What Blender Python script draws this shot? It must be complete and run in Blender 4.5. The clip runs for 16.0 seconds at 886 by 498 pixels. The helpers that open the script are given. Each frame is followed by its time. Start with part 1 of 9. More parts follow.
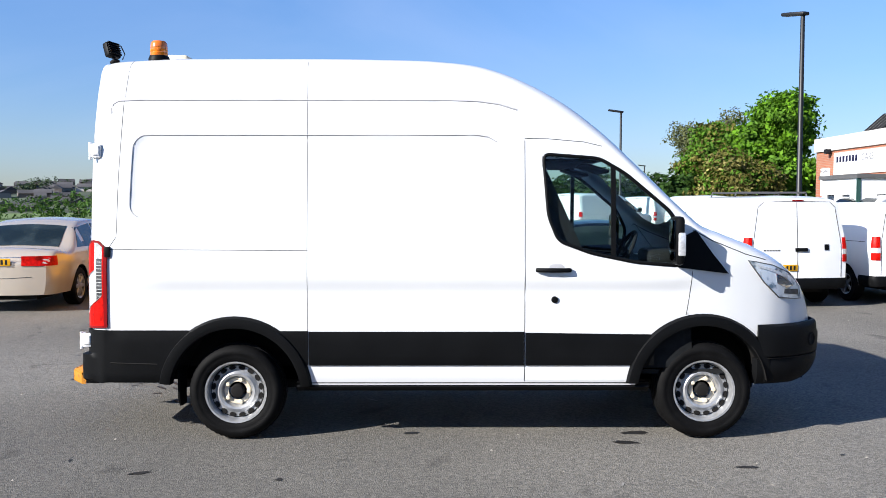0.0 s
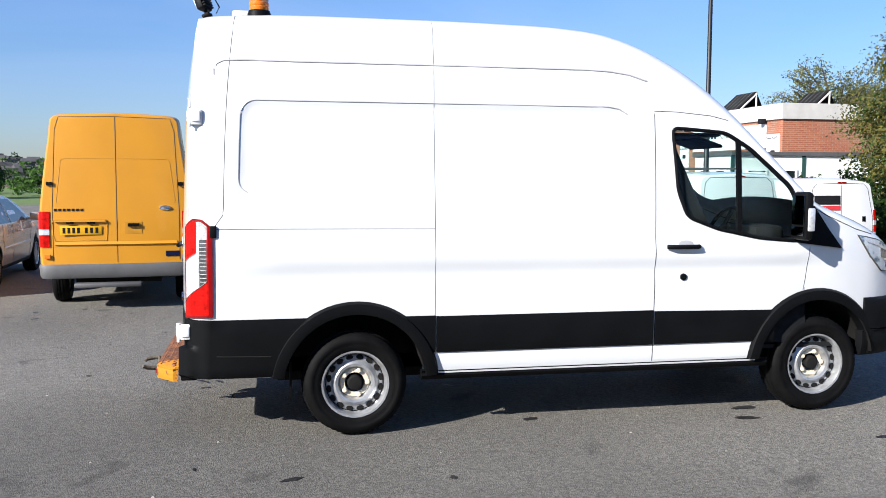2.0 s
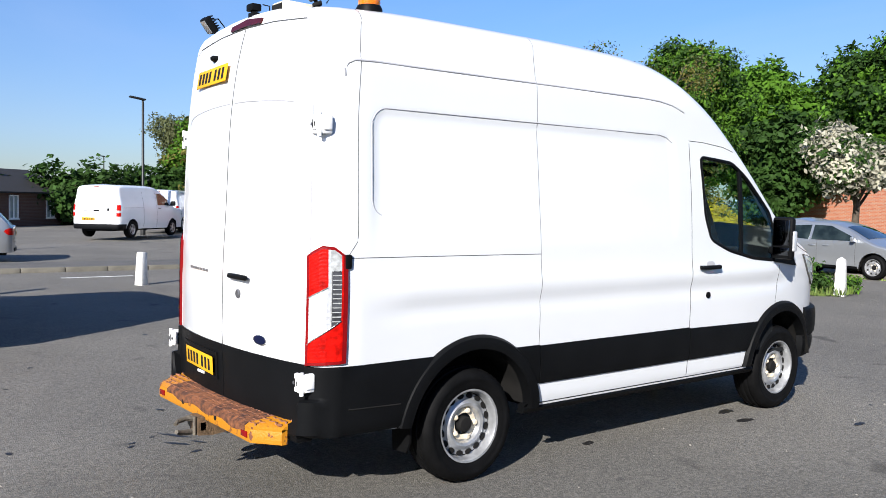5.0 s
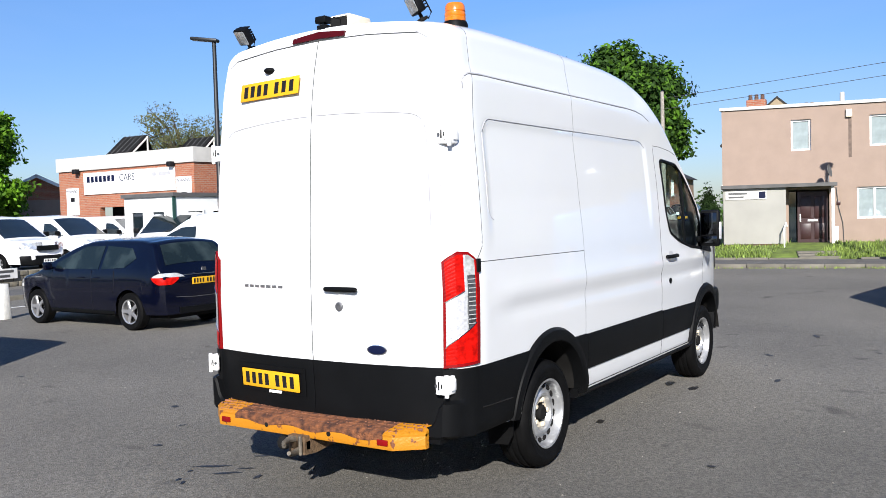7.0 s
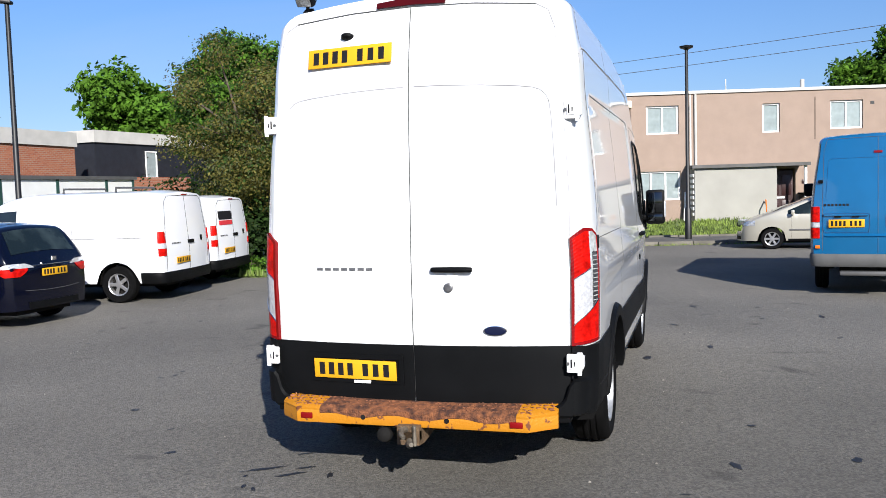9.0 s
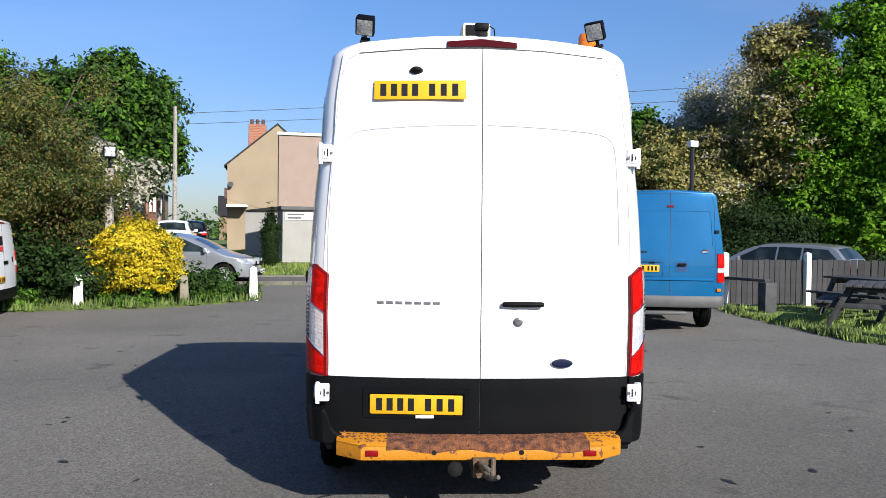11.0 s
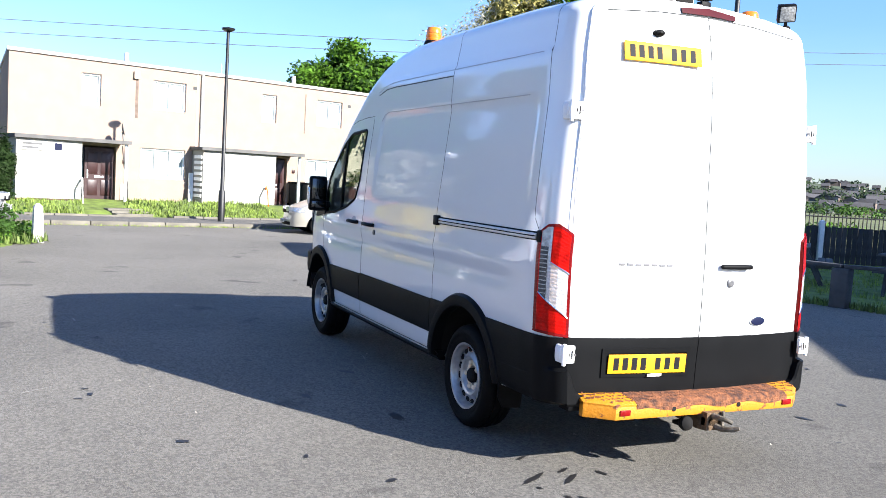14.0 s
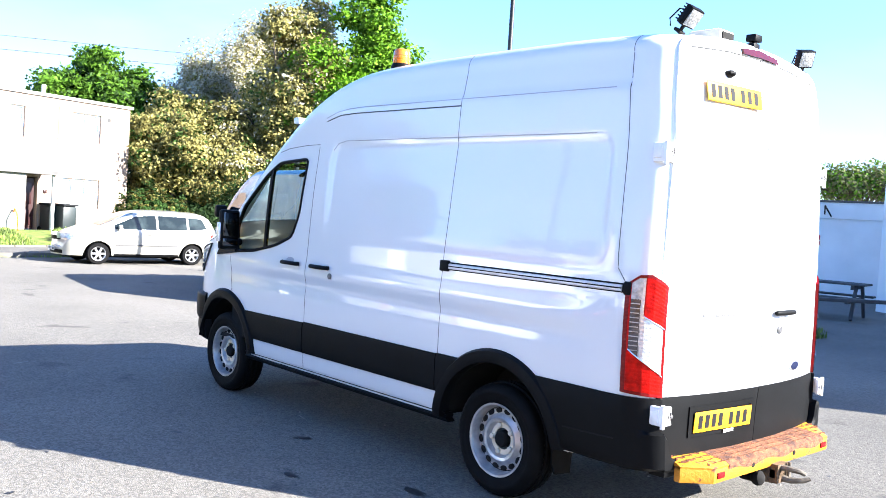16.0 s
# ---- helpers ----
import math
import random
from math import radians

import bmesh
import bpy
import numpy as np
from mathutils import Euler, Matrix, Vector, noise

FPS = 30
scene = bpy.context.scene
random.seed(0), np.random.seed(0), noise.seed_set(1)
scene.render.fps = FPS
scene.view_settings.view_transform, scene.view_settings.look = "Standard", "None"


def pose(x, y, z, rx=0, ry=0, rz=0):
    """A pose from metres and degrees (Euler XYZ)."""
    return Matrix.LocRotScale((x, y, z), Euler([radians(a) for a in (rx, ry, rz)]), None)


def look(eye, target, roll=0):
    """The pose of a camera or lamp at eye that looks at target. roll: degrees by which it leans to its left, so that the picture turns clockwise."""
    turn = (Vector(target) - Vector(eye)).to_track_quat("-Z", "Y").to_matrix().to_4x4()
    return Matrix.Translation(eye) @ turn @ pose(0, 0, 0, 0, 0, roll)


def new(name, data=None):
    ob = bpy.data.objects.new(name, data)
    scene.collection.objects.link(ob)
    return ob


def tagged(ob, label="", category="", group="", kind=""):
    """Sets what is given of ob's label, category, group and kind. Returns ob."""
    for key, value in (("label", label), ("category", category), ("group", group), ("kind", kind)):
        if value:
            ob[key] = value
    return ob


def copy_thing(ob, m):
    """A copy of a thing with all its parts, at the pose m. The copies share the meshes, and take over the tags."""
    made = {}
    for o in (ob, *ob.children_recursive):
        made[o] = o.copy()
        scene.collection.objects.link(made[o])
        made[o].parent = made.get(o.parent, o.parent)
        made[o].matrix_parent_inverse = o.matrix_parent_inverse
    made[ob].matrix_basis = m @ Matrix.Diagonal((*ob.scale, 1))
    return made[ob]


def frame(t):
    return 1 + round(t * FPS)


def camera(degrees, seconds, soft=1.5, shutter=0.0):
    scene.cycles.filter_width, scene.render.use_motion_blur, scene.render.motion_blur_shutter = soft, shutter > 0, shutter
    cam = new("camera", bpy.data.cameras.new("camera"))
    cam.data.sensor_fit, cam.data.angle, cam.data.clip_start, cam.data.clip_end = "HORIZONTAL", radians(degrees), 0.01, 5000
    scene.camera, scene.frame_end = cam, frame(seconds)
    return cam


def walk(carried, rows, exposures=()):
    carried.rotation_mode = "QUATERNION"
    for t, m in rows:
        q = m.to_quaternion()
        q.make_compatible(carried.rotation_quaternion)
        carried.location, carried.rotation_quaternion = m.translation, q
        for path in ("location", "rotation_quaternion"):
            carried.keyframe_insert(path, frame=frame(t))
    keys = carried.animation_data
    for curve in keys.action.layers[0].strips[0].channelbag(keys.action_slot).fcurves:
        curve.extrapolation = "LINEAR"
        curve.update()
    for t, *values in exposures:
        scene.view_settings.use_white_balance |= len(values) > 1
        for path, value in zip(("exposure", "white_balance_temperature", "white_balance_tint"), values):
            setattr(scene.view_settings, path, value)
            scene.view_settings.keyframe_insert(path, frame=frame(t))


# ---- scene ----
cam = camera(53.9, 16.0, soft=0.65)
# camera path
PATH = [
    (0, (1.447, -7.094, 1.696), (1.451, -5.097, 1.589), -0.0),
    (0.5, (0.903, -7.069, 1.692), (0.968, -5.073, 1.575), -0.9),
    (1, (0.433, -6.949, 1.674), (0.614, -4.961, 1.544), 0.2),
    (1.5, (-0.033, -6.752, 1.695), (0.251, -4.776, 1.568), 0.4),
    (2, (-0.532, -6.543, 1.691), (-0.149, -4.587, 1.527), 0.2),
    (2.5, (-0.985, -6.25, 1.71), (-0.461, -4.325, 1.563), -0.2),
    (3, (-1.473, -6.001, 1.713), (-0.786, -4.126, 1.594), -0.4),
    (3.5, (-1.888, -5.666, 1.687), (-1.04, -3.86, 1.538), -0.9),
    (3.7, (-2.061, -5.543, 1.718), (-1.198, -3.744, 1.58), -0.2),
    (5.8, (-4.039, -4.356, 1.648), (-2.62, -2.95, 1.544), -1.0),
    (6, (-4.208, -4.202, 1.678), (-2.769, -2.817, 1.575), -1.8),
    (6.5, (-4.644, -3.833, 1.668), (-3.064, -2.613, 1.538), -0.2),
    (7, (-4.966, -3.447, 1.637), (-3.297, -2.347, 1.555), -1.6),
    (7.5, (-5.254, -3.002, 1.628), (-3.536, -1.983, 1.529), -1.3),
    (8, (-5.501, -2.58, 1.62), (-3.685, -1.75, 1.511), -0.6),
    (8.2, (-5.535, -2.385, 1.624), (-3.7, -1.599, 1.492), -2.1),
    (10.3, (-5.926, -0.202, 1.667), (-3.93, -0.074, 1.621), 1.6),
    (10.5, (-5.941, -0.009, 1.647), (-3.942, 0.041, 1.589), 0.5),
    (11, (-6.01, 0.481, 1.653), (-4.014, 0.373, 1.601), 0.7),
    (11.5, (-6.089, 1.012, 1.666), (-4.107, 0.743, 1.657), 3.1),
    (12, (-5.975, 1.492, 1.677), (-4.01, 1.126, 1.617), 1.8),
    (12.5, (-5.852, 2.043, 1.661), (-3.914, 1.554, 1.581), 1.8),
    (13, (-5.645, 2.521, 1.614), (-3.761, 1.858, 1.521), 3.4),
    (13.5, (-5.369, 3.05, 1.634), (-3.524, 2.286, 1.524), 3.2),
    (14, (-5.12, 3.557, 1.635), (-3.314, 2.712, 1.477), 3.4),
    (14.5, (-4.753, 3.93, 1.679), (-2.995, 2.989, 1.522), 3.0),
    (15, (-4.385, 4.287, 1.687), (-2.76, 3.127, 1.568), 3.5),
    (15.5, (-3.985, 4.563, 1.663), (-2.407, 3.34, 1.55), 2.1),
    (16, (-3.553, 4.74, 1.671), (-2.083, 3.385, 1.592), 3.6),
]
walk(cam, [(t, look(eye, to, roll)) for t, eye, to, roll in PATH],
     ((0, 1.12), (3.7, 1.0), (5.8, 0.88), (7, 0.83), (8.2, 0.80), (10.3, 0.72), (11.2, 0.76), (12, 0.85), (13, 1.17), (13.5, 1.42), (14, 1.84), (14.5, 2.28), (15, 2.52), (16, 2.72)))

# ---- light ----
SUN = Vector((-0.758, -0.449, 0.470)).normalized()
world = bpy.data.worlds.new("sky")
scene.world = world
world.use_nodes = True
wt = world.node_tree
sky = wt.nodes.new("ShaderNodeTexSky")
sky.sky_type, sky.sun_disc = "NISHITA", False
sky.sun_elevation, sky.sun_rotation = math.asin(SUN.z), math.atan2(SUN.x, SUN.y)
sky.air_density, sky.dust_density, sky.ozone_density = 1.0, 0.35, 2.6
haze = wt.nodes.new("ShaderNodeVectorMath")
haze.operation = "MULTIPLY"
way = wt.nodes.new("ShaderNodeTexCoord")
axes = wt.nodes.new("ShaderNodeSeparateXYZ")
low = wt.nodes.new("ShaderNodeMapRange")
low.inputs["From Min"].default_value, low.inputs["From Max"].default_value = 0.0, 0.3
tone = wt.nodes.new("ShaderNodeMix")
tone.data_type = "RGBA"
tone.inputs["A"].default_value, tone.inputs["B"].default_value = (0.72, 0.82, 1.16, 1), (1.34, 1.34, 1.60, 1)
wt.links.new(way.outputs["Generated"], axes.inputs[0])
wt.links.new(axes.outputs["Z"], low.inputs["Value"])
wt.links.new(low.outputs[0], tone.inputs["Factor"])
wt.links.new(tone.outputs["Result"], haze.inputs[1])
rich = wt.nodes.new("ShaderNodeHueSaturation")
rich.inputs["Saturation"].default_value = 1.2
wt.links.new(sky.outputs[0], rich.inputs["Color"])
cirrus = wt.nodes.new("ShaderNodeTexNoise")
cirrus.inputs["Scale"].default_value, cirrus.inputs["Detail"].default_value, cirrus.inputs["Distortion"].default_value = 2.2, 6, 0.8
stretch = wt.nodes.new("ShaderNodeMapping")
stretch.inputs["Scale"].default_value = (1.0, 0.6, 3.0)
wt.links.new(way.outputs["Generated"], stretch.inputs["Vector"])
wt.links.new(stretch.outputs[0], cirrus.inputs["Vector"])
thin = wt.nodes.new("ShaderNodeMapRange")
thin.inputs["From Min"].default_value, thin.inputs["From Max"].default_value, thin.inputs["To Max"].default_value = 0.45, 0.8, 0.16
wt.links.new(cirrus.outputs[0], thin.inputs["Value"])
veil = wt.nodes.new("ShaderNodeMix")
veil.data_type = "RGBA"
veil.inputs["B"].default_value = (5.6, 6.2, 6.9, 1)
wt.links.new(thin.outputs[0], veil.inputs["Factor"])
wt.links.new(rich.outputs[0], veil.inputs["A"])
wt.links.new(veil.outputs["Result"], haze.inputs[0])
wt.links.new(haze.outputs[0], wt.nodes["Background"].inputs[0])
wt.nodes["Background"].inputs[1].default_value = 0.056
sun = new("sun", bpy.data.lights.new("sun", "SUN"))
sun.data.energy, sun.data.angle, sun.data.color = 5.0, radians(0.5), (1.0, 0.965, 0.92)
sun.matrix_world = look(SUN * 60, (0, 0, 0))


# ---- materials ----
def mat(name, col, rough=0.5, metal=0.0, var=0.12, scale=6.0, bump=0.0, bscale=80.0, coat=0.0, col2=None, mix=(0.45, 0.65),
        emit=0.0, spec=0.5, island=0.0, objvar=0.0, trans=0.0):
    m = bpy.data.materials.new(name)
    m.use_nodes = True
    nt = m.node_tree
    n, link = nt.nodes, nt.links.new
    b = n["Principled BSDF"]
    b.inputs["Roughness"].default_value, b.inputs["Metallic"].default_value = rough, metal
    b.inputs["Coat Weight"].default_value, b.inputs["Coat Roughness"].default_value = coat, 0.04
    b.inputs["Specular IOR Level"].default_value = spec
    b.inputs["Transmission Weight"].default_value = trans
    tc = n.new("ShaderNodeTexCoord")
    big = n.new("ShaderNodeTexNoise")
    big.inputs["Scale"].default_value, big.inputs["Detail"].default_value = scale, 6
    link(tc.outputs["Object"], big.inputs["Vector"])
    ramp = n.new("ShaderNodeValToRGB")
    ramp.color_ramp.elements[0].position, ramp.color_ramp.elements[1].position = (0.3, 0.7) if col2 is None else mix
    lo = [c * (1 - var) for c in col]
    hi = [min(1, c * (1 + var)) for c in col] if col2 is None else col2
    ramp.color_ramp.elements[0].color, ramp.color_ramp.elements[1].color = (*lo, 1), (*hi, 1)
    link(big.outputs[0], ramp.inputs[0])
    out = ramp.outputs[0]
    if island or objvar:
        src = n.new("ShaderNodeNewGeometry").outputs["Random Per Island"] if island else n.new("ShaderNodeObjectInfo").outputs["Random"]
        hsv = n.new("ShaderNodeHueSaturation")
        rng = n.new("ShaderNodeMapRange")
        k = island or objvar
        rng.inputs["To Min"].default_value, rng.inputs["To Max"].default_value = 1 - k, 1 + k
        link(src, rng.inputs["Value"])
        link(rng.outputs[0], hsv.inputs["Value"])
        link(out, hsv.inputs["Color"])
        out = hsv.outputs[0]
    link(out, b.inputs["Base Color"])
    if emit:
        b.inputs["Emission Color"].default_value, b.inputs["Emission Strength"].default_value = (*col, 1), emit
    if bump:
        fine = n.new("ShaderNodeTexNoise")
        fine.inputs["Scale"].default_value, fine.inputs["Detail"].default_value = bscale, 5
        link(tc.outputs["Object"], fine.inputs["Vector"])
        bp = n.new("ShaderNodeBump")
        bp.inputs["Strength"].default_value, bp.inputs["Distance"].default_value = bump, 0.02
        link(fine.outputs[0], bp.inputs["Height"])
        link(bp.outputs[0], b.inputs["Normal"])
    return m


def glass_mat(name, tint, gloss=0.02, edge=0.93):
    m = bpy.data.materials.new(name)
    m.use_nodes = True
    n, link = m.node_tree.nodes, m.node_tree.links.new
    n.remove(n["Principled BSDF"])
    tr, gl, fr, mx = n.new("ShaderNodeBsdfTransparent"), n.new("ShaderNodeBsdfGlossy"), n.new("ShaderNodeLayerWeight"), n.new("ShaderNodeMixShader")
    pw, sc = n.new("ShaderNodeMath"), n.new("ShaderNodeMath")
    pw.operation, sc.operation = "POWER", "MULTIPLY_ADD"
    pw.inputs[1].default_value, sc.inputs[1].default_value, sc.inputs[2].default_value = 5.0, edge, 0.032
    tr.inputs[0].default_value = (*tint, 1)
    gl.inputs["Roughness"].default_value = gloss
    fr.inputs[0].default_value = 0.5
    link(fr.outputs["Facing"], pw.inputs[0]), link(pw.outputs[0], sc.inputs[0]), link(sc.outputs[0], mx.inputs[0]), link(tr.outputs[0], mx.inputs[1]), link(gl.outputs[0], mx.inputs[2])
    link(mx.outputs[0], n["Material Output"].inputs[0])
    return m


WHITE = mat("van_white_paint", (0.67, 0.68, 0.685), 0.34, var=0.015, scale=1.3, coat=1.0, spec=0.25)
WHITE.node_tree.nodes["Principled BSDF"].inputs["Coat IOR"].default_value = 1.7
BLACKPL = mat("black_grained_plastic", (0.0042, 0.0045, 0.005), 0.5, var=0.25, scale=3, bump=0.08, bscale=900, spec=0.08)
SEAM = mat("panel_gap", (0.05, 0.05, 0.05), 0.8)
# grey for soft gaps, and for shading painted along pressed edges
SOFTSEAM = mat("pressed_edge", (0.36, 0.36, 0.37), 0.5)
RUBBER = mat("tyre_rubber", (0.0042, 0.0042, 0.0044), 0.65, var=0.3, scale=12, bump=0.12, bscale=140, spec=0.08)
STEEL = mat("silver_wheel_paint", (0.40, 0.405, 0.41), 0.36, metal=0.6, var=0.3, scale=14)
DARKMETAL = mat("dark_underbody", (0.008, 0.0075, 0.007), 0.85, var=0.4, scale=7, spec=0.2)
MIRROR = mat("door_mirror_glass", (0.07, 0.075, 0.08), 0.03, metal=1.0, var=0.02)
CHROME = mat("chrome", (0.75, 0.75, 0.76), 0.15, metal=1.0, var=0.05)
GLASS = glass_mat("clear_cab_glass", (0.72, 0.84, 0.80))
SCREEN = glass_mat("curved_windscreen_glass", (0.80, 0.90, 0.87), 0.02, 0.22)
DGLASS = mat("dark_vehicle_glass", (0.010, 0.015, 0.017), 0.04, var=0.3, scale=1.5, coat=0.6)
LREDD = mat("red_lamp_lens", (0.42, 0.0045, 0.0025), 0.3, var=0.45, scale=26, bump=0.1, bscale=120, spec=0.12)
LDARKRED = mat("dark_red_lens", (0.17, 0.003, 0.004), 0.25, var=0.2, spec=0.3)
LCLEAR = mat("clear_lamp_lens", (0.64, 0.65, 0.67), 0.16, metal=0.4, var=0.2, scale=60, coat=0.4, bump=0.12, bscale=70)
HLENS = mat("clear_headlight_lens", (0.24, 0.34, 0.45), 0.08, metal=0.3, var=0.5, scale=16, coat=1.0, col2=(0.62, 0.68, 0.74), mix=(0.32, 0.46), bump=0.12, bscale=40)
LRIB = mat("ribbed_grey_lens", (0.05, 0.052, 0.056), 0.22, var=0.5, scale=25, coat=0.3)
CARGLASS = mat("tinted_car_glass", (0.012, 0.020, 0.022), 0.05, var=0.3, scale=2.2, col2=(0.032, 0.046, 0.047), mix=(0.45, 0.7), spec=0.35)
LAMPG = mat("grey_ribbed_lamp_glass", (0.30, 0.31, 0.31), 0.15, metal=0.3, var=0.5, scale=60, coat=0.4, bump=0.2, bscale=90)
LAMPP = mat("pale_lamp_glass", (0.40, 0.41, 0.40), 0.2, metal=0.2, var=0.35, scale=34, coat=0.3, bump=0.15, bscale=60)
RAILM = mat("aluminium_rail", (0.52, 0.53, 0.54), 0.35, metal=0.25, var=0.1, scale=20)
LETTER = mat("dull_chrome_lettering", (0.16, 0.16, 0.165), 0.4, metal=0.5, var=0.2, scale=60)
BRAKEL = mat("unlit_brake_lens", (0.05, 0.002, 0.002), 0.2, var=0.2, spec=0.3)
AMBER = mat("amber_lens", (0.62, 0.15, 0.008), 0.2, var=0.2, scale=30, coat=0.7)
YPLATE = mat("yellow_plate", (0.62, 0.325, 0.014), 0.5, var=0.04, spec=0.15)
INK = mat("black_print", (0.012, 0.012, 0.014), 0.6, spec=0.1)
BLUEINK = mat("blue_print", (0.004, 0.007, 0.03), 0.5, spec=0.15)
REDINK = mat("red_print", (0.55, 0.03, 0.04), 0.5)
WHITEPL = mat("white_plastic", (0.78, 0.78, 0.77), 0.45, var=0.08, scale=20)
CREAM = mat("cream_plastic", (0.66, 0.58, 0.44), 0.5, var=0.12, scale=15)
STEPY = mat("chipped_yellow_paint", (0.493, 0.193, 0.00667), 0.5, var=0.1, scale=22, col2=(0.147, 0.05, 0.02), mix=(0.60, 0.64), bump=0.2, bscale=60)
RUST = mat("rusty_tread_plate", (0.065, 0.022, 0.012), 0.85, var=0.35, scale=24, col2=(0.24, 0.085, 0.03), mix=(0.35, 0.68), bump=0.6, bscale=110)
STUDM = mat("worn_tread_studs", (0.20, 0.075, 0.035), 0.6, var=0.3, scale=20, objvar=0.35)
TOWM = mat("dirty_tow_metal", (0.141, 0.122, 0.0958), 0.65, metal=0.5, var=0.45, scale=18, bump=0.3, bscale=60)
SEATM = mat("grey_seat_cloth", (0.035, 0.038, 0.042), 0.9, var=0.2, scale=40, bump=0.1, bscale=300)
DASH = mat("dark_dashboard", (0.014, 0.015, 0.016), 0.8, var=0.15, spec=0.12)
LINER = mat("charcoal_cab_trim", (0.013, 0.014, 0.015), 0.95, var=0.2, scale=20, spec=0.05)
PAPER = mat("paper", (0.75, 0.74, 0.70), 0.8, var=0.05)


# ---- helpers ----
def lerp(table, x):
    if x <= table[0][0]:
        return table[0][1]
    for (a, va), (b, vb) in zip(table, table[1:]):
        if x <= b:
            return va + (vb - va) * (x - a) / (b - a)
    return table[-1][1]


def smooth(table, x):
    """Like lerp, eased through the given points."""
    xs = [p[0] for p in table]
    if x <= xs[0]:
        return table[0][1]
    if x >= xs[-1]:
        return table[-1][1]
    i = max(k for k in range(len(xs) - 1) if xs[k] <= x)
    x0, x1, y0, y1 = xs[i], xs[i + 1], table[i][1], table[i + 1][1]
    d = (y1 - y0) / (x1 - x0)
    da = 0.5 * (d + (y0 - table[i - 1][1]) / (x0 - xs[i - 1])) if i else d
    db = 0.5 * (d + (table[i + 2][1] - y1) / (xs[i + 2] - x1)) if i + 2 < len(xs) else d
    if i and (y0 - table[i - 1][1]) * d <= 0:
        da = 0
    if i + 2 < len(xs) and (table[i + 2][1] - y1) * d <= 0:
        db = 0
    h, t = x1 - x0, (x - x0) / (x1 - x0)
    return (2 * t**3 - 3 * t * t + 1) * y0 + (t**3 - 2 * t * t + t) * h * da + (3 * t * t - 2 * t**3) * y1 + (t**3 - t * t) * h * db


def thing(name, label, category, m=None, group="", kind=""):
    ob = new(name)
    ob.empty_display_size = 0.2
    if m is not None:
        ob.matrix_world = m
    return tagged(ob, label, category, group, kind)


def part(name, bm, material, parent=None, label="", angle=35, loc=None):
    me = bpy.data.meshes.new(name)
    if isinstance(bm, tuple):
        me.from_pydata(bm[0], [], bm[1])
    else:
        bm.to_mesh(me)
        bm.free()
    me.materials.append(material)
    if angle:
        me.shade_smooth()
        me.set_sharp_from_angle(angle=radians(angle))
    ob = new(name, me)
    if parent is not None:
        ob.parent = parent
    if loc is not None:
        ob.matrix_basis = loc
    if label:
        ob["label"] = label
    return ob


def again(ob, m, parent=None):
    """Another object on the same mesh."""
    o = new(ob.name.split(".")[0], ob.data)
    o.parent = parent if parent is not None else ob.parent
    o.matrix_basis = m
    if "label" in ob:
        o["label"] = ob["label"]
    return o


def box(bm, x0, x1, y0, y1, z0, z1, bevel=0.0, m=None, seg=2):
    r = bmesh.ops.create_cube(bm, size=1.0)
    t = Matrix.Translation(((x0 + x1) / 2, (y0 + y1) / 2, (z0 + z1) / 2)) @ Matrix.Diagonal((abs(x1 - x0), abs(y1 - y0), abs(z1 - z0), 1))
    bmesh.ops.transform(bm, matrix=(m @ t) if m is not None else t, verts=r["verts"])
    if bevel:
        edges = {e for v in r["verts"] for e in v.link_edges}
        bmesh.ops.bevel(bm, geom=list(edges), offset=bevel, segments=seg, affect="EDGES", profile=0.5)
    return bm


def boxed(x0, x1, y0, y1, z0, z1, bevel=0.0, m=None):
    return box(bmesh.new(), x0, x1, y0, y1, z0, z1, bevel, m)


def lathe(bm, profile, n=32, m=None, caps=True):
    """Turns (radius, height) points round the z axis."""
    rings = []
    for r, h in profile:
        rings.append([bm.verts.new((max(r, 1e-4) * math.cos(2 * math.pi * k / n), max(r, 1e-4) * math.sin(2 * math.pi * k / n), h)) for k in range(n)])
    for a, b in zip(rings, rings[1:]):
        for k in range(n):
            bm.faces.new((a[k], a[(k + 1) % n], b[(k + 1) % n], b[k]))
    if caps:
        bm.faces.new(rings[-1])
        bm.faces.new(rings[0][::-1])
    if m is not None:
        bmesh.ops.transform(bm, matrix=m, verts=[v for r in rings for v in r])
    return bm


def tube(bm, pts, r, n=6, r1=None):
    """A round bar along points, of radius r, or tapering to r1."""
    pts = [Vector(p) for p in pts]
    rings, up = [], Vector((0, 0, 1))
    for i, p in enumerate(pts):
        d = (pts[min(i + 1, len(pts) - 1)] - pts[max(i - 1, 0)]).normalized()
        a = d.cross(up if abs(d.z) < 0.95 else Vector((1, 0, 0))).normalized()
        b = d.cross(a)
        rr = r if r1 is None else r + (r1 - r) * i / (len(pts) - 1)
        rings.append([bm.verts.new(p + rr * (a * math.cos(2 * math.pi * k / n) + b * math.sin(2 * math.pi * k / n))) for k in range(n)])
    for a, b in zip(rings, rings[1:]):
        for k in range(n):
            bm.faces.new((a[k], a[(k + 1) % n], b[(k + 1) % n], b[k]))
    bm.faces.new(rings[0][::-1]), bm.faces.new(rings[-1])
    return bm


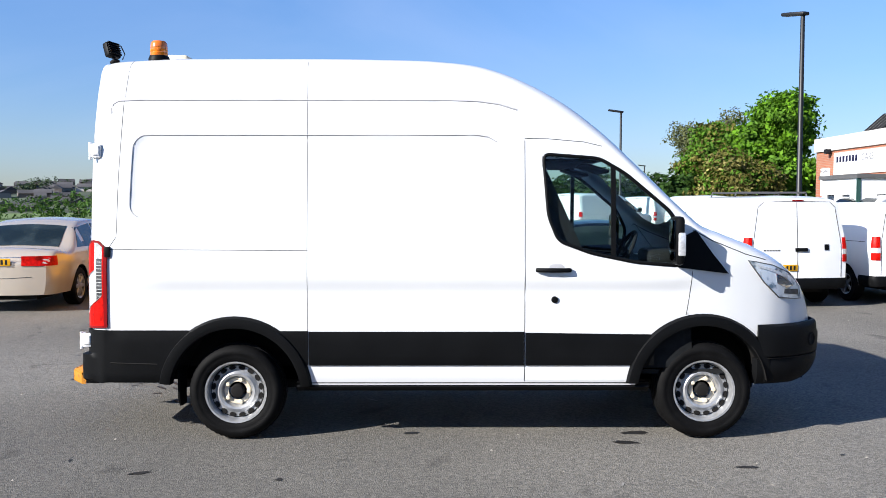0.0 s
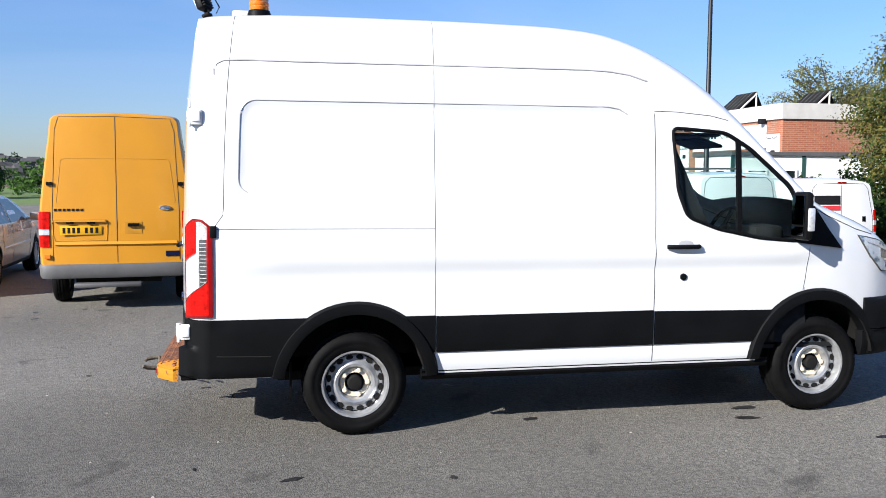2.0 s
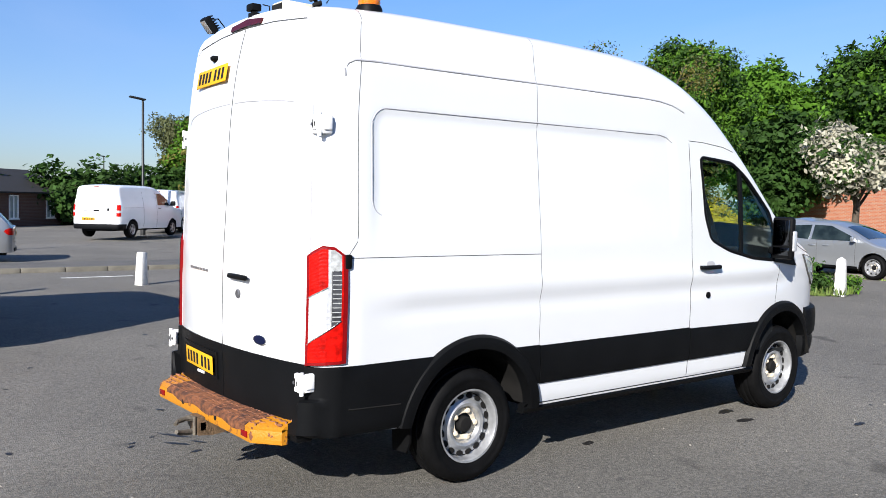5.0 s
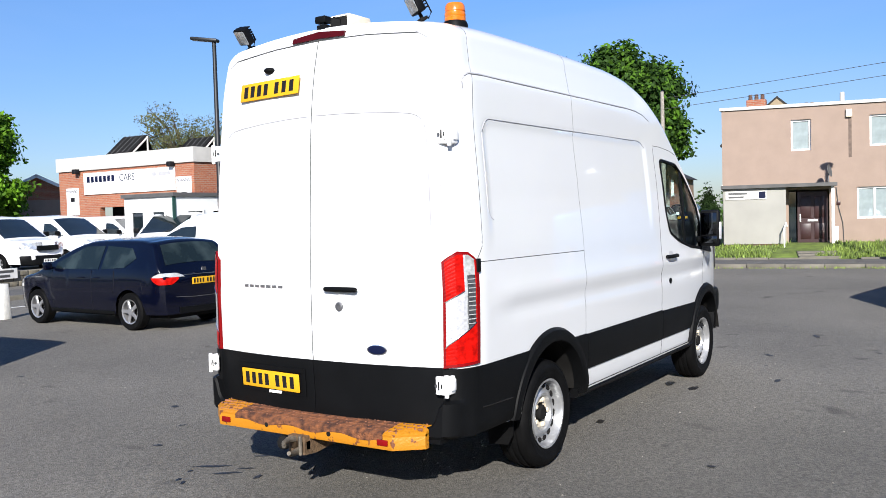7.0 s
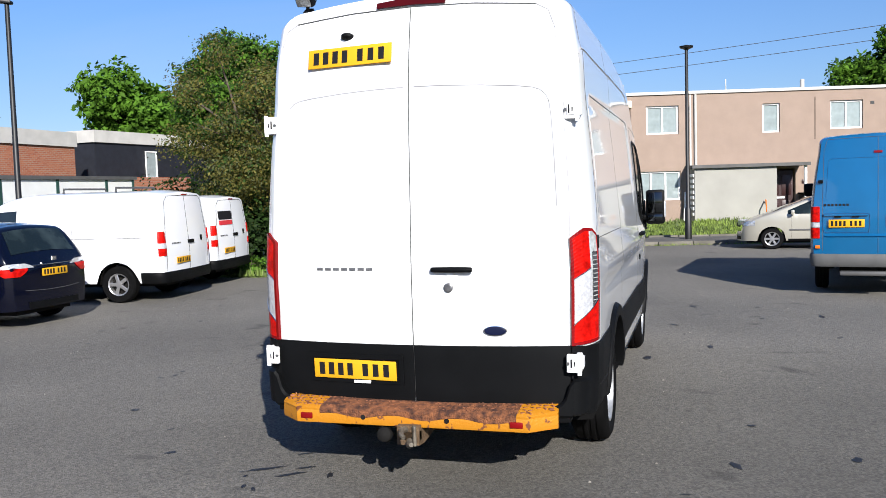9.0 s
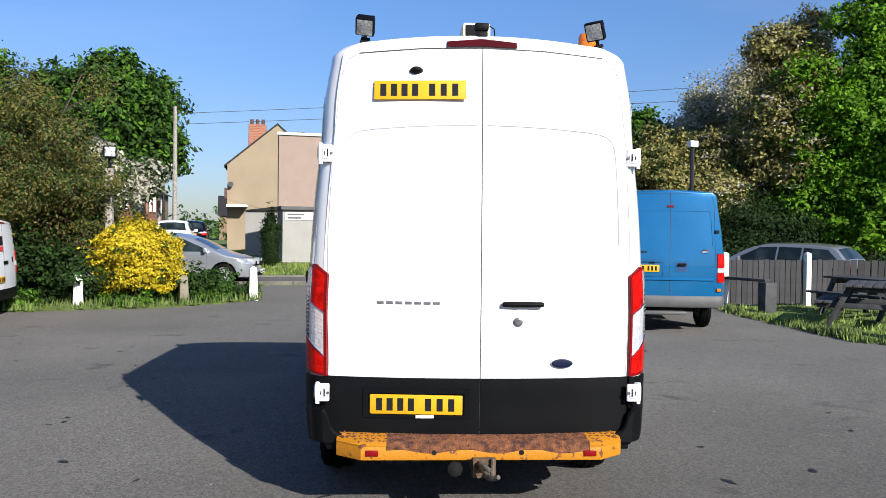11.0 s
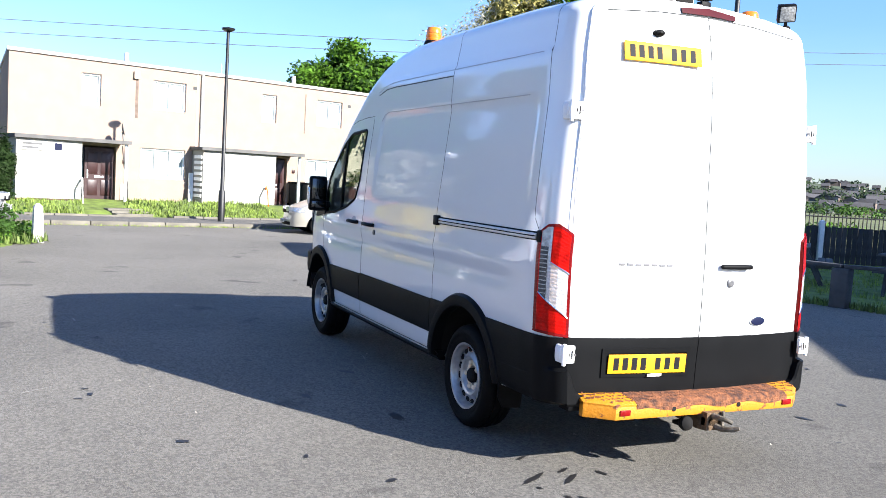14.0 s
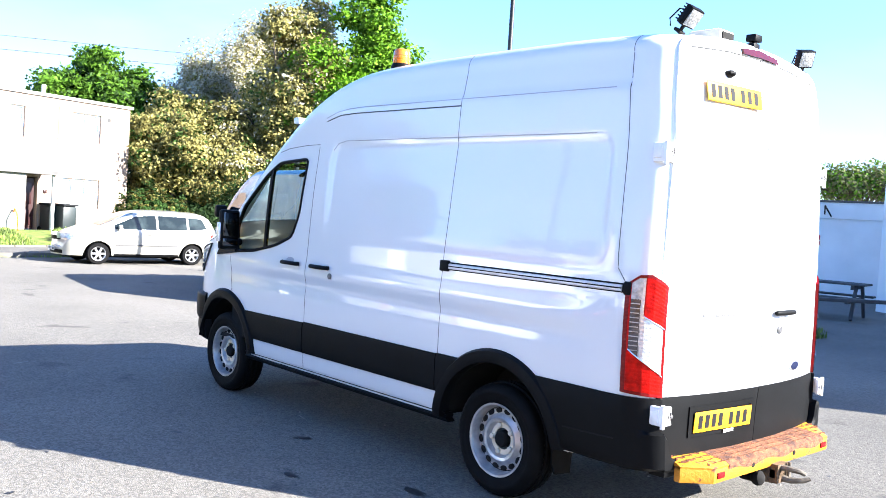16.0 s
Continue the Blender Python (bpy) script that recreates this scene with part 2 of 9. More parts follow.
def sheet(P, Q):
    """A slab between two grids of points, P outside and Q inside."""
    bm = bmesh.new()
    a = [[bm.verts.new(p) for p in row] for row in P]
    b = [[bm.verts.new(p) for p in row] for row in Q]
    n, m = len(P), len(P[0])
    for i in range(n - 1):
        for j in range(m - 1):
            bm.faces.new((a[i][j], a[i + 1][j], a[i + 1][j + 1], a[i][j + 1]))
            bm.faces.new((b[i][j], b[i][j + 1], b[i + 1][j + 1], b[i + 1][j]))
    rim = [(i, 0) for i in range(n)] + [(n - 1, j) for j in range(1, m)] + [(i, m - 1) for i in range(n - 2, -1, -1)] + [(0, j) for j in range(m - 2, 0, -1)]
    for (i, j), (k, l) in zip(rim, rim[1:] + rim[:1]):
        bm.faces.new((a[i][j], b[i][j], b[k][l], a[k][l]))
    bmesh.ops.recalc_face_normals(bm, faces=bm.faces)
    return bm


def prism(poly, y0, y1, axis="y"):
    """A plate with the outline poly, between two values of the axis."""
    bm = bmesh.new()
    at = {"y": lambda p, v: (p[0], v, p[1]), "x": lambda p, v: (v, p[0], p[1]), "z": lambda p, v: (p[0], p[1], v)}[axis]
    a, b = [bm.verts.new(at(p, y0)) for p in poly], [bm.verts.new(at(p, y1)) for p in poly]
    bm.faces.new(a), bm.faces.new(b[::-1])
    for k in range(len(poly)):
        bm.faces.new((a[k], b[k], b[(k + 1) % len(poly)], a[(k + 1) % len(poly)]))
    bmesh.ops.recalc_face_normals(bm, faces=bm.faces)
    return bm


def span(a, b, step):
    n = max(1, round(abs(b - a) / step))
    return [a + (b - a) * k / n for k in range(n + 1)]


class Shell:
    """A vehicle's skin: side walls, rounded shoulders and roof, as sections along x."""

    def __init__(s, top, plan, side, rz, ry, crown=0.05, base=((-9, 0.4), (9, 0.4)), arches=(), lean=None, dent=None):
        s.top, s.plan, s.side, s.rz, s.ry, s.crown, s.base, s.arches, s.lean, s.dent = top, plan, side, rz, ry, crown, base, arches, lean, dent

    def zt(s, x):
        return smooth(s.top, x)

    def zb(s, x):
        z = lerp(s.base, x)
        for cx, cz, r in s.arches:
            if abs(x - cx) < r:
                z = max(z, cz + math.sqrt(r * r - (x - cx) ** 2))
        return z

    def y_at(s, x, z):
        zt, rz = s.zt(x), lerp(s.rz, x)
        w = smooth(s.plan, x) * smooth(s.side, min(z, zt - rz))
        if s.dent:
            w -= s.dent(x, z)
        if z > zt - rz - 1e-6:
            c = min(1, max(0, (z - zt + rz) / max(1e-6, rz - s.crown)))
            w -= lerp(s.ry, x) * (1 - math.sqrt(max(0, 1 - c * c)))
        return w

    def at(s, x, z, sign, off=0.0):
        """A point of the side wall, off metres out of it."""
        dx = s.lean(x, z) if s.lean else 0
        return Vector((x + dx, sign * (s.y_at(x, z) + off), z))

    def section(s, x, low, high, cor, roof):
        zt, rz, zb = s.zt(x), lerp(s.rz, x), s.zb(x)
        zs = zt - rz
        zm = min(max(zb + 0.05, 1.0), zb + 0.5 * (zs - zb)) if zs < 1.3 else max(1.0, zb + 0.02)
        zz = [zb + (zm - zb) * k / low for k in range(low)] + [zm + (zs - zm) * k / high for k in range(high + 1)]
        pts = [(s.y_at(x, z), z) for z in zz]
        for k in range(1, cor + 1):
            a = math.pi / 2 * k / cor
            w = smooth(s.plan, x) * smooth(s.side, zs) - lerp(s.ry, x) * (1 - math.cos(a))
            if s.dent:
                w -= s.dent(x, zs)
            pts.append((w, zs + (rz - s.crown) * math.sin(a)))
        ye = pts[-1][0]
        for k in range(1, roof + 1):
            u = 1 - k / roof
            pts.append((ye * u, zt - s.crown * u * u))
        return pts

    def grid(s, xs, low=8, high=12, cor=6, roof=6):
        rows = []
        for x in xs:
            sec = s.section(x, low, high, cor, roof)
            full = [(-y, z) for y, z in sec] + [(y, z) for y, z in sec[-2::-1]]
            rows.append([Vector((x + (s.lean(x, z) if s.lean else 0), y, z)) for y, z in full])
        return rows


def grid_parts(rows, kind):
    """Splits a grid of points into bmeshes by what kind(i, j, centre) says of each face."""
    groups = {}
    for i in range(len(rows) - 1):
        for j in range(len(rows[0]) - 1):
            quad = (rows[i][j], rows[i][j + 1], rows[i + 1][j + 1], rows[i + 1][j])
            c = (quad[0] + quad[1] + quad[2] + quad[3]) / 4
            groups.setdefault(kind(i, j, c), []).append((i, j))
    made = {}
    for key, cells in groups.items():
        index, verts, faces = {}, [], []
        for i, j in cells:
            f = []
            for p in ((i, j), (i, j + 1), (i + 1, j + 1), (i + 1, j)):
                if p not in index:
                    index[p] = len(verts)
                    verts.append(rows[p[0]][p[1]])
                f.append(index[p])
            faces.append(f)
        made[key] = (verts, faces)
    return made


def inside(poly, x, y):
    c = False
    for (x0, y0), (x1, y1) in zip(poly, poly[1:] + poly[:1]):
        if (y0 > y) != (y1 > y) and x < (x1 - x0) * (y - y0) / (y1 - y0) + x0:
            c = not c
    return c


def rounded(poly, r, n=4):
    """The outline poly with its corners rounded by r."""
    out = []
    for k, p in enumerate(poly):
        p = Vector(p)
        a, b = Vector(poly[k - 1]) - p, Vector(poly[(k + 1) % len(poly)]) - p
        q, s = p + a.normalized() * min(r, a.length * 0.45), p + b.normalized() * min(r, b.length * 0.45)
        for i in range(n + 1):
            t = i / n
            out.append(tuple((1 - t) ** 2 * q + 2 * t * (1 - t) * p + t * t * s))
    return out


def resample(poly, step):
    out = []
    for a, b in zip(poly, poly[1:] + poly[:1]):
        n = max(1, int((Vector(b) - Vector(a)).length / step))
        out += [tuple(Vector(a).lerp(Vector(b), k / n)) for k in range(n)]
    return out


def side_band(sh, sign, pairs, off, thick):
    """A moulding on the side wall: pairs of (x, z low, z high)."""
    P, Q = [], []
    for x, a, b in pairs:
        zs = [a + (b - a) * k / 6 for k in range(7)]
        P.append([sh.at(x, z, sign, off if 0 < k < 6 else off * 0.6) for k, z in enumerate(zs)])
        Q.append([sh.at(x, z, sign, off - thick) for z in zs])
    return sheet(P, Q)


def side_line(sh, sign, pts, r, off=0.0):
    bm = bmesh.new()
    return tube(bm, [sh.at(x, z, sign, off) for x, z in dense(pts)], r, 5)


def dense(pts, step=0.025):
    """Fills a line of 2D points so that no step is longer than this."""
    out = [pts[0]]
    for a, b in zip(pts, pts[1:]):
        n = max(1, math.ceil(math.hypot(b[0] - a[0], b[1] - a[1]) / step))
        out += [(a[0] + (b[0] - a[0]) * k / n, a[1] + (b[1] - a[1]) * k / n) for k in range(1, n + 1)]
    return out


def side_frame(sh, sign, poly, width, off, thick):
    """A frame strip round an outline on the side wall."""
    loop = resample(poly, 0.05)
    c = Vector((sum(p[0] for p in loop) / len(loop), sum(p[1] for p in loop) / len(loop)))
    P, Q = [], []
    for k in range(len(loop) + 1):
        p = Vector(loop[k % len(loop)])
        a, b = Vector(loop[(k - 1) % len(loop)]), Vector(loop[(k + 1) % len(loop)])
        t = (b - a).normalized()
        n = Vector((-t.y, t.x))
        if n.dot(c - p) < 0:
            n = -n
        o, i = p - n * width * 0.5, p + n * width * 0.5
        P.append([sh.at(*o, sign, off * 0.4), sh.at(*p, sign, off), sh.at(*i, sign, off * 0.4)])
        Q.append([sh.at(*o, sign, off - thick), sh.at(*p, sign, off - thick), sh.at(*i, sign, off - thick)])
    return sheet(P, Q)


def side_plate(sh, sign, poly, off, thick, step=0.06):
    """A plate of any outline on the side wall."""
    loop = resample(poly, step)
    bm = bmesh.new()
    a = [bm.verts.new(sh.at(*p, sign, off)) for p in loop]
    b = [bm.verts.new(sh.at(*p, sign, off - thick)) for p in loop]
    f = bm.faces.new(a)
    for k in range(len(loop)):
        bm.faces.new((a[k], b[k], b[(k + 1) % len(loop)], a[(k + 1) % len(loop)]))
    bmesh.ops.triangulate(bm, faces=[f])
    bmesh.ops.recalc_face_normals(bm, faces=bm.faces)
    return bm


# ---- ground ----
def asphalt_mat():
    m = mat("worn_asphalt", (0.124, 0.1155, 0.0995), 0.92, var=0.2, scale=0.35, bump=0.5, bscale=110)
    n, link = m.node_tree.nodes, m.node_tree.links.new
    b = n["Principled BSDF"]
    base = b.inputs["Base Color"].links[0].from_socket
    tc = n["Texture Coordinate"]
    # pale and dark grit
    grit = n.new("ShaderNodeTexVoronoi")
    grit.inputs["Scale"].default_value = 70
    link(tc.outputs["Object"], grit.inputs["Vector"])
    r1 = n.new("ShaderNodeMapRange")
    r1.inputs["To Min"].default_value, r1.inputs["To Max"].default_value = 0.66, 1.37
    sep = n.new("ShaderNodeSeparateColor")
    link(grit.outputs["Color"], sep.inputs[0]), link(sep.outputs[0], r1.inputs["Value"])
    mul = n.new("ShaderNodeVectorMath")
    mul.operation = "SCALE"
    link(base, mul.inputs[0]), link(r1.outputs[0], mul.inputs["Scale"])
    # oil stains and damp patches
    st = n.new("ShaderNodeTexNoise")
    st.inputs["Scale"].default_value, st.inputs["Detail"].default_value, st.inputs["Distortion"].default_value = 1.7, 5, 0.6
    link(tc.outputs["Object"], st.inputs["Vector"])
    r2 = n.new("ShaderNodeMapRange")
    r2.inputs["From Min"].default_value, r2.inputs["From Max"].default_value, r2.inputs["To Min"].default_value, r2.inputs["To Max"].default_value = 0.64, 0.72, 1.0, 0.55
    link(st.outputs[0], r2.inputs["Value"])
    mul2 = n.new("ShaderNodeVectorMath")
    mul2.operation = "SCALE"
    link(mul.outputs[0], mul2.inputs[0]), link(r2.outputs[0], mul2.inputs["Scale"])
    # broad patch of darker ground with a wandering edge, slightly paler beyond
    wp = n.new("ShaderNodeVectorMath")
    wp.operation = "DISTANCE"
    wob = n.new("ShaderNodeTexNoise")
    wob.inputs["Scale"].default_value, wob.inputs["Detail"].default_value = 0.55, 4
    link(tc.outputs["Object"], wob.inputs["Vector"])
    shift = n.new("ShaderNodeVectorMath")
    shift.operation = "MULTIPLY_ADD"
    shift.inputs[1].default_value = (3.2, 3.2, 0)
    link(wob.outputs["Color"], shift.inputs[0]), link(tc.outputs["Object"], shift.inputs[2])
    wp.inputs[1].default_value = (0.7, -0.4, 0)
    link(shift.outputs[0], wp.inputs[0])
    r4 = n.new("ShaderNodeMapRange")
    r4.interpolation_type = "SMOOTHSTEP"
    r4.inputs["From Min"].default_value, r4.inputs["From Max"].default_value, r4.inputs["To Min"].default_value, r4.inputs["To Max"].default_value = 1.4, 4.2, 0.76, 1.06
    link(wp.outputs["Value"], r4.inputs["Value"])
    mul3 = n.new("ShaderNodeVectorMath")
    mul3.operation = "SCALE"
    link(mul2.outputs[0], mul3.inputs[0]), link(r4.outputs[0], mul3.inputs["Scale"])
    # fields past the streets
    ln = n.new("ShaderNodeVectorMath")
    ln.operation = "LENGTH"
    sub = n.new("ShaderNodeVectorMath")
    sub.operation = "SUBTRACT"
    sub.inputs[1].default_value = (6, 6, 0)
    link(tc.outputs["Object"], sub.inputs[0]), link(sub.outputs[0], ln.inputs[0])
    r3 = n.new("ShaderNodeMapRange")
    r3.inputs["From Min"].default_value, r3.inputs["From Max"].default_value = 46, 48
    link(ln.outputs["Value"], r3.inputs["Value"])
    mx = n.new("ShaderNodeMix")
    mx.data_type = "RGBA"
    mx.inputs["B"].default_value = (0.10, 0.15, 0.035, 1)
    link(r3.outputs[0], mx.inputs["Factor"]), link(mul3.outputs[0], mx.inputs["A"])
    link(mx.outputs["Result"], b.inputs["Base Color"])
    return m


ASPHALT = asphalt_mat()
GRASSM = mat("grass_turf", (0.105, 0.15, 0.022), 0.9, var=0.45, scale=3.0, bump=0.6, bscale=40)
BLADE = mat("grass_blade", (0.17, 0.24, 0.038), 0.7, var=0.3, scale=2.0, island=0.4)
BLADEG = mat("weedy_grass_blade", (0.085, 0.125, 0.022), 0.7, var=0.3, scale=2.0, island=0.45)
KERBM = mat("kerb_concrete", (0.125, 0.115, 0.092), 0.85, var=0.25, scale=5, bump=0.3, bscale=60, objvar=0.15)
PAVEM = mat("pavement_asphalt", (0.0942, 0.09, 0.0833), 0.9, var=0.18, scale=1.5, bump=0.4, bscale=120)
OIL = mat("oil_stain", (0.013, 0.012, 0.012), 0.55, var=0.4, scale=9)

rings = [0, 3, 6, 10, 16, 25, 40, 70, 130, 260, 600, 1500]
gv, gf = [(0, 0, 0)], []
for r in rings[1:]:
    gv += [(r * math.cos(2 * math.pi * k / 48), r * math.sin(2 * math.pi * k / 48), 0) for k in range(48)]
gf += [(0, 1 + k, 1 + (k + 1) % 48) for k in range(48)]
for i in range(len(rings) - 2):
    a, b = 1 + 48 * i, 49 + 48 * i
    gf += [(a + k, b + k, b + (k + 1) % 48, a + (k + 1) % 48) for k in range(48)]
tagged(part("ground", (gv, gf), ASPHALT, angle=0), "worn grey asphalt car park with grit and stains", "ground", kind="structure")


# ---- the white high-roof van ----
GREYLOCK = mat("worn_grey_lock", (0.12, 0.12, 0.125), 0.4, metal=0.5, var=0.3, scale=60)
def wheel(parent, x, y, z, r, w, rim_mat, sign, rim=0.215, holes=16, hub_mat=None, name="wheel", tread=False):
    """A wheel on the y axis; sign is the side that it faces."""
    turn = pose(x, y, z, -90 if sign > 0 else 90, 0, 0)
    wh = new(name)
    wh.parent = parent
    wh.matrix_basis = turn
    hw = w / 2
    bm = lathe(bmesh.new(), [(rim, -hw + 0.01), (rim + 0.02, -hw), (r * 0.86, -hw - 0.008), (r * 0.955, -hw + 0.012), (r * 0.98, -hw + 0.03), (r * 0.985, -hw * 0.45), (r - 0.012, -hw * 0.4),
         (r - 0.012, -hw * 0.34), (r, -hw * 0.3), (r, -0.012), (r - 0.008, -0.008), (r - 0.008, 0.008), (r, 0.012), (r, hw * 0.3), (r - 0.012, hw * 0.34), (r - 0.012, hw * 0.4), (r * 0.985, hw * 0.45),
         (r * 0.98, hw - 0.03), (r * 0.955, hw - 0.012), (r * 0.86, hw + 0.008), (r * 0.80, hw + 0.0085), (r * 0.79, hw + 0.006), (r * 0.74, hw + 0.005), (rim + 0.02, hw), (rim, hw - 0.012), (rim - 0.004, hw - 0.05)], 108, None, False)
    if tread:
        bm.verts.ensure_lookup_table()
        for row in (3, 4, 5, 16, 17, 18):
            for k in range(108):
                if k % 2 == 0:
                    q = bm.verts[row * 108 + k].co
                    q.x, q.y = q.x * 0.986, q.y * 0.986
    part("tyre", bm, RUBBER, wh, angle=40)
    face = [(rim, -hw + 0.02), (rim - 0.012, 0.0), (rim - 0.002, hw - 0.008), (rim + 0.006, hw - 0.002), (rim - 0.006, hw - 0.004), (rim - 0.014, hw - 0.02), (rim - 0.02, hw - 0.062), (rim * 0.875, hw - 0.068),
            (rim * 0.845, hw - 0.0565), (rim * 0.72, hw - 0.0555), (rim * 0.60, hw - 0.035), (rim * 0.52, hw - 0.04), (rim * 0.46, hw - 0.07), (rim * 0.30, hw - 0.07)]
    part("rim", lathe(bmesh.new(), face, 48, None, False), rim_mat, wh, angle=30)
    hole = None
    for k in range(holes):
        a = 2 * math.pi * (k + 0.5) / holes
        m = pose(math.cos(a) * rim * 0.80, math.sin(a) * rim * 0.80, hw - 0.0545, 0, 0, math.degrees(a)) @ Matrix.Diagonal((0.72, 1.12, 1, 1))
        if hole is None:
            hole = part("vent_hole", lathe(bmesh.new(), [(rim * 0.102, -0.004), (rim * 0.102, 0.003)], 12), DARKMETAL, wh, loc=m)
        else:
            again(hole, m, wh)
    # thin dark ring paints the shade between rim lip and wheel face
    part("grime_ring", lathe(bmesh.new(), [(rim * 0.872, hw - 0.066), (rim * 0.885, hw - 0.0645), (rim * 0.90, hw - 0.0645), (rim * 0.912, hw - 0.066)], 48, None, False), DARKMETAL, wh, "dark ring painting the shade inside the rim")
    if tread:
        star = bmesh.new()
        lathe(star, [(rim * 0.30, hw - 0.069), (rim * 0.31, hw - 0.064), (rim * 0.43, hw - 0.064), (rim * 0.45, hw - 0.069)], 40, None, False)
        part("nut_ring", star, CREAM, wh, "dull cream ring round the wheel nuts")
    hub = bmesh.new()
    lathe(hub, [(rim * 0.23, hw - 0.09), (rim * 0.23, hw - 0.05), (rim * 0.19, hw - 0.038), (rim * 0.1, hw - 0.035)], 24)
    part("hub_cap", hub, hub_mat or DARKMETAL, wh)
    nut = part("wheel_nut", lathe(bmesh.new(), [(0.017, 0), (0.017, 0.018), (0.012, 0.024)], 8), CREAM if hub_mat is None else STEEL, wh, loc=pose(rim * 0.385, 0, hw - 0.07))
    for k in range(1, 5):
        a = 2 * math.pi * k / 5
        again(nut, pose(rim * 0.385 * math.cos(a), rim * 0.385 * math.sin(a), hw - 0.07), wh)
    return wh


def plate_bars(parent, m, w=0.52, h=0.111, material=None):
    """A number plate with plain bars for its characters, in the plane y-z, facing -x."""
    p = part("number_plate", boxed(-0.006, 0.0, -w / 2, w / 2, -h / 2, h / 2, 0.004), material or YPLATE, parent, "yellow rear number plate with dark bars" if material is None else "white number plate", loc=m)
    cw = w * 0.066
    bar = None
    for k, c in enumerate((-0.40, -0.285, -0.17, -0.055, 0.13, 0.255, 0.38)):
        if bar is None:
            bar = part("character_bar", boxed(-0.0075, -0.0062, -cw / 2, cw / 2, -h * 0.32, h * 0.32), INK, p, loc=pose(0, -c * w, 0))
        else:
            again(bar, pose(0, -c * w, 0), p)
    return p


def panel_press(x, z):
    """Depth of the pressed panel and the step below the roof, in metres."""
    d = 0.0
    x0, x1, z1 = -0.755, 1.86, 2.165
    qx, qz = max(x0 + 0.1 - x, x - x1 + 0.1, 0), max(z - z1 + 0.1, 0)
    dist = math.hypot(qx, qz) - 0.1
    if dist < 0 and z < z1:
        d += 0.011 * min(1, -dist / 0.03) * min(1, max(0, (z - 1.42) / 0.3))
    if z > 2.41 and -0.93 < x < 2.0:
        d += 0.012 * min(1, (z - 2.41) / 0.03) * min(1, (x + 0.93) / 0.08) * min(1, (2.0 - x) / 0.25)
    d -= 0.010 * math.exp(-(((z - 1.17) / 0.06) ** 2)) * min(1, max(0, (x + 0.8) / 0.3)) * min(1, max(0, (3.4 - x) / 0.3))
    d += 0.008 * math.exp(-(((z - 1.06) / 0.05) ** 2)) * min(1, max(0, (x + 0.8) / 0.3)) * min(1, max(0, (3.4 - x) / 0.3))
    return d


LEAN = [(0.4, -0.01), (0.8, 0.0), (1.4, 0.008), (2.05, 0.03), (2.4, 0.057), (2.66, 0.086), (2.76, 0.10)]
VAN = Shell(
    top=[(-1.05, 2.75), (-0.6, 2.772), (0.3, 2.778), (1.0, 2.772), (1.45, 2.756), (1.75, 2.715), (2.06, 2.60), (2.35, 2.435), (2.6, 2.24), (2.9, 1.955), (3.15, 1.715), (3.3, 1.585),
         (3.45, 1.525), (3.7, 1.43), (3.95, 1.29), (4.1, 1.14), (4.19, 0.96), (4.25, 0.8), (4.28, 0.68)],
    plan=[(-1.05, 0.90), (-1.02, 0.94), (-0.98, 0.966), (-0.9, 0.99), (-0.8, 1.0), (2.6, 1.0), (3.2, 0.985), (3.6, 0.955), (3.85, 0.90), (4.05, 0.79), (4.18, 0.64), (4.25, 0.48), (4.28, 0.32)],
    side=[(0.35, 0.94), (0.42, 0.97), (0.54, 0.982), (0.78, 0.99), (1.0, 0.995), (1.2, 0.997), (1.36, 0.99), (1.5, 0.984), (1.8, 0.964), (2.15, 0.93), (2.41, 0.915), (2.6, 0.885)],
    rz=[(-1.05, 0.15), (1.5, 0.16), (2.1, 0.17), (2.6, 0.16), (3.2, 0.12), (4.1, 0.14), (4.28, 0.12)],
    ry=[(-1.05, 0.17), (1.5, 0.18), (2.1, 0.19), (2.6, 0.16), (3.3, 0.18), (3.6, 0.26), (4.28, 0.2)],
    crown=0.045,
    base=[(-1.05, 0.44), (-0.5, 0.41), (0.5, 0.40), (3.0, 0.40), (3.7, 0.42), (4.0, 0.42), (4.28, 0.5)],
    arches=[(-0.01, 0.35, 0.47), (3.30, 0.365, 0.47)],
    lean=lambda x, z: smooth(LEAN, z) * min(1, max(0, (-0.3 - x) / 0.45)),
    dent=panel_press)
BULGE = [(0.4, 0.075), (0.65, 0.085), (0.9, 0.105), (1.2, 0.105), (1.6, 0.095), (2.38, 0.08), (2.66, 0.05), (2.76, 0.03)]


def rear_x(y, z, off=0.0):
    edge = -1.05 + smooth(LEAN, z)
    return edge - smooth(BULGE, z) * (1 - min(1, abs(y) / 0.9) ** 2.3) - off


def rear_sheet(ys, zs, off, thick, round_top=None):
    P = [[Vector((rear_x(y, z, off if 0 < i < len(ys) - 1 and 0 < j < len(zs) - 1 else off * 0.6), y, z)) for j, z in enumerate(zs)] for i, y in enumerate(ys)]
    Q = [[Vector((rear_x(y, z, off - thick), y, z)) for z in zs] for y in ys]
    return sheet(P, Q)


def rear_line(pts, r):
    return tube(bmesh.new(), [(rear_x(y, z, 0.0), y, z) for y, z in dense(pts)], r, 5)


CAB_WINDOW = rounded([(2.165, 2.035), (2.56, 2.005), (2.74, 1.90), (3.06, 1.63), (3.15, 1.45), (3.13, 1.25), (2.82, 1.275), (2.5, 1.34), (2.27, 1.425), (2.20, 1.6)], 0.05)


def face_out(ob, way):
    """Turns a sheet's faces towards the outside."""
    if sum((p.normal.dot(Vector(way)) for p in ob.data.polygons), 0.0) < 0:
        ob.data.flip_normals()
    return ob


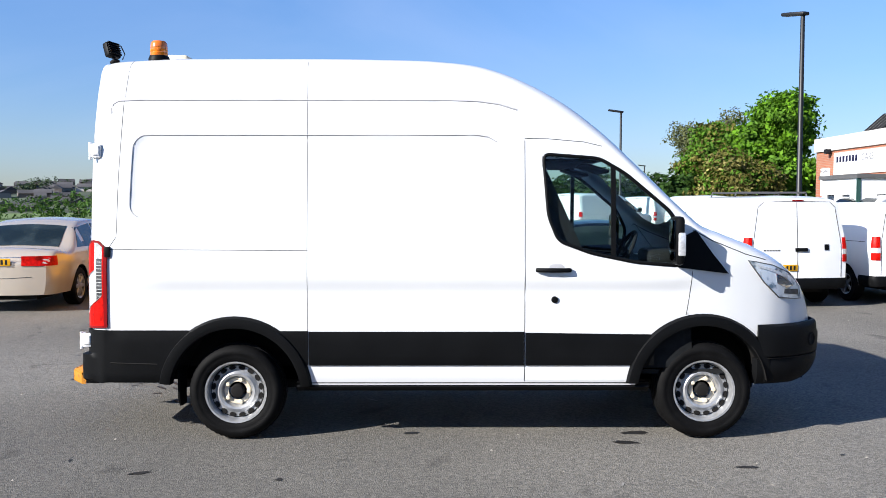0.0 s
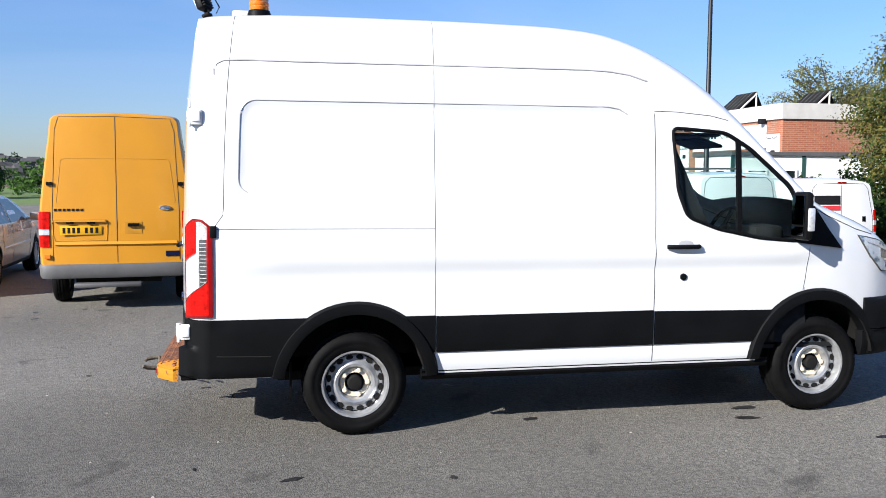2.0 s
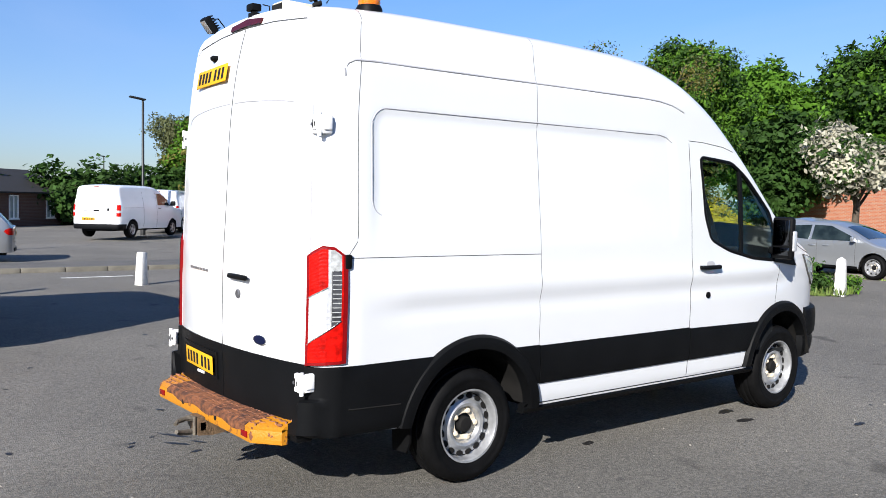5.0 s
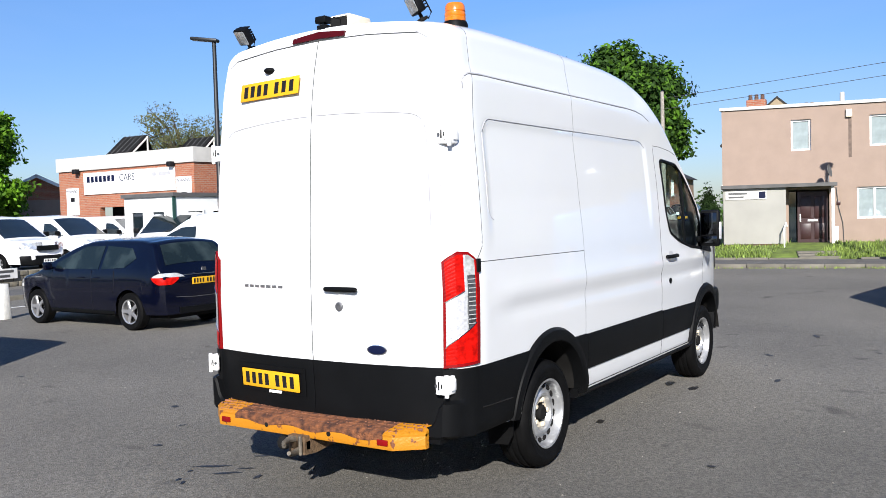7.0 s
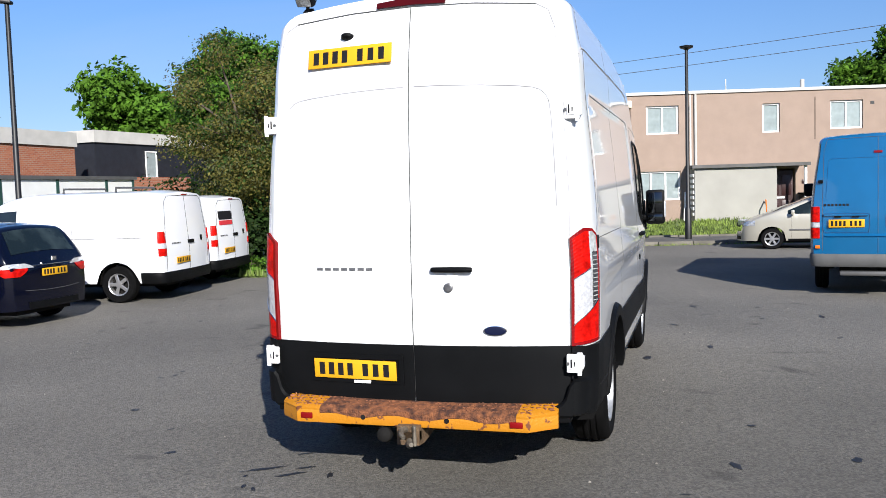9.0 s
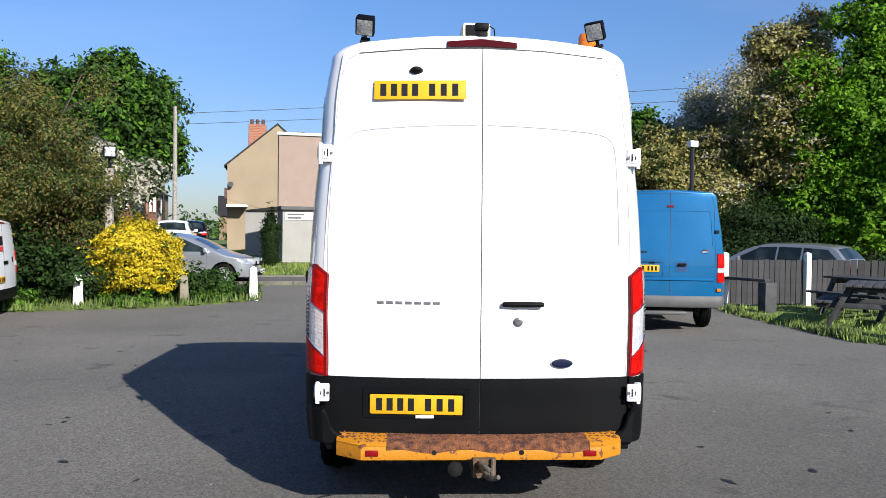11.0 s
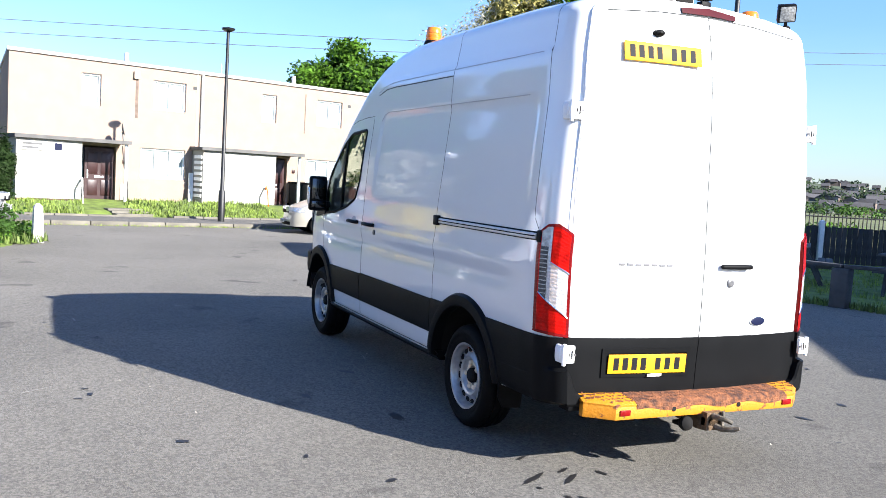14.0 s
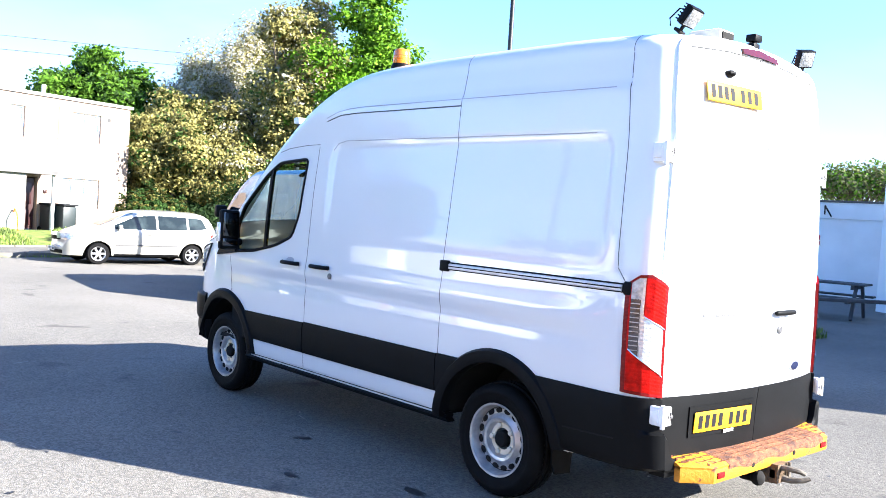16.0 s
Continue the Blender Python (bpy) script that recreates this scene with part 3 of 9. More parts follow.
def build_van():
    van = thing("panel_van", "white high-roof panel van with black lower mouldings and amber beacons", "van")
    xs = sorted(set([round(v, 4) for v in span(-1.05, -0.8, 0.018) + span(-0.8, -0.54, 0.03) + span(-0.54, 0.53, 0.0255) + span(0.53, 2.035, 0.03) + span(2.035, 2.8, 0.03) + span(2.8, 3.8, 0.025) + span(3.8, 4.28, 0.02)]))
    rows = VAN.grid(xs, low=16, high=54, cor=9, roof=10)

    def kind(i, j, c):
        side = "r" if c.y < 0 else "l"
        zt = VAN.zt(c.x)
        top = c.z > zt - lerp(VAN.rz, c.x) * 0.95
        if 2.33 < c.x < 3.40 and top and abs(c.y) < VAN.y_at(c.x, zt - 0.05) - 0.04:
            return "windscreen"
        if not top or c.x > 2.5:
            if inside(CAB_WINDOW, c.x, c.z):
                return "glass_" + side
        if not top and 2.035 < c.x < 3.21 and c.z > 0.43 and c.z < 2.14:
            return "door_" + side
        if side == "l" and 0.505 < c.x < 2.035 and 0.43 < c.z < 2.37:
            return "sliding"
        return "body"

    made = grid_parts(rows, kind)
    part("body", made["body"], WHITE, van, angle=28)
    doors = {}
    for s in "rl":
        doors[s] = part("cab_door", made["door_" + s], WHITE, van, angle=28)
        face_out(part("door_glass", made["glass_" + s], GLASS, doors[s], "clear cab side glass", angle=28), (0, -1 if s == "r" else 1, 0)).visible_shadow = False
    face_out(part("windscreen", made["windscreen"], SCREEN, van, angle=28), (1, 0, 1)).visible_shadow = False
    slide = part("sliding_door", made["sliding"], WHITE, van, "white sliding side door", angle=28)

    # rear doors
    end = VAN.section(-1.05, 16, 54, 9, 10)
    rear = []
    for y, z in end[:-1]:
        x_end = -1.048 + smooth(LEAN, z)
        rear.append([Vector((x_end, -y, z))] + [Vector((rear_x(y * k / 16, z), y * k / 16, z)) for k in range(-16, 17)] + [Vector((x_end, y, z))])
    halves = grid_parts(rear, lambda i, j, c: "right" if c.y < 0 else "left")
    back = {}
    for key in ("right", "left"):
        back[key] = part("rear_door", halves[key], WHITE, van, "white rear door with pressed panel", angle=28)
        sg = -1 if key == "right" else 1
        ys = [sg * v for v in span(0.0025, 0.885, 0.06)]
        part("lower_trim", rear_sheet(ys, span(0.45, 0.80, 0.05), 0.012, 0.03), BLACKPL, back[key], "black grained lower door trim")
        # outline of the door; grey lines paint the shading round the pressed panel
        part("door_gap", rear_line([(sg * 0.85, 0.80), (sg * 0.865, 1.2), (sg * 0.865, 1.6), (sg * 0.84, 2.1), (sg * 0.80, 2.5), (sg * 0.765, 2.60), (sg * 0.70, 2.635)], 0.003), SOFTSEAM, back[key])
        part("door_gap", rear_line([(sg * 0.70, 2.635), (sg * 0.35, 2.665), (0, 2.675)], 0.004), SEAM, back[key])
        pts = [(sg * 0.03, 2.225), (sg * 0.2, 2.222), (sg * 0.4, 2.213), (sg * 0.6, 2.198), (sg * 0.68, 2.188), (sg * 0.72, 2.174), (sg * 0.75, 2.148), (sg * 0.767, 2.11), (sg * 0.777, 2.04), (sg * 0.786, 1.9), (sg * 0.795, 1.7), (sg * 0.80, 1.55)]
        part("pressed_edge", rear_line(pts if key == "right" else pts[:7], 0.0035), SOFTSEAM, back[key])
    part("door_gap", rear_line([(0.0, z) for z in span(0.5, 2.675, 0.08)], 0.0032), SEAM, back["left"])
    for sg in (-1, 1):
        # upper and lower hinges, white painted
        for z, x in ((2.06, -0.985), (0.715, -1.075)):
            bm = boxed(x - 0.045, x + 0.03, sg * 0.912 - 0.012, sg * 0.912 + 0.014, z - 0.05, z + 0.05, 0.01)
            box(bm, x - 0.055, x - 0.03, sg * 0.845, sg * 0.925, z - 0.05, z + 0.05, 0.008)
            box(bm, x - 0.062, x - 0.05, sg * 0.86, sg * 0.90, z - 0.03, z + 0.035, 0.004)
            box(bm, x - 0.03, x + 0.02, sg * 0.928 - 0.005, sg * 0.928 + 0.005, z - 0.03, z + 0.035, 0.004)
            tube(bm, [(x - 0.045, sg * 0.912, z - 0.062), (x - 0.045, sg * 0.912, z + 0.058)], 0.012, 8)
            hg = part("door_hinge", bm, WHITEPL, van, "white painted hinge")
            part("hinge_slot", boxed(x - 0.0645, x - 0.061, sg * 0.872 - 0.004, sg * 0.872 + 0.004, z - 0.02, z + 0.025), INK, hg, angle=0)
            part("hinge_slot", boxed(x - 0.0645, x - 0.061, sg * 0.89 - 0.003, sg * 0.89 + 0.003, z - 0.012, z + 0.012), INK, hg, angle=0)
            part("hinge_bolt", lathe(bmesh.new(), [(0.009, 0), (0.009, 0.006)], 8, pose(x - 0.056, sg * 0.853, z, 0, -90, 0)), GREYLOCK, hg)
    # handle, lock, badge and lettering bars
    hd = part("door_handle", lathe(bmesh.new(), [(0.004, -0.117), (0.011, -0.116), (0.0145, -0.108), (0.016, -0.05), (0.0165, 0.0), (0.016, 0.05), (0.0145, 0.108), (0.011, 0.116), (0.004, 0.117)], 14, pose(rear_x(-0.235, 1.22, 0.024), -0.235, 1.22, 90, 0, 0)), BLACKPL, back["right"], "black handle")
    part("handle_recess", lathe(bmesh.new(), [(0.05, 0), (0.048, 0.004), (0.04, 0.006), (0.02, 0.003)], 24, pose(rear_x(-0.235, 1.225), -0.235, 1.225, 0, -90, 2)), WHITEPL, hd)
    part("door_lock", lathe(bmesh.new(), [(0.026, 0), (0.026, 0.008), (0.02, 0.012), (0.011, 0.012)], 20, pose(rear_x(-0.21, 1.12), -0.21, 1.12, 0, -90, 0)), GREYLOCK, back["right"])
    badge = part("badge", lathe(bmesh.new(), [(0.062, 0), (0.062, 0.008), (0.056, 0.011), (0.045, 0.012)], 32, pose(rear_x(-0.463, 0.885), -0.463, 0.885, 0, -90, 6) @ Matrix.Diagonal((0.42, 1, 1, 1))), BLUEINK, back["right"], "dark blue oval badge")
    part("badge_rim", lathe(bmesh.new(), [(0.065, 0), (0.065, 0.009), (0.058, 0.0095), (0.058, 0.0)], 32, pose(rear_x(-0.463, 0.885), -0.463, 0.885, 0, -90, 6) @ Matrix.Diagonal((0.42, 1, 1, 1))), CHROME, badge)
    for k in range(7):
        y = 0.565 - k * 0.0525
        part("lettering_bar", rear_sheet([y - 0.019, y, y + 0.019], [1.214, 1.222, 1.230], 0.005, 0.01), LETTER, back["left"])
    plate_bars(back["left"], pose(rear_x(0.35, 2.42, 0.01), 0.353, 2.42, 0, 0, 0) @ pose(0, 0, 0, 0, 10, 0) @ pose(0, 0, 0, 0, 0, -4))
    plate_bars(back["left"], pose(rear_x(0.36, 0.652, 0.016), 0.358, 0.652, 0, -3, -5))
    surround = bmesh.new()
    for a in ((0.06, 0.655, 0.575, 0.592), (0.06, 0.655, 0.713, 0.74), (0.06, 0.088, 0.592, 0.713), (0.628, 0.655, 0.592, 0.713)):
        ys = span(a[0], a[1], 0.05)
        P = [[Vector((rear_x(y, z, 0.019), y, z)) for z in (a[2], a[3])] for y in ys]
        Q = [[Vector((rear_x(y, z, 0.0), y, z)) for z in (a[2], a[3])] for y in ys]
        b = sheet(P, Q)
        me = bpy.data.meshes.new("tmp")
        b.to_mesh(me), b.free()
        surround.from_mesh(me)
        bpy.data.meshes.remove(me)
    part("plate_surround", surround, BLACKPL, back["left"])
    part("plate_label", boxed(-0.004, 0.0, -0.05, 0.05, -0.008, 0.008, m=pose(rear_x(0.31, 0.585, 0.023), 0.31, 0.585)), PAPER, back["left"])
    bm = bmesh.new()
    lathe(bm, [(0.036, -0.02), (0.04, 0.0), (0.03, 0.025), (0.012, 0.035)], 16, pose(rear_x(0.375, 2.535, 0.0), 0.375, 2.535, 0, -80, 0) @ Matrix.Diagonal((0.55, 1, 1, 1)))
    part("reversing_camera", bm, BLACKPL, back["left"])
    part("high_brake_light", sheet([[Vector((rear_x(y, z, 0.014), y, z)) for z in (2.685 - 0.03 * abs(y), 2.705 - 0.05 * abs(y), 2.73 - 0.10 * abs(y))] for y in span(-0.2, 0.2, 0.04)],
         [[Vector((rear_x(y, z, -0.02), y, z)) for z in (2.685 - 0.03 * abs(y), 2.705 - 0.05 * abs(y), 2.73 - 0.10 * abs(y))] for y in span(-0.2, 0.2, 0.04)]), BRAKEL, van, "dark red high brake light")

    for sg in (-1, 1):
        # tail light wrapped round the corner
        us, fine = span(0, 1, 0.04), span(0, 1, 0.0125)

        def corner(u, z, off):
            w = smooth(VAN.side, z)
            path = [(-0.905, 0.988), (-0.935, 0.984), (-0.965, 0.971), (-1.0, 0.953), (-1.03, 0.928), (-1.052, 0.895), (-1.066, 0.868)]
            t = u * 6
            i = min(5, int(t))
            a, b = Vector(path[i]), Vector(path[i + 1])
            p = a.lerp(b, t - i)
            d = (b - a).normalized()
            ang = radians(90 + 62 * min(1, max(0, u * 1.15)))
            n = Vector((math.cos(ang), math.sin(ang)))
            return Vector((p.x + n.x * off + smooth(LEAN, z), sg * (p.y * w + n.y * off), z))

        def zlim(u):
            return lerp([(0, 0.815), (1, 0.80)], u), lerp([(0, 1.37), (0.35, 1.425), (0.6, 1.43), (1, 1.375)], u)
        R = [[corner(u, zlim(u)[0] + (zlim(u)[1] - zlim(u)[0]) * k / 150, 0.0165 if k % 5 < 3 else 0.0160) for k in range(151)] for u in fine]

        def lens(i, j, c):
            u = (i + 0.5) / 80
            if u > 0.91 or u < 0.12 or j < 4 or j > 145:
                return "border"
            cut = 0.90 + 0.17 * (1 - u)
            if u < 0.17 or c.z < cut:
                return "low"
            if u > 0.48 and c.z > 1.215 - 0.13 * (u - 0.48):
                return "red"
            if u > 0.42:
                return "clear"
            return "rib" if c.z < 1.30 and u < 0.40 else "pale"
        cells = grid_parts(R, lens)
        lamp = part("tail_light", sheet([[corner(u, zlim(u)[0] + (zlim(u)[1] - zlim(u)[0]) * k / 6, 0.013) for k in range(7)] for u in us], [[corner(u, zlim(u)[0] + (zlim(u)[1] - zlim(u)[0]) * k / 6, -0.02) for k in range(7)] for u in us]), LDARKRED, van, "tall red and clear tail light")
        for key, nm, mt in (("border", "lens_border", LDARKRED), ("red", "red_lens", LREDD), ("low", "red_lens", LREDD), ("clear", "clear_lens", LCLEAR), ("rib", "ribbed_lens", LRIB), ("pale", "clear_lens", LAMPP)):
            part(nm, cells[key], mt, lamp)
        for k in range(11):
            z = 1.035 + 0.024 * k
            us_ = (0.18, 0.25, 0.32, 0.385)
            P = [[corner(u, z, 0.0185), corner(u, z + 0.005, 0.0185)] for u in us_]
            part("lens_rib", sheet(P, [[corner(u, z, 0.014), corner(u, z + 0.005, 0.014)] for u in us_]), LAMPP, lamp)
        # dividing edges between the lens fields
        part("lens_edge", tube(bmesh.new(), [corner(u, 0.90 + 0.17 * (1 - u), 0.018) for u in span(0.17, 0.94, 0.07)], 0.0035, 5), CHROME, lamp)
        part("lens_edge", tube(bmesh.new(), [corner(u, 1.215 - 0.13 * (u - 0.48), 0.018) for u in span(0.48, 0.94, 0.07)], 0.0035, 5), CHROME, lamp)
        # bumper corner with its lower side
        zs = [0.42, 0.44, 0.49, 0.54, 0.585, 0.615, 0.628, 0.64, 0.69, 0.74, 0.795]
        P, Q = [], []
        for k in range(8):
            row = [(-0.01 - math.sqrt(0.51 ** 2 - (z - 0.35) ** 2), z) for z in zs]
            row = [(x0 + (-0.90 - x0) * k / 7, z) for x0, z in row]
            P.append([VAN.at(x, z, sg, 0.018 if 0.43 < z < 0.78 else 0.008) for x, z in row])
            Q.append([VAN.at(x, z, sg, -0.03) for x, z in row])
        for u in span(0.05, 1.0, 0.12):
            P.append([corner(u, z, 0.02 + (0.042 * min(1, max(0, u - 0.45) / 0.35) if 0.43 < z < 0.62 else 0)) for z in zs])
            Q.append([corner(u, z, -0.03) for z in zs])
        part("bumper_corner", sheet(P, Q), BLACKPL, van, "black rear bumper corner")
        P, Q = [], []
        for k, zt_ in enumerate((0.622, 0.60, 0.53, 0.50, 0.487, 0.48, 0.475)):
            t = k / 6
            row = [0.418, 0.435, 0.455, zt_ - 0.012, zt_]
            base = [corner(1.0, z, 0.062 if 0 < j < 4 else 0.048) for j, z in enumerate(row)]
            P.append([Vector((b.x - 0.012 * t, b.y - sg * 0.115 * t, z)) for b, z in zip(base, row)])
            Q.append([Vector((b.x + 0.06, b.y - sg * 0.115 * t, z)) for b, z in zip(base, row)])
        part("bumper_tip", sheet(P, Q), BLACKPL, van)
        part("bumper_crease", side_line(VAN, sg, [(-0.88, 0.565), (-0.55, 0.555)], 0.005, 0.017), DARKMETAL, van)
        # black side mouldings with white strip and sill below
        part("side_moulding", side_band(VAN, sg, [(x, 0.545, 0.785) for x in span(0.515, 2.03, 0.08)], 0.016, 0.03), BLACKPL, van)
        part("side_moulding", side_band(VAN, sg, [(x, 0.545, 0.778 - 0.014 * (x - 2.04)) for x in span(2.043, 2.95, 0.08)], 0.016, 0.03), BLACKPL, doors["r" if sg < 0 else "l"])
        part("side_moulding", side_band(VAN, sg, [(x, max(0.545, 0.35 + math.sqrt(max(0, 0.50 ** 2 - (x + 0.01) ** 2))), 0.79) for x in span(0.30, 0.507, 0.03)], 0.016, 0.03), BLACKPL, van)
        P = [[VAN.at(x, 0.42, sg, 0.004), Vector((x, sg * 0.955, 0.40)), Vector((x, sg * 0.965, 0.385)), Vector((x, sg * 0.94, 0.355))] for x in span(0.42, 2.92, 0.25)]
        part("sill", sheet(P, [[p + Vector((0, -sg * 0.06, 0.0)) for p in r] for r in P]), BLACKPL, van, "black sill")
        # arch flares and liners
        for cx, cz, a0, a1 in ((-0.01, 0.35, 5, 173), (3.30, 0.365, 6, 174)):
            P, Q = [], []
            for k in range(33):
                a = radians(a0 + (a1 - a0) * k / 32)
                ring = []
                for rr, off in ((0.545, 0.004), (0.53, 0.028), (0.49, 0.034), (0.462, 0.028), (0.458, 0.0)):
                    x, z = cx + rr * math.cos(a), cz + rr * math.sin(a)
                    ring.append(VAN.at(x, max(z, 0.40), sg, off) if z >= 0.40 else Vector((x, sg * (VAN.y_at(x, 0.40) + off), z)))
                P.append(ring)
                Q.append([p - Vector((0, sg * 0.05, 0)) for p in ring])
            part("arch_flare", sheet(P, Q), BLACKPL, van, "black wheel arch flare")
            P = [[Vector((cx + 0.465 * math.cos(radians(a)), sg * y, cz + 0.465 * math.sin(radians(a)))) for a in range(8, 174, 9)] for y in (0.55, 0.965)]
            part("arch_liner", sheet(P, [[p + Vector((0, 0, 0.01)) for p in r] for r in P]), DARKMETAL, van)
            part("arch_back", boxed(cx - 0.5, cx + 0.5, sg * 0.55 - 0.01, sg * 0.55 + 0.01, 0.3, 0.85), DARKMETAL, van)
        part("mud_flap", prism([(sg * 0.74, 0.5), (sg * 0.93, 0.5), (sg * 0.925, 0.30), (sg * 0.89, 0.235), (sg * 0.76, 0.225)], -0.435, -0.422, "x"), RUBBER, van, "black rubber mud flap")
        wheel(van, -0.015, sg * 0.85, 0.345, 0.345, 0.215, STEEL, sg, tread=True)
        wheel(van, 3.325, sg * 0.83, 0.35, 0.35, 0.215, STEEL, sg, tread=True)
        # seams
        S = lambda pts, r=0.0035, m=SEAM, par=van, nm="panel_gap": part(nm, side_line(VAN, sg, pts, r, -0.45 * r), m, par)
        S([(-0.84, z) for z in (2.70, 2.6, 2.5, 2.41, 2.2, 1.9, 1.6, 1.5)] + [(-0.845, 1.45), (-0.90, 1.37)], 0.0028)
        S([(0.505, z) for z in span(0.79, 2.70, 0.1)], 0.0032 if sg > 0 else 0.002)
        if sg < 0:
            S([(-0.885, 1.365), (-0.4, 1.363), (0.1, 1.36), (0.505, 1.357)], 0.003)
            part("fuel_flap_catch", boxed(-0.915, -0.875, -1.0, -0.955, 1.31, 1.385, 0.006), BLACKPL, van)
        door = doors["r" if sg < 0 else "l"]
        S([(2.035, z) for z in span(0.43, 2.145, 0.1)] + [(2.2, 2.142), (2.45, 2.12), (2.58, 2.09)], 0.0035, SEAM, door, "door_gap")
        S([(3.215, 1.21), (3.20, 1.05), (3.175, 0.9)], 0.0035, SEAM, door, "door_gap")
        part("window_frame", side_frame(VAN, sg, CAB_WINDOW, 0.024, 0.010, 0.03), BLACKPL, door, "black window frame")
        for trim in ([(2.05, 0.52), (3.24, 0.52), (3.20, 1.225), (2.82, 1.25), (2.5, 1.31), (2.05, 1.31)], [(2.05, 1.312), (2.47, 1.312), (2.25, 1.405), (2.175, 1.6), (2.14, 2.04), (2.05, 2.08)]):
            part("door_trim", side_plate(VAN, sg, trim, -0.035, 0.012, 0.08), LINER, door, "charcoal inner door trim")
        part("window_pillar", side_band(VAN, sg, [(2.64, 1.31, 1.97), (2.655, 1.31, 1.95), (2.672, 1.31, 1.94)], 0.008, 0.025), BLACKPL, door)
        part("mirror_base", side_plate(VAN, sg, [(3.11, 1.24), (3.47, 1.195), (3.36, 1.33), (3.235, 1.50), (3.14, 1.45)], 0.02, 0.04), BLACKPL, door, "black mirror mounting panel")
        # door mirror
        hx = 3.095
        bm = boxed(hx - 0.05, hx + 0.012, sg * 1.005, sg * 1.185, 1.265, 1.60, 0.026)
        mir = part("door_mirror", bm, BLACKPL, door, "tall black door mirror")
        bm = boxed(hx - 0.03, hx + 0.05, sg * 0.96, sg * 1.06, 1.30, 1.36, 0.02)
        part("mirror_arm", bm, BLACKPL, mir)
        part("mirror_glass", boxed(hx - 0.06, hx - 0.05, sg * 1.025, sg * 1.165, 1.375, 1.575, 0.004), MIRROR, mir, "mirror glass")
        part("mirror_glass", boxed(hx - 0.06, hx - 0.05, sg * 1.025, sg * 1.165, 1.295, 1.36, 0.004), MIRROR, mir, "small wide-angle mirror glass")
        part("indicator_lens", boxed(hx - 0.035, hx + 0.016, sg * 1.165, sg * 1.193, 1.33, 1.49, 0.01), LCLEAR, mir)
        # handles and locks
        hz = 1.222
        hd = part("door_handle", tube(bmesh.new(), [VAN.at(x, hz, sg, o) for x, o in ((2.115, 0.012), (2.14, 0.03), (2.24, 0.034), (2.33, 0.03), (2.35, 0.012))], 0.016, 8), BLACKPL, door, "black handle")
        # raised grey patch paints the shade of the finger recess
        part("handle_recess", side_band(VAN, sg, [(2.205, 1.225, 1.25), (2.225, 1.225, 1.262), (2.26, 1.225, 1.265), (2.29, 1.225, 1.262), (2.31, 1.225, 1.25)], 0.003, 0.006), SOFTSEAM, hd)
        if sg < 0:
            lx, lz = 2.245, 1.012
            part("door_lock", lathe(bmesh.new(), [(0.024, 0), (0.024, 0.008), (0.018, 0.012), (0.01, 0.012)], 20, pose(lx, sg * VAN.y_at(lx, lz), lz, 90, 0, 0)), BLACKPL, door, "black lock barrel")
        # grey tubes paint the shading along the gutter line and pressed panel edge
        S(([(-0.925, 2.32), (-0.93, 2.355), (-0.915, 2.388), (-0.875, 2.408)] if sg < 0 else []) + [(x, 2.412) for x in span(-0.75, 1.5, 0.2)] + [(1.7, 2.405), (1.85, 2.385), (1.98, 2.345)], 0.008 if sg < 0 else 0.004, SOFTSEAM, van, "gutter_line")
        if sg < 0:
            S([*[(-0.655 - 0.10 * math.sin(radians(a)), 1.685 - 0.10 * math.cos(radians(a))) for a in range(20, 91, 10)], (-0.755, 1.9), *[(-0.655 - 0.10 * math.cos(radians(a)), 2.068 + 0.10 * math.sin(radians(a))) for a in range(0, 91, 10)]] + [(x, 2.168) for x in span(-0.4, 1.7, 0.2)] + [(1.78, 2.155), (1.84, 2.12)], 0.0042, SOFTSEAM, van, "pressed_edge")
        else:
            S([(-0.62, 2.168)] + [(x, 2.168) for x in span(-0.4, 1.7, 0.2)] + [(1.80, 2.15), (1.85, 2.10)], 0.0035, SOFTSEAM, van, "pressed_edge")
            S([(0.505, 2.368)] + [(x, 2.368) for x in span(0.6, 1.6, 0.2)] + [(1.8, 2.36), (1.97, 2.32)], 0.006, SEAM, slide, "door_gap")
            rail = part("slide_rail", side_band(VAN, sg, [(x, 1.325, 1.375) for x in span(-0.90, 0.505, 0.1)], 0.008, 0.02), DARKMETAL, van, "dark sliding door rail")
            part("rail_strip", side_band(VAN, sg, [(x, 1.331, 1.366) for x in span(-0.88, 0.44, 0.1)], 0.014, 0.01), RAILM, rail)
            part("rail_groove", side_line(VAN, sg, [(-0.88, 1.349), (0.44, 1.349)], 0.004, 0.0135), DARKMETAL, rail)
            part("rail_end", boxed(0.44, 0.515, 0.975, 1.015, 1.315, 1.385, 0.008), BLACKPL, rail)
            part("rail_end", boxed(-0.93, -0.885, 0.96, 1.0, 1.315, 1.385, 0.008), BLACKPL, rail)
            hd = part("door_handle", tube(bmesh.new(), [VAN.at(x, 1.222, sg, o) for x, o in ((1.72, 0.012), (1.75, 0.03), (1.84, 0.034), (1.93, 0.03), (1.95, 0.012))], 0.016, 8), BLACKPL, slide, "black handle")
            part("door_lock", lathe(bmesh.new(), [(0.022, 0), (0.022, 0.008), (0.012, 0.012)], 20, pose(1.705, VAN.y_at(1.705, 1.165), 1.165, -90, 0, 0)), GREYLOCK, slide)
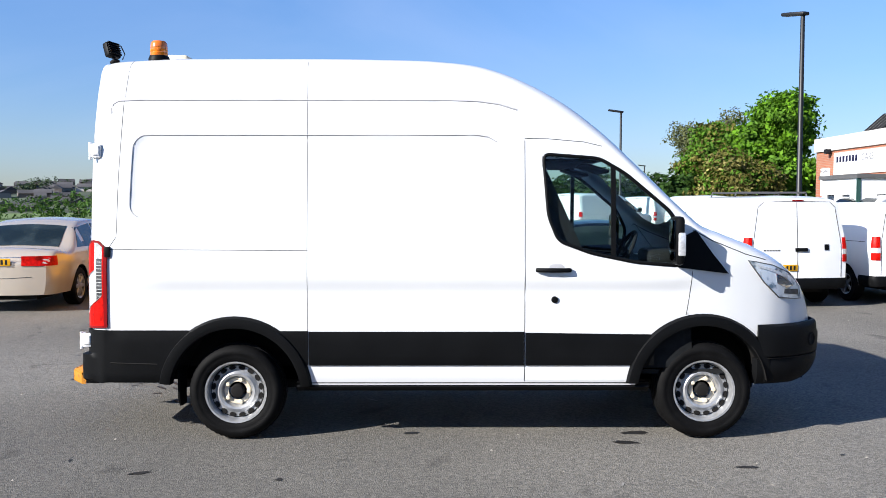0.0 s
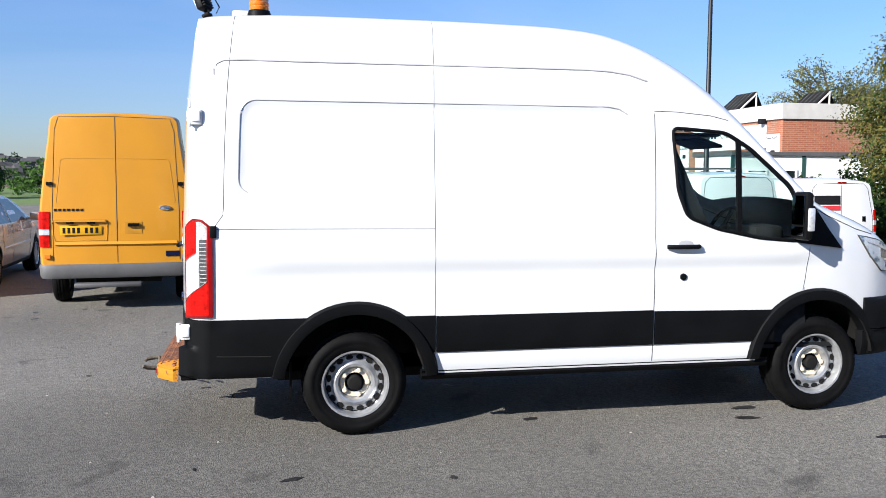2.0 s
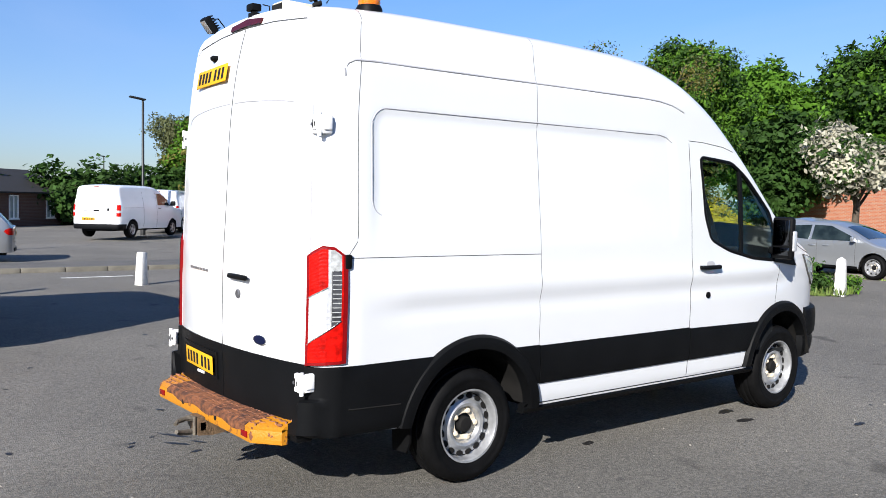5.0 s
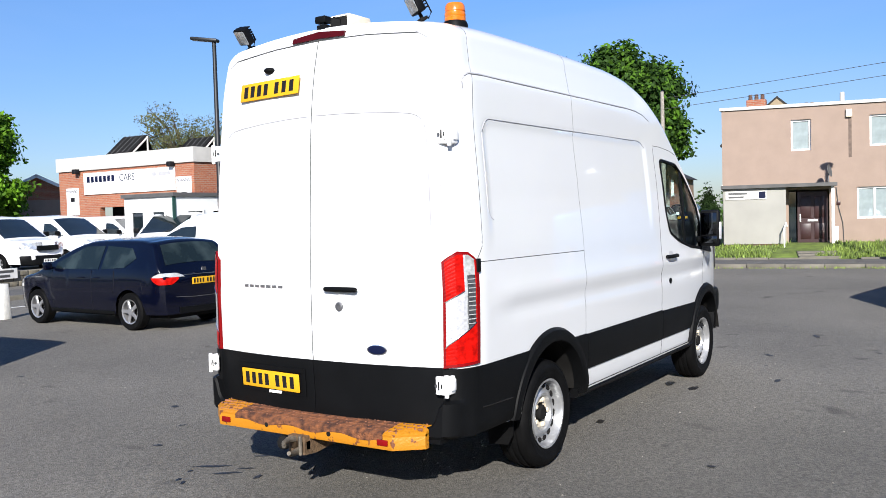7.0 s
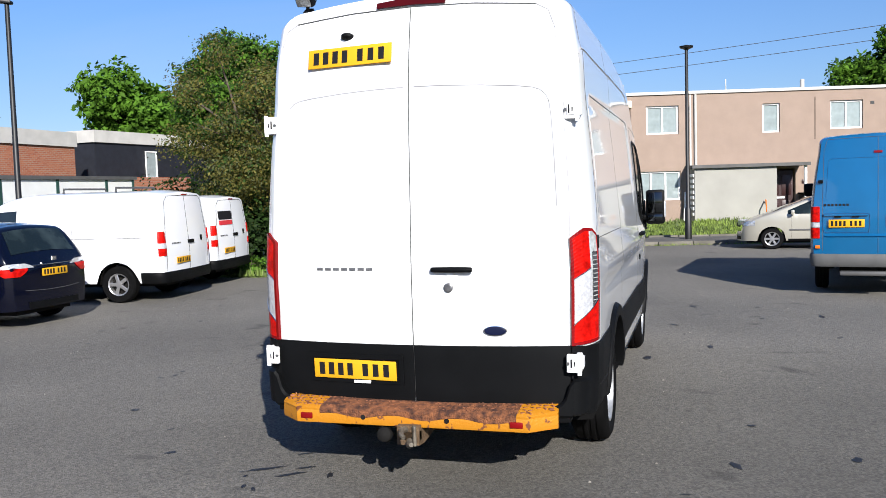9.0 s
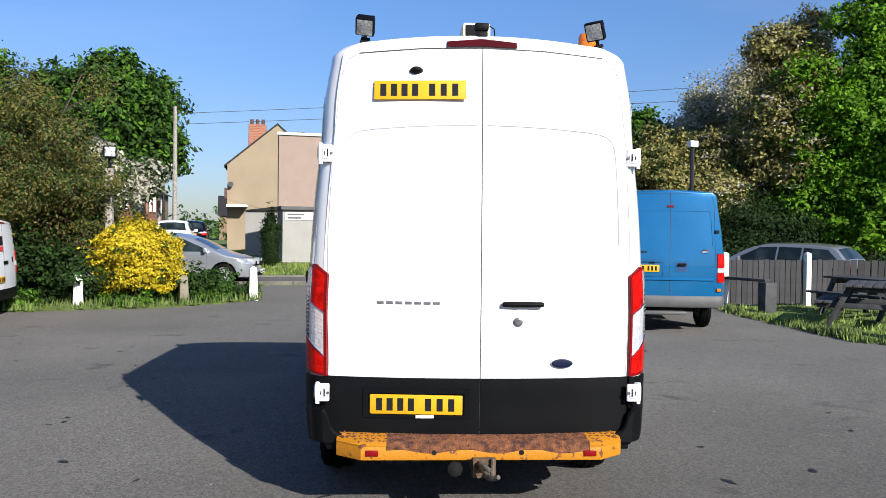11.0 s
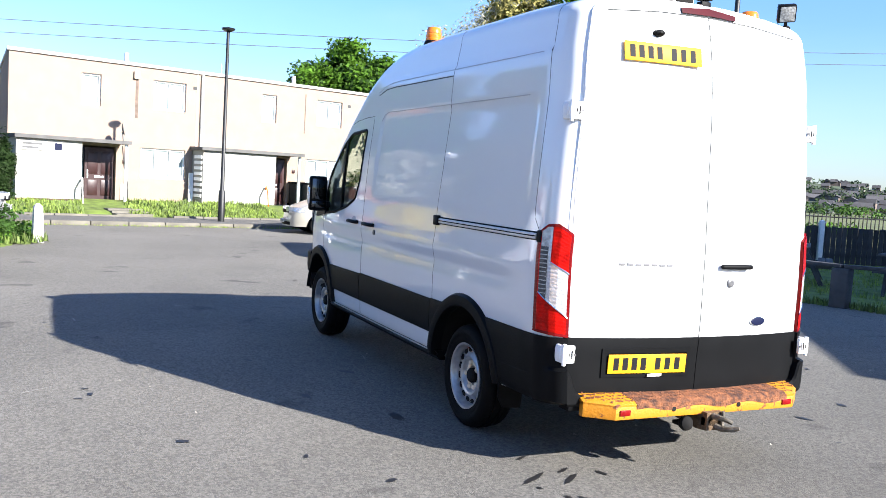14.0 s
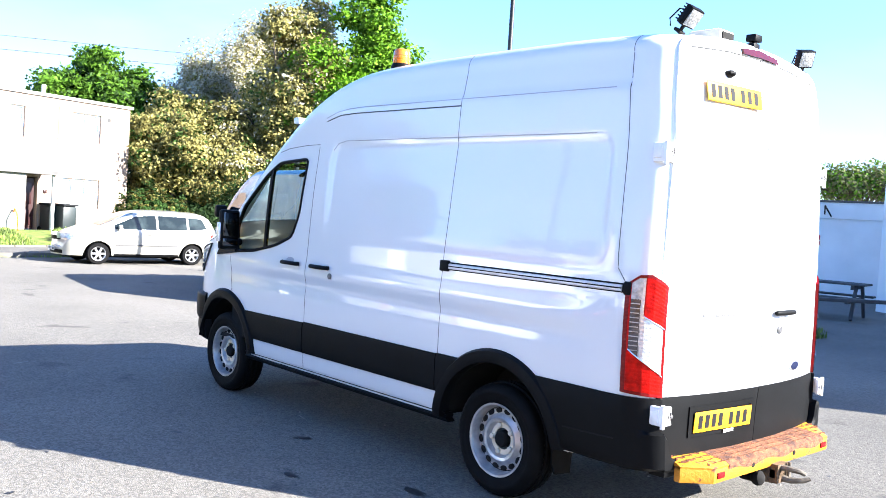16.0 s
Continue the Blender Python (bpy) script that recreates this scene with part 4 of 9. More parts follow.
        # headlight and front bumper
        hl = part("headlight", side_plate(VAN, sg, [(3.62, 1.285), (3.80, 1.25), (3.95, 1.19), (4.04, 1.09), (4.06, 1.0), (3.86, 1.02), (3.74, 1.13)], 0.012, 0.03, 0.05), HLENS, van, "clear swept-back headlight")
        part("headlight_reflector", side_plate(VAN, sg, [(3.83, 1.19), (3.92, 1.155), (3.98, 1.10), (3.92, 1.085), (3.84, 1.12)], 0.016, 0.01, 0.03), CHROME, hl)
        part("headlight_bezel", side_frame(VAN, sg, [(3.62, 1.285), (3.80, 1.25), (3.95, 1.19), (4.04, 1.09), (4.06, 1.0), (3.86, 1.02), (3.74, 1.13)], 0.010, 0.015, 0.03), SEAM, hl)
        part("headlight_strip", side_plate(VAN, sg, [(3.68, 1.255), (3.80, 1.225), (3.93, 1.17), (3.93, 1.155), (3.80, 1.205), (3.70, 1.235)], 0.0165, 0.008, 0.03), LCLEAR, hl)
        part("headlight_grid", side_plate(VAN, sg, [(3.90, 1.045), (4.03, 1.03), (4.03, 1.07), (3.905, 1.08)], 0.0165, 0.008, 0.03), LRIB, hl)
        def front(x, z, off):
            t = max(0, (x - 3.70) / 0.575)
            return VAN.at(x, z, sg, off * min(1, 0.5 + 2.5 * t)) + Vector((0.055 * t ** 1.5, 0, 0))
        xs_ = span(3.70, 4.275, 0.04)
        zs_ = (0.585, 0.60, 0.66, 0.73, 0.79, 0.812, 0.826)
        os_ = (0.02, 0.045, 0.05, 0.05, 0.046, 0.036, 0.012)
        fb = part("front_bumper", sheet([[front(x, z, o) for z, o in zip(zs_, os_)] for x in xs_], [[front(x, z, -0.03) for z in zs_] for x in xs_]), BLACKPL, van, "black front bumper")
        low = lambda x: 0.395 + 0.14 * max(0, (x - 3.95) / 0.325) ** 1.6
        P = [[front(x, low(x) + (0.582 - low(x)) * k / 4, (0.008, 0.026, 0.032, 0.032, 0.02)[k]) for k in range(5)] for x in xs_]
        part("bumper_lip", sheet(P, [[p - Vector((0.02, sg * 0.05, 0)) for p in r] for r in P]), BLACKPL, fb)
        part("bumper_groove", tube(bmesh.new(), [front(x, 0.584, 0.03) for x in xs_], 0.005, 5), DARKMETAL, fb)
        fog = front(4.12, 0.70, 0.05)
        part("fog_lamp_recess", lathe(bmesh.new(), [(0.05, -0.01), (0.05, 0.004), (0.04, 0.008), (0.03, 0.0)], 16, Matrix.Translation(fog) @ pose(0, 0, 0, -90 * sg, 0, 0) @ pose(0, 0, 0, 0, 40, 0)), DARKMETAL, fb)
        part("bonnet_gap", side_line(VAN, sg, [(3.22, 1.50), (3.35, 1.43), (3.6, 1.33), (3.75, 1.29)], 0.003), SEAM, van)
        S([(3.185, 0.92), (3.19, 0.86), (3.20, 0.83)], 0.006, SOFTSEAM, van, "panel_gap")
    nose = [Vector((4.30, y, 0)) for y in (-0.36, -0.18, 0, 0.18, 0.36)]
    part("grille", sheet([[v + Vector((0, 0, z)) for z in (0.46, 0.6, 0.7)] for v in nose], [[v + Vector((-0.06, 0, z)) for z in (0.46, 0.6, 0.7)] for v in nose]), BLACKPL, van)
    # underside, cab floor and bulkhead
    part("underbody", boxed(-1.0, 4.1, -0.56, 0.56, 0.36, 0.46), DARKMETAL, van)
    for y0, y1 in ((-0.94, -0.562), (0.562, 0.94)):
        part("underbody_panel", boxed(0.50, 2.82, y0, y1, 0.385, 0.42), DARKMETAL, van)
        part("underbody_panel", boxed(-1.0, -0.50, y0 * 0.95, y1 * 0.95, 0.41, 0.44), DARKMETAL, van)
        part("underbody_panel", boxed(3.80, 4.1, y0 * 0.8, y1 * 0.8, 0.41, 0.44), DARKMETAL, van)
    part("cargo_floor", boxed(-0.98, 2.0, -0.86, 0.86, 0.905, 0.925), DARKMETAL, van)
    part("axle", tube(bmesh.new(), [(-0.01, -0.75, 0.34), (-0.01, 0.75, 0.34)], 0.05, 10), DARKMETAL, van)
    part("axle", tube(bmesh.new(), [(3.3, -0.75, 0.35), (3.3, 0.75, 0.35)], 0.04, 10), DARKMETAL, van)
    bm = tube(bmesh.new(), [(-0.7, 0.35, 0.36), (-0.3, 0.42, 0.33), (0.6, 0.3, 0.33), (1.8, 0.3, 0.34)], 0.04, 8)
    part("exhaust", bm, DARKMETAL, van)
    part("bulkhead", boxed(1.99, 2.02, -0.9, 0.9, 0.5, 2.25), DASH, van)
    part("headliner", boxed(2.03, 2.60, -0.80, 0.80, 1.985, 2.01, 0.01), LINER, van)
    for y in (-0.45, 0.45):
        part("sun_visor", boxed(-0.02, 0.17, y - 0.24, y + 0.24, -0.012, 0.012, 0.01, pose(2.52, 0, 1.972, 0, 18, 0)), LINER, van)
    part("cab_floor", boxed(2.02, 3.6, -0.9, 0.9, 0.47, 0.5), DASH, van)
    bm = boxed(2.95, 3.45, -0.86, 0.86, 0.85, 1.25, 0.07)
    box(bm, 3.0, 3.25, -0.62, -0.18, 1.22, 1.34, 0.04)
    dash = part("dashboard", bm, DASH, van, "dark dashboard")
    part("paper", boxed(3.12, 3.36, 0.15, 0.5, 1.253, 1.257), PAPER, dash)
    bm = bmesh.new()
    ring = [Vector((0.19 * math.cos(2 * math.pi * k / 24), 0.19 * math.sin(2 * math.pi * k / 24), 0)) for k in range(25)]
    tube(bm, ring, 0.015, 8)
    box(bm, -0.17, 0.17, -0.02, 0.02, -0.01, 0.01, 0.004)
    box(bm, -0.05, 0.05, -0.06, 0.06, -0.03, 0.01, 0.02)
    bmesh.ops.transform(bm, matrix=pose(2.84, -0.42, 1.30, 0, -62, 0), verts=bm.verts)
    part("steering_wheel", bm, DASH, van)
    for y in (-0.45, 0.2, 0.6):
        bm = boxed(2.2, 2.7, y - 0.22, y + 0.22, 0.78, 0.95, 0.06)
        box(bm, 2.10, 2.24, y - 0.22, y + 0.22, 0.9, 1.50, 0.06)
        box(bm, 2.11, 2.2, y - 0.12, y + 0.12, 1.52, 1.70, 0.04)
        part("seat", bm, SEATM, van, "dark grey cab seat")
    # roof equipment
    def beacon(x, y, z):
        b = part("beacon", lathe(bmesh.new(), [(0.075, -0.02), (0.075, 0.03), (0.066, 0.05)], 28, pose(x, y, z)), BLACKPL, van, "amber warning beacon on black base")
        part("beacon_lens", lathe(bmesh.new(), [(0.062, 0.05), (0.064, 0.07), (0.06, 0.075), (0.063, 0.08), (0.062, 0.10), (0.058, 0.105), (0.061, 0.11), (0.058, 0.14), (0.048, 0.155), (0.02, 0.162)], 28, pose(x, y, z)), AMBER, b, "amber lens")
    beacon(-0.60, -0.70, 2.705)
    beacon(1.40, 0.70, 2.69)

    def spot(x, y, z, tilt, yaw, roll):
        m = pose(x, y, z, 0, 0, yaw) @ pose(0, 0, 0, 0, tilt, 0) @ pose(0, 0, 0, roll, 0, 0) @ Matrix.Scale(0.88, 4)
        bm = boxed(-0.03, 0.025, -0.062, 0.062, -0.062, 0.062, 0.01)
        b = part("work_light", bm, BLACKPL, van, "square work light on bracket", loc=m)
        fin = part("cooling_fin", boxed(0.025, 0.045, -0.055, 0.055, -0.0035, 0.0035), BLACKPL, b, loc=pose(0, 0, -0.0485))
        for k in range(1, 6):
            again(fin, pose(0, 0, -0.0485 + k * 0.02), b)
        part("lamp_glass", boxed(-0.036, -0.028, -0.052, 0.052, -0.052, 0.052, 0.006), LAMPG, b, "grey ribbed glass")
        bk = tube(bmesh.new(), [(0, 0, -0.10), (0.0, 0, -0.06)], 0.012, 8)
        box(bk, -0.03, 0.03, -0.03, 0.03, -0.115, -0.095, 0.006)
        part("bracket", bk, DARKMETAL, b)
        part("cable", tube(bmesh.new(), [(0.05, 0.0, 0.02), (0.09, 0.02, 0.0), (0.10, 0.03, -0.08), (0.06, 0.03, -0.11)], 0.005, 6), RUBBER, b)
    spot(-0.955, 0.67, 2.80, -38, -10, 8)
    spot(-0.955, -0.665, 2.80, -24, -28, -6)
    bm = boxed(-0.995, -0.93, -0.04, 0.04, 2.782, 2.825, 0.008)
    box(bm, -0.985, -0.935, -0.035, 0.035, 2.72, 2.775, 0.006)
    cb = part("roof_camera", bm, BLACKPL, van, "small black roof camera")
    part("cable", tube(bmesh.new(), [(-0.93, -0.05, 2.82), (-0.90, -0.08, 2.81), (-0.9, -0.085, 2.75)], 0.004, 6), RUBBER, cb)
    bm = boxed(-0.80, -0.58, -0.07, 0.10, 2.765, 2.872, 0.02)
    hs = part("horn_speaker", bm, CREAM, van, "cream box-shaped horn speaker")
    part("horn_mouth", boxed(-0.806, -0.795, -0.05, 0.08, 2.785, 2.855, 0.004), DARKMETAL, hs)
    part("aerial", tube(bmesh.new(), [(1.75, -0.15, 2.66), (1.70, -0.15, 2.70)], 0.01, 6), BLACKPL, van)
    # step and tow hitch
    def out(y):
        return lerp([(-0.80, 1.17), (-0.66, 1.285), (0.66, 1.285), (0.80, 1.17)], y)
    ys = [-0.80, -0.73, -0.66] + span(-0.6, 0.6, 0.1) + [0.66, 0.73, 0.80]
    step = part("rear_step", sheet([[Vector((-out(y), y, 0.455)), Vector((-out(y) - 0.004, y, 0.43)), Vector((-out(y) - 0.004, y, 0.39)), Vector((-out(y), y, 0.375))] for y in ys],
         [[Vector((-out(y) + 0.03, y, z)) for z in (0.455, 0.43, 0.39, 0.375)] for y in ys]), STEPY, van, "chipped yellow steel rear step")
    part("tread_end", sheet([[Vector((-1.06, y, 0.492)), Vector((-out(y) + 0.02, y, 0.47)), Vector((-out(y) - 0.004, y, 0.457))] for y in [-0.80, -0.73, -0.66, -0.60]], [[Vector((-1.06, y, 0.47)), Vector((-out(y) + 0.02, y, 0.45)), Vector((-out(y) + 0.0, y, 0.44))] for y in [-0.80, -0.73, -0.66, -0.60]]), STEPY, step)
    part("tread_end", sheet([[Vector((-1.06, y, 0.492)), Vector((-out(y) + 0.02, y, 0.47)), Vector((-out(y) - 0.004, y, 0.457))] for y in [0.52, 0.60, 0.66, 0.73, 0.80]], [[Vector((-1.06, y, 0.47)), Vector((-out(y) + 0.02, y, 0.45)), Vector((-out(y) + 0.0, y, 0.44))] for y in [0.52, 0.60, 0.66, 0.73, 0.80]]), STEPY, step)
    part("tread_plate", sheet([[Vector((-1.06, y, 0.493)), Vector((-out(y) + 0.02, y, 0.472)), Vector((-out(y) - 0.007, y, 0.456)), Vector((-out(y) - 0.007, y, 0.425 + 0.012 * math.sin(y * 17)))] for y in span(-0.60, 0.52, 0.05)],
         [[Vector((-1.06, y, 0.47)), Vector((-out(y) + 0.02, y, 0.45)), Vector((-out(y) + 0.0, y, 0.44)), Vector((-out(y) + 0.002, y, 0.425))] for y in span(-0.60, 0.52, 0.05)]), RUST, step, "rusty chequered tread plate")
    stud = None
    for i in range(46):
        for j in range(5):
            m = pose(-1.085 - 0.042 * j, -0.765 + 0.034 * i, 0.4865 - 0.0047 * j, 0, 5, 45 if (i + j) % 2 else -45)
            if abs(m.translation.y) > 0.68 and j > 2:
                continue
            if stud is None:
                stud = part("tread_stud", boxed(-0.014, 0.014, -0.0045, 0.0045, -0.004, 0.006), STUDM, step, loc=m, angle=0)
            else:
                again(stud, m, step)
    for y in (-0.60, 0.60):
        part("reflector", boxed(-1.297, -1.285, y - 0.035, y + 0.035, 0.398, 0.43, 0.003), LDARKRED, step)
    for y in (-0.22, 0.26):
        part("bolt_hole", lathe(bmesh.new(), [(0.014, 0), (0.014, 0.004)], 12, pose(-1.289, y, 0.418, 0, -90, 0)), DARKMETAL, step)
    bm = prism([(-1.33, 0.392), (-1.26, 0.392), (-1.22, 0.345), (-1.0, 0.335), (-1.0, 0.305), (-1.24, 0.28), (-1.33, 0.288)], -0.075, 0.05)
    hitch = part("tow_hitch", bm, mat("rusty_brown_steel", (0.12, 0.075, 0.04), 0.8, metal=0.2, var=0.45, scale=25, bump=0.4, bscale=80), van, "rusty steel tow hitch with pale jaw and ball")
    bm = boxed(-1.33, -1.27, -0.075, 0.05, 0.30, 0.375, 0.014)
    tube(bm, [(-1.31, 0.0, 0.37), (-1.37, 0.01, 0.378), (-1.43, -0.01, 0.372), (-1.45, -0.03, 0.36)], 0.019, 8, 0.012)
    tube(bm, [(-1.31, -0.02, 0.31), (-1.37, -0.03, 0.305), (-1.43, -0.055, 0.315), (-1.46, -0.075, 0.33)], 0.021, 8, 0.012)
    tube(bm, [(-1.345, -0.055, 0.29), (-1.345, -0.055, 0.40)], 0.011, 8)
    part("jaw", bm, TOWM, hitch, "pale worn steel jaw")
    part("tow_ball", lathe(bmesh.new(), [(0.012, -0.10), (0.02, -0.05), (0.022, -0.03), (0.036, -0.018), (0.044, 0.0), (0.04, 0.022), (0.022, 0.038), (0.004, 0.042)], 20, pose(-1.26, 0.145, 0.32, 0, -80, 0)), DARKMETAL, hitch)
    part("tow_bar", tube(bmesh.new(), [(-1.12, -0.55, 0.36), (-1.12, 0.55, 0.36)], 0.035, 10), DARKMETAL, hitch)
    part("rear_valance", boxed(-1.12, -1.02, -0.86, 0.86, 0.39, 0.48, 0.01), BLACKPL, van)
    return van


build_van()


# ---- parked vehicles ----
def paint(name, col, rough=0.3, metal=0.0, var=0.04):
    return mat(name, col, rough, metal, var=var, scale=1.2, coat=0.7)


P_YELLOW = mat("faded_yellow_paint", (0.52, 0.225, 0.010), 0.42, var=0.07, scale=1.4, coat=0.25)
P_BLUE = paint("blue_metallic_paint", (0.003, 0.125, 0.30), 0.26, 0.35, 0.12)
P_NAVY = mat("navy_paint", (0.0012, 0.0018, 0.0075), 0.2, 0.0, var=0.04, scale=1.2, coat=0.5, spec=0.2)
P_SILVER = paint("silver_paint", (0.42, 0.44, 0.46), 0.3, 0.7)
P_GREY = paint("grey_silver_paint", (0.30, 0.31, 0.32), 0.3, 0.6)
P_GOLD = paint("pale_gold_paint", (0.50, 0.44, 0.36), 0.26, 0.35)
P_WHITE = paint("white_paint", (0.78, 0.79, 0.80), 0.32)
P_CREAM = paint("cream_silver_paint", (0.40, 0.38, 0.32), 0.32, 0.25)
# darker copies of the two van paints, for shading painted along pressings
PRESSED = mat("pressed_yellow_edge", (0.42, 0.19, 0.01), 0.5)
PRESSEDB = mat("pressed_blue_edge", (0.003, 0.05, 0.14), 0.45)
GREYPL = mat("grey_bumper_plastic", (0.0774, 0.0774, 0.0774), 0.6, var=0.15, scale=4, bump=0.05, bscale=300)
ALLOY = mat("alloy_wheel", (0.40, 0.40, 0.41), 0.3, metal=0.7, var=0.1, scale=10)
HEADL = mat("headlamp_glass", (0.55, 0.57, 0.6), 0.1, metal=0.5, var=0.35, scale=12, coat=1.0)


def spoke_wheel(parent, x, y, r, w, sign, rim, spokes=5):
    wh = new("wheel")
    wh.parent = parent
    wh.matrix_basis = pose(x, y, r, -90 if sign > 0 else 90, 0, 0)
    hw = w / 2
    part("tyre", lathe(bmesh.new(), [(rim, -hw), (r * 0.93, -hw), (r, -hw * 0.7), (r, hw * 0.7), (r * 0.93, hw), (rim + 0.01, hw), (rim, hw - 0.02), (rim - 0.02, -hw * 0.2)], 28), RUBBER, wh)
    bm = lathe(bmesh.new(), [(rim, hw - 0.005), (rim - 0.02, hw - 0.015), (rim - 0.025, 0.0), (rim - 0.01, -0.02)], 28)
    bm.faces.ensure_lookup_table()
    bmesh.ops.delete(bm, geom=list(bm.faces)[-2:], context="FACES_ONLY")
    for k in range(spokes):
        box(bm, 0.03, rim - 0.01, -0.03, 0.03, hw - 0.045, hw - 0.015, 0.008, pose(0, 0, 0, 0, 0, 360 * k / spokes), 1)
    lathe(bm, [(0.065, hw - 0.05), (0.06, hw - 0.012), (0.03, hw - 0.008)], 16)
    part("rim", bm, ALLOY, wh)
    part("brake_disc", lathe(bmesh.new(), [(rim * 0.9, -0.01), (rim * 0.9, 0.0), (0.05, 0.002)], 20), DARKMETAL, wh)


class Vehicle:
    def __init__(v, name, label, category, m, sh, x0, x1, body_paint, wheels, bulge=(0.06, 0.06), group="parked vehicles"):
        v.ob, v.sh, v.x0, v.x1, v.bulge = thing(name, label, category, m, group), sh, x0, x1, bulge
        xs = sorted(set(round(x, 3) for x in span(x0, x1, 0.055)))
        rows = sh.grid(xs, low=6, high=8, cor=5, roof=5)
        bm = bmesh.new()
        grid = [[bm.verts.new(p) for p in row] for row in rows]
        for a, b in zip(grid, grid[1:]):
            for k in range(len(a) - 1):
                bm.faces.new((a[k], a[k + 1], b[k + 1], b[k]))
        for x, sgn, bul, ring in ((x0, -1, bulge[0], grid[0]), (x1, 1, bulge[1], grid[-1])):
            sec = sh.section(x, 6, 8, 5, 5)
            last = None
            n = len(sec)
            for k in range(n):
                y, z = sec[k]
                left, right = ring[k], ring[2 * n - 2 - k]
                if left is right:
                    row = [left] * 9
                else:
                    row = [left] + [bm.verts.new((x + sgn * bul * (1 - abs(u) ** 2.2) + (sh.lean(x, z) if sh.lean else 0), u * y, z)) for u in (-0.75, -0.5, -0.25, 0, 0.25, 0.5, 0.75)] + [right]
                if last:
                    for i in range(8):
                        q = [last[i], last[i + 1], row[i + 1], row[i]]
                        q = [p for j, p in enumerate(q) if p not in q[:j]]
                        if len(q) > 2:
                            bm.faces.new(q)
                last = row
        bmesh.ops.recalc_face_normals(bm, faces=bm.faces)
        v.body = part("body", bm, body_paint, v.ob, angle=32)
        part("floor", boxed(x0 + 0.15, x1 - 0.15, -0.55, 0.55, lerp(sh.base, 0) - 0.08, lerp(sh.base, 0) + 0.1), DARKMETAL, v.ob)
        v.wheels(wheels)

    def wheels(v, w):
        for x in w["x"]:
            for sg in (-1, 1):
                if w.get("steel"):
                    wheel(v.ob, x, sg * w["y"], w["r"], w["r"], 0.2, w["steel"], sg, rim=w["rim"], holes=8)
                else:
                    spoke_wheel(v.ob, x, sg * w["y"], w["r"], 0.2, sg, w["rim"], w.get("spokes", 5))
                P = [[Vector((x + (w["r"] + 0.05) * math.cos(radians(a)), sg * y, w["r"] + (w["r"] + 0.05) * math.sin(radians(a)))) for a in range(0, 181, 15)] for y in (w["y"] - 0.2, w["y"] + 0.05)]
                part("arch_liner", sheet(P, [[p + Vector((0, 0, 0.01)) for p in r] for r in P]), DARKMETAL, v.ob)

    def rx(v, y, z, off=0.0, front=False):
        x, s, b = (v.x1, 1, v.bulge[1]) if front else (v.x0, -1, v.bulge[0])
        w = max(0.2, v.sh.y_at(x, z))
        return x + s * (b * (1 - min(1, abs(y) / w) ** 2.2) + off) + (v.sh.lean(x, z) if v.sh.lean else 0)

    def end(v, name, ys, zs, material, off=0.008, thick=0.02, front=False, label="", parent=None):
        """A plate on the rear or front face."""
        P = [[Vector((v.rx(y, z, off, front), y, z)) for z in zs] for y in ys]
        Q = [[Vector((v.rx(y, z, off - thick, front), y, z)) for z in zs] for y in ys]
        return part(name, sheet(P, Q), material, parent or v.ob, label)

    def end_line(v, pts, r=0.005, front=False, material=None):
        return part("panel_gap", tube(bmesh.new(), [(v.rx(y, z, 0, front), y, z) for y, z in dense(pts, 0.04)], r, 5), material or SEAM, v.ob)

    def sides(v, name, poly, material, off=0.006, thick=0.02, label="", signs=(-1, 1)):
        for sg in signs:
            part(name, side_plate(v.sh, sg, poly, off, thick), material, v.ob, label)

    def line(v, pts, r=0.004, signs=(-1, 1), material=None):
        for sg in signs:
            part("panel_gap", side_line(v.sh, sg, pts, r), material or SEAM, v.ob)

    def band(v, name, pairs, material, off=0.012, signs=(-1, 1)):
        for sg in signs:
            part(name, side_band(v.sh, sg, pairs, off, 0.03), material, v.ob)

    def slope(v, name, xa, xb, wa, wb, material=None, off=0.008):
        """Glass on the sloping top between two stations."""
        sh, P, Q = v.sh, [], []
        for x in span(xa, xb, 0.05):
            t = (x - xa) / (xb - xa)
            w = wa + (wb - wa) * t
            zt, ye = sh.zt(x), max(0.1, sh.y_at(x, sh.zt(x) - sh.crown))
            d = (sh.zt(x + 0.01) - sh.zt(x - 0.01)) / 0.02
            n = Vector((-d, 0, 1)).normalized()
            row = [Vector((x, w * u, zt - sh.crown * min(1, (w * u / ye) ** 2))) for u in (-1, -0.6, -0.2, 0.2, 0.6, 1)]
            P.append([p + n * off for p in row])
            Q.append([p - n * 0.015 for p in row])
        return part(name, sheet(P, Q), material or DGLASS, v.ob)

    def mirror(v, x, z, material, size=0.1):
        for sg in (-1, 1):
            y = v.sh.y_at(x, z)
            bm = boxed(x - size * 0.45, x + size * 0.45, sg * (y + 0.03), sg * (y + 0.03 + size * 1.5), z, z + size * 1.4, size * 0.3)
            box(bm, x - 0.02, x + 0.02, sg * (y - 0.02), sg * (y + 0.06), z + 0.01, z + 0.05)
            part("door_mirror", bm, material, v.ob)

    def handle(v, x, z, material=None, length=0.16):
        for sg in (-1, 1):
            part("door_handle", tube(bmesh.new(), [v.sh.at(x - length / 2, z, sg, 0.01), v.sh.at(x, z, sg, 0.03), v.sh.at(x + length / 2, z, sg, 0.01)], 0.013, 6), material or BLACKPL, v.ob)

    def plate(v, y, z, front=False, off=0.012):
        plate_bars(v.ob, pose(v.rx(y, z, off, front), y, z, 0, 0, 180 if front else 0), material=PAPER if front else None)

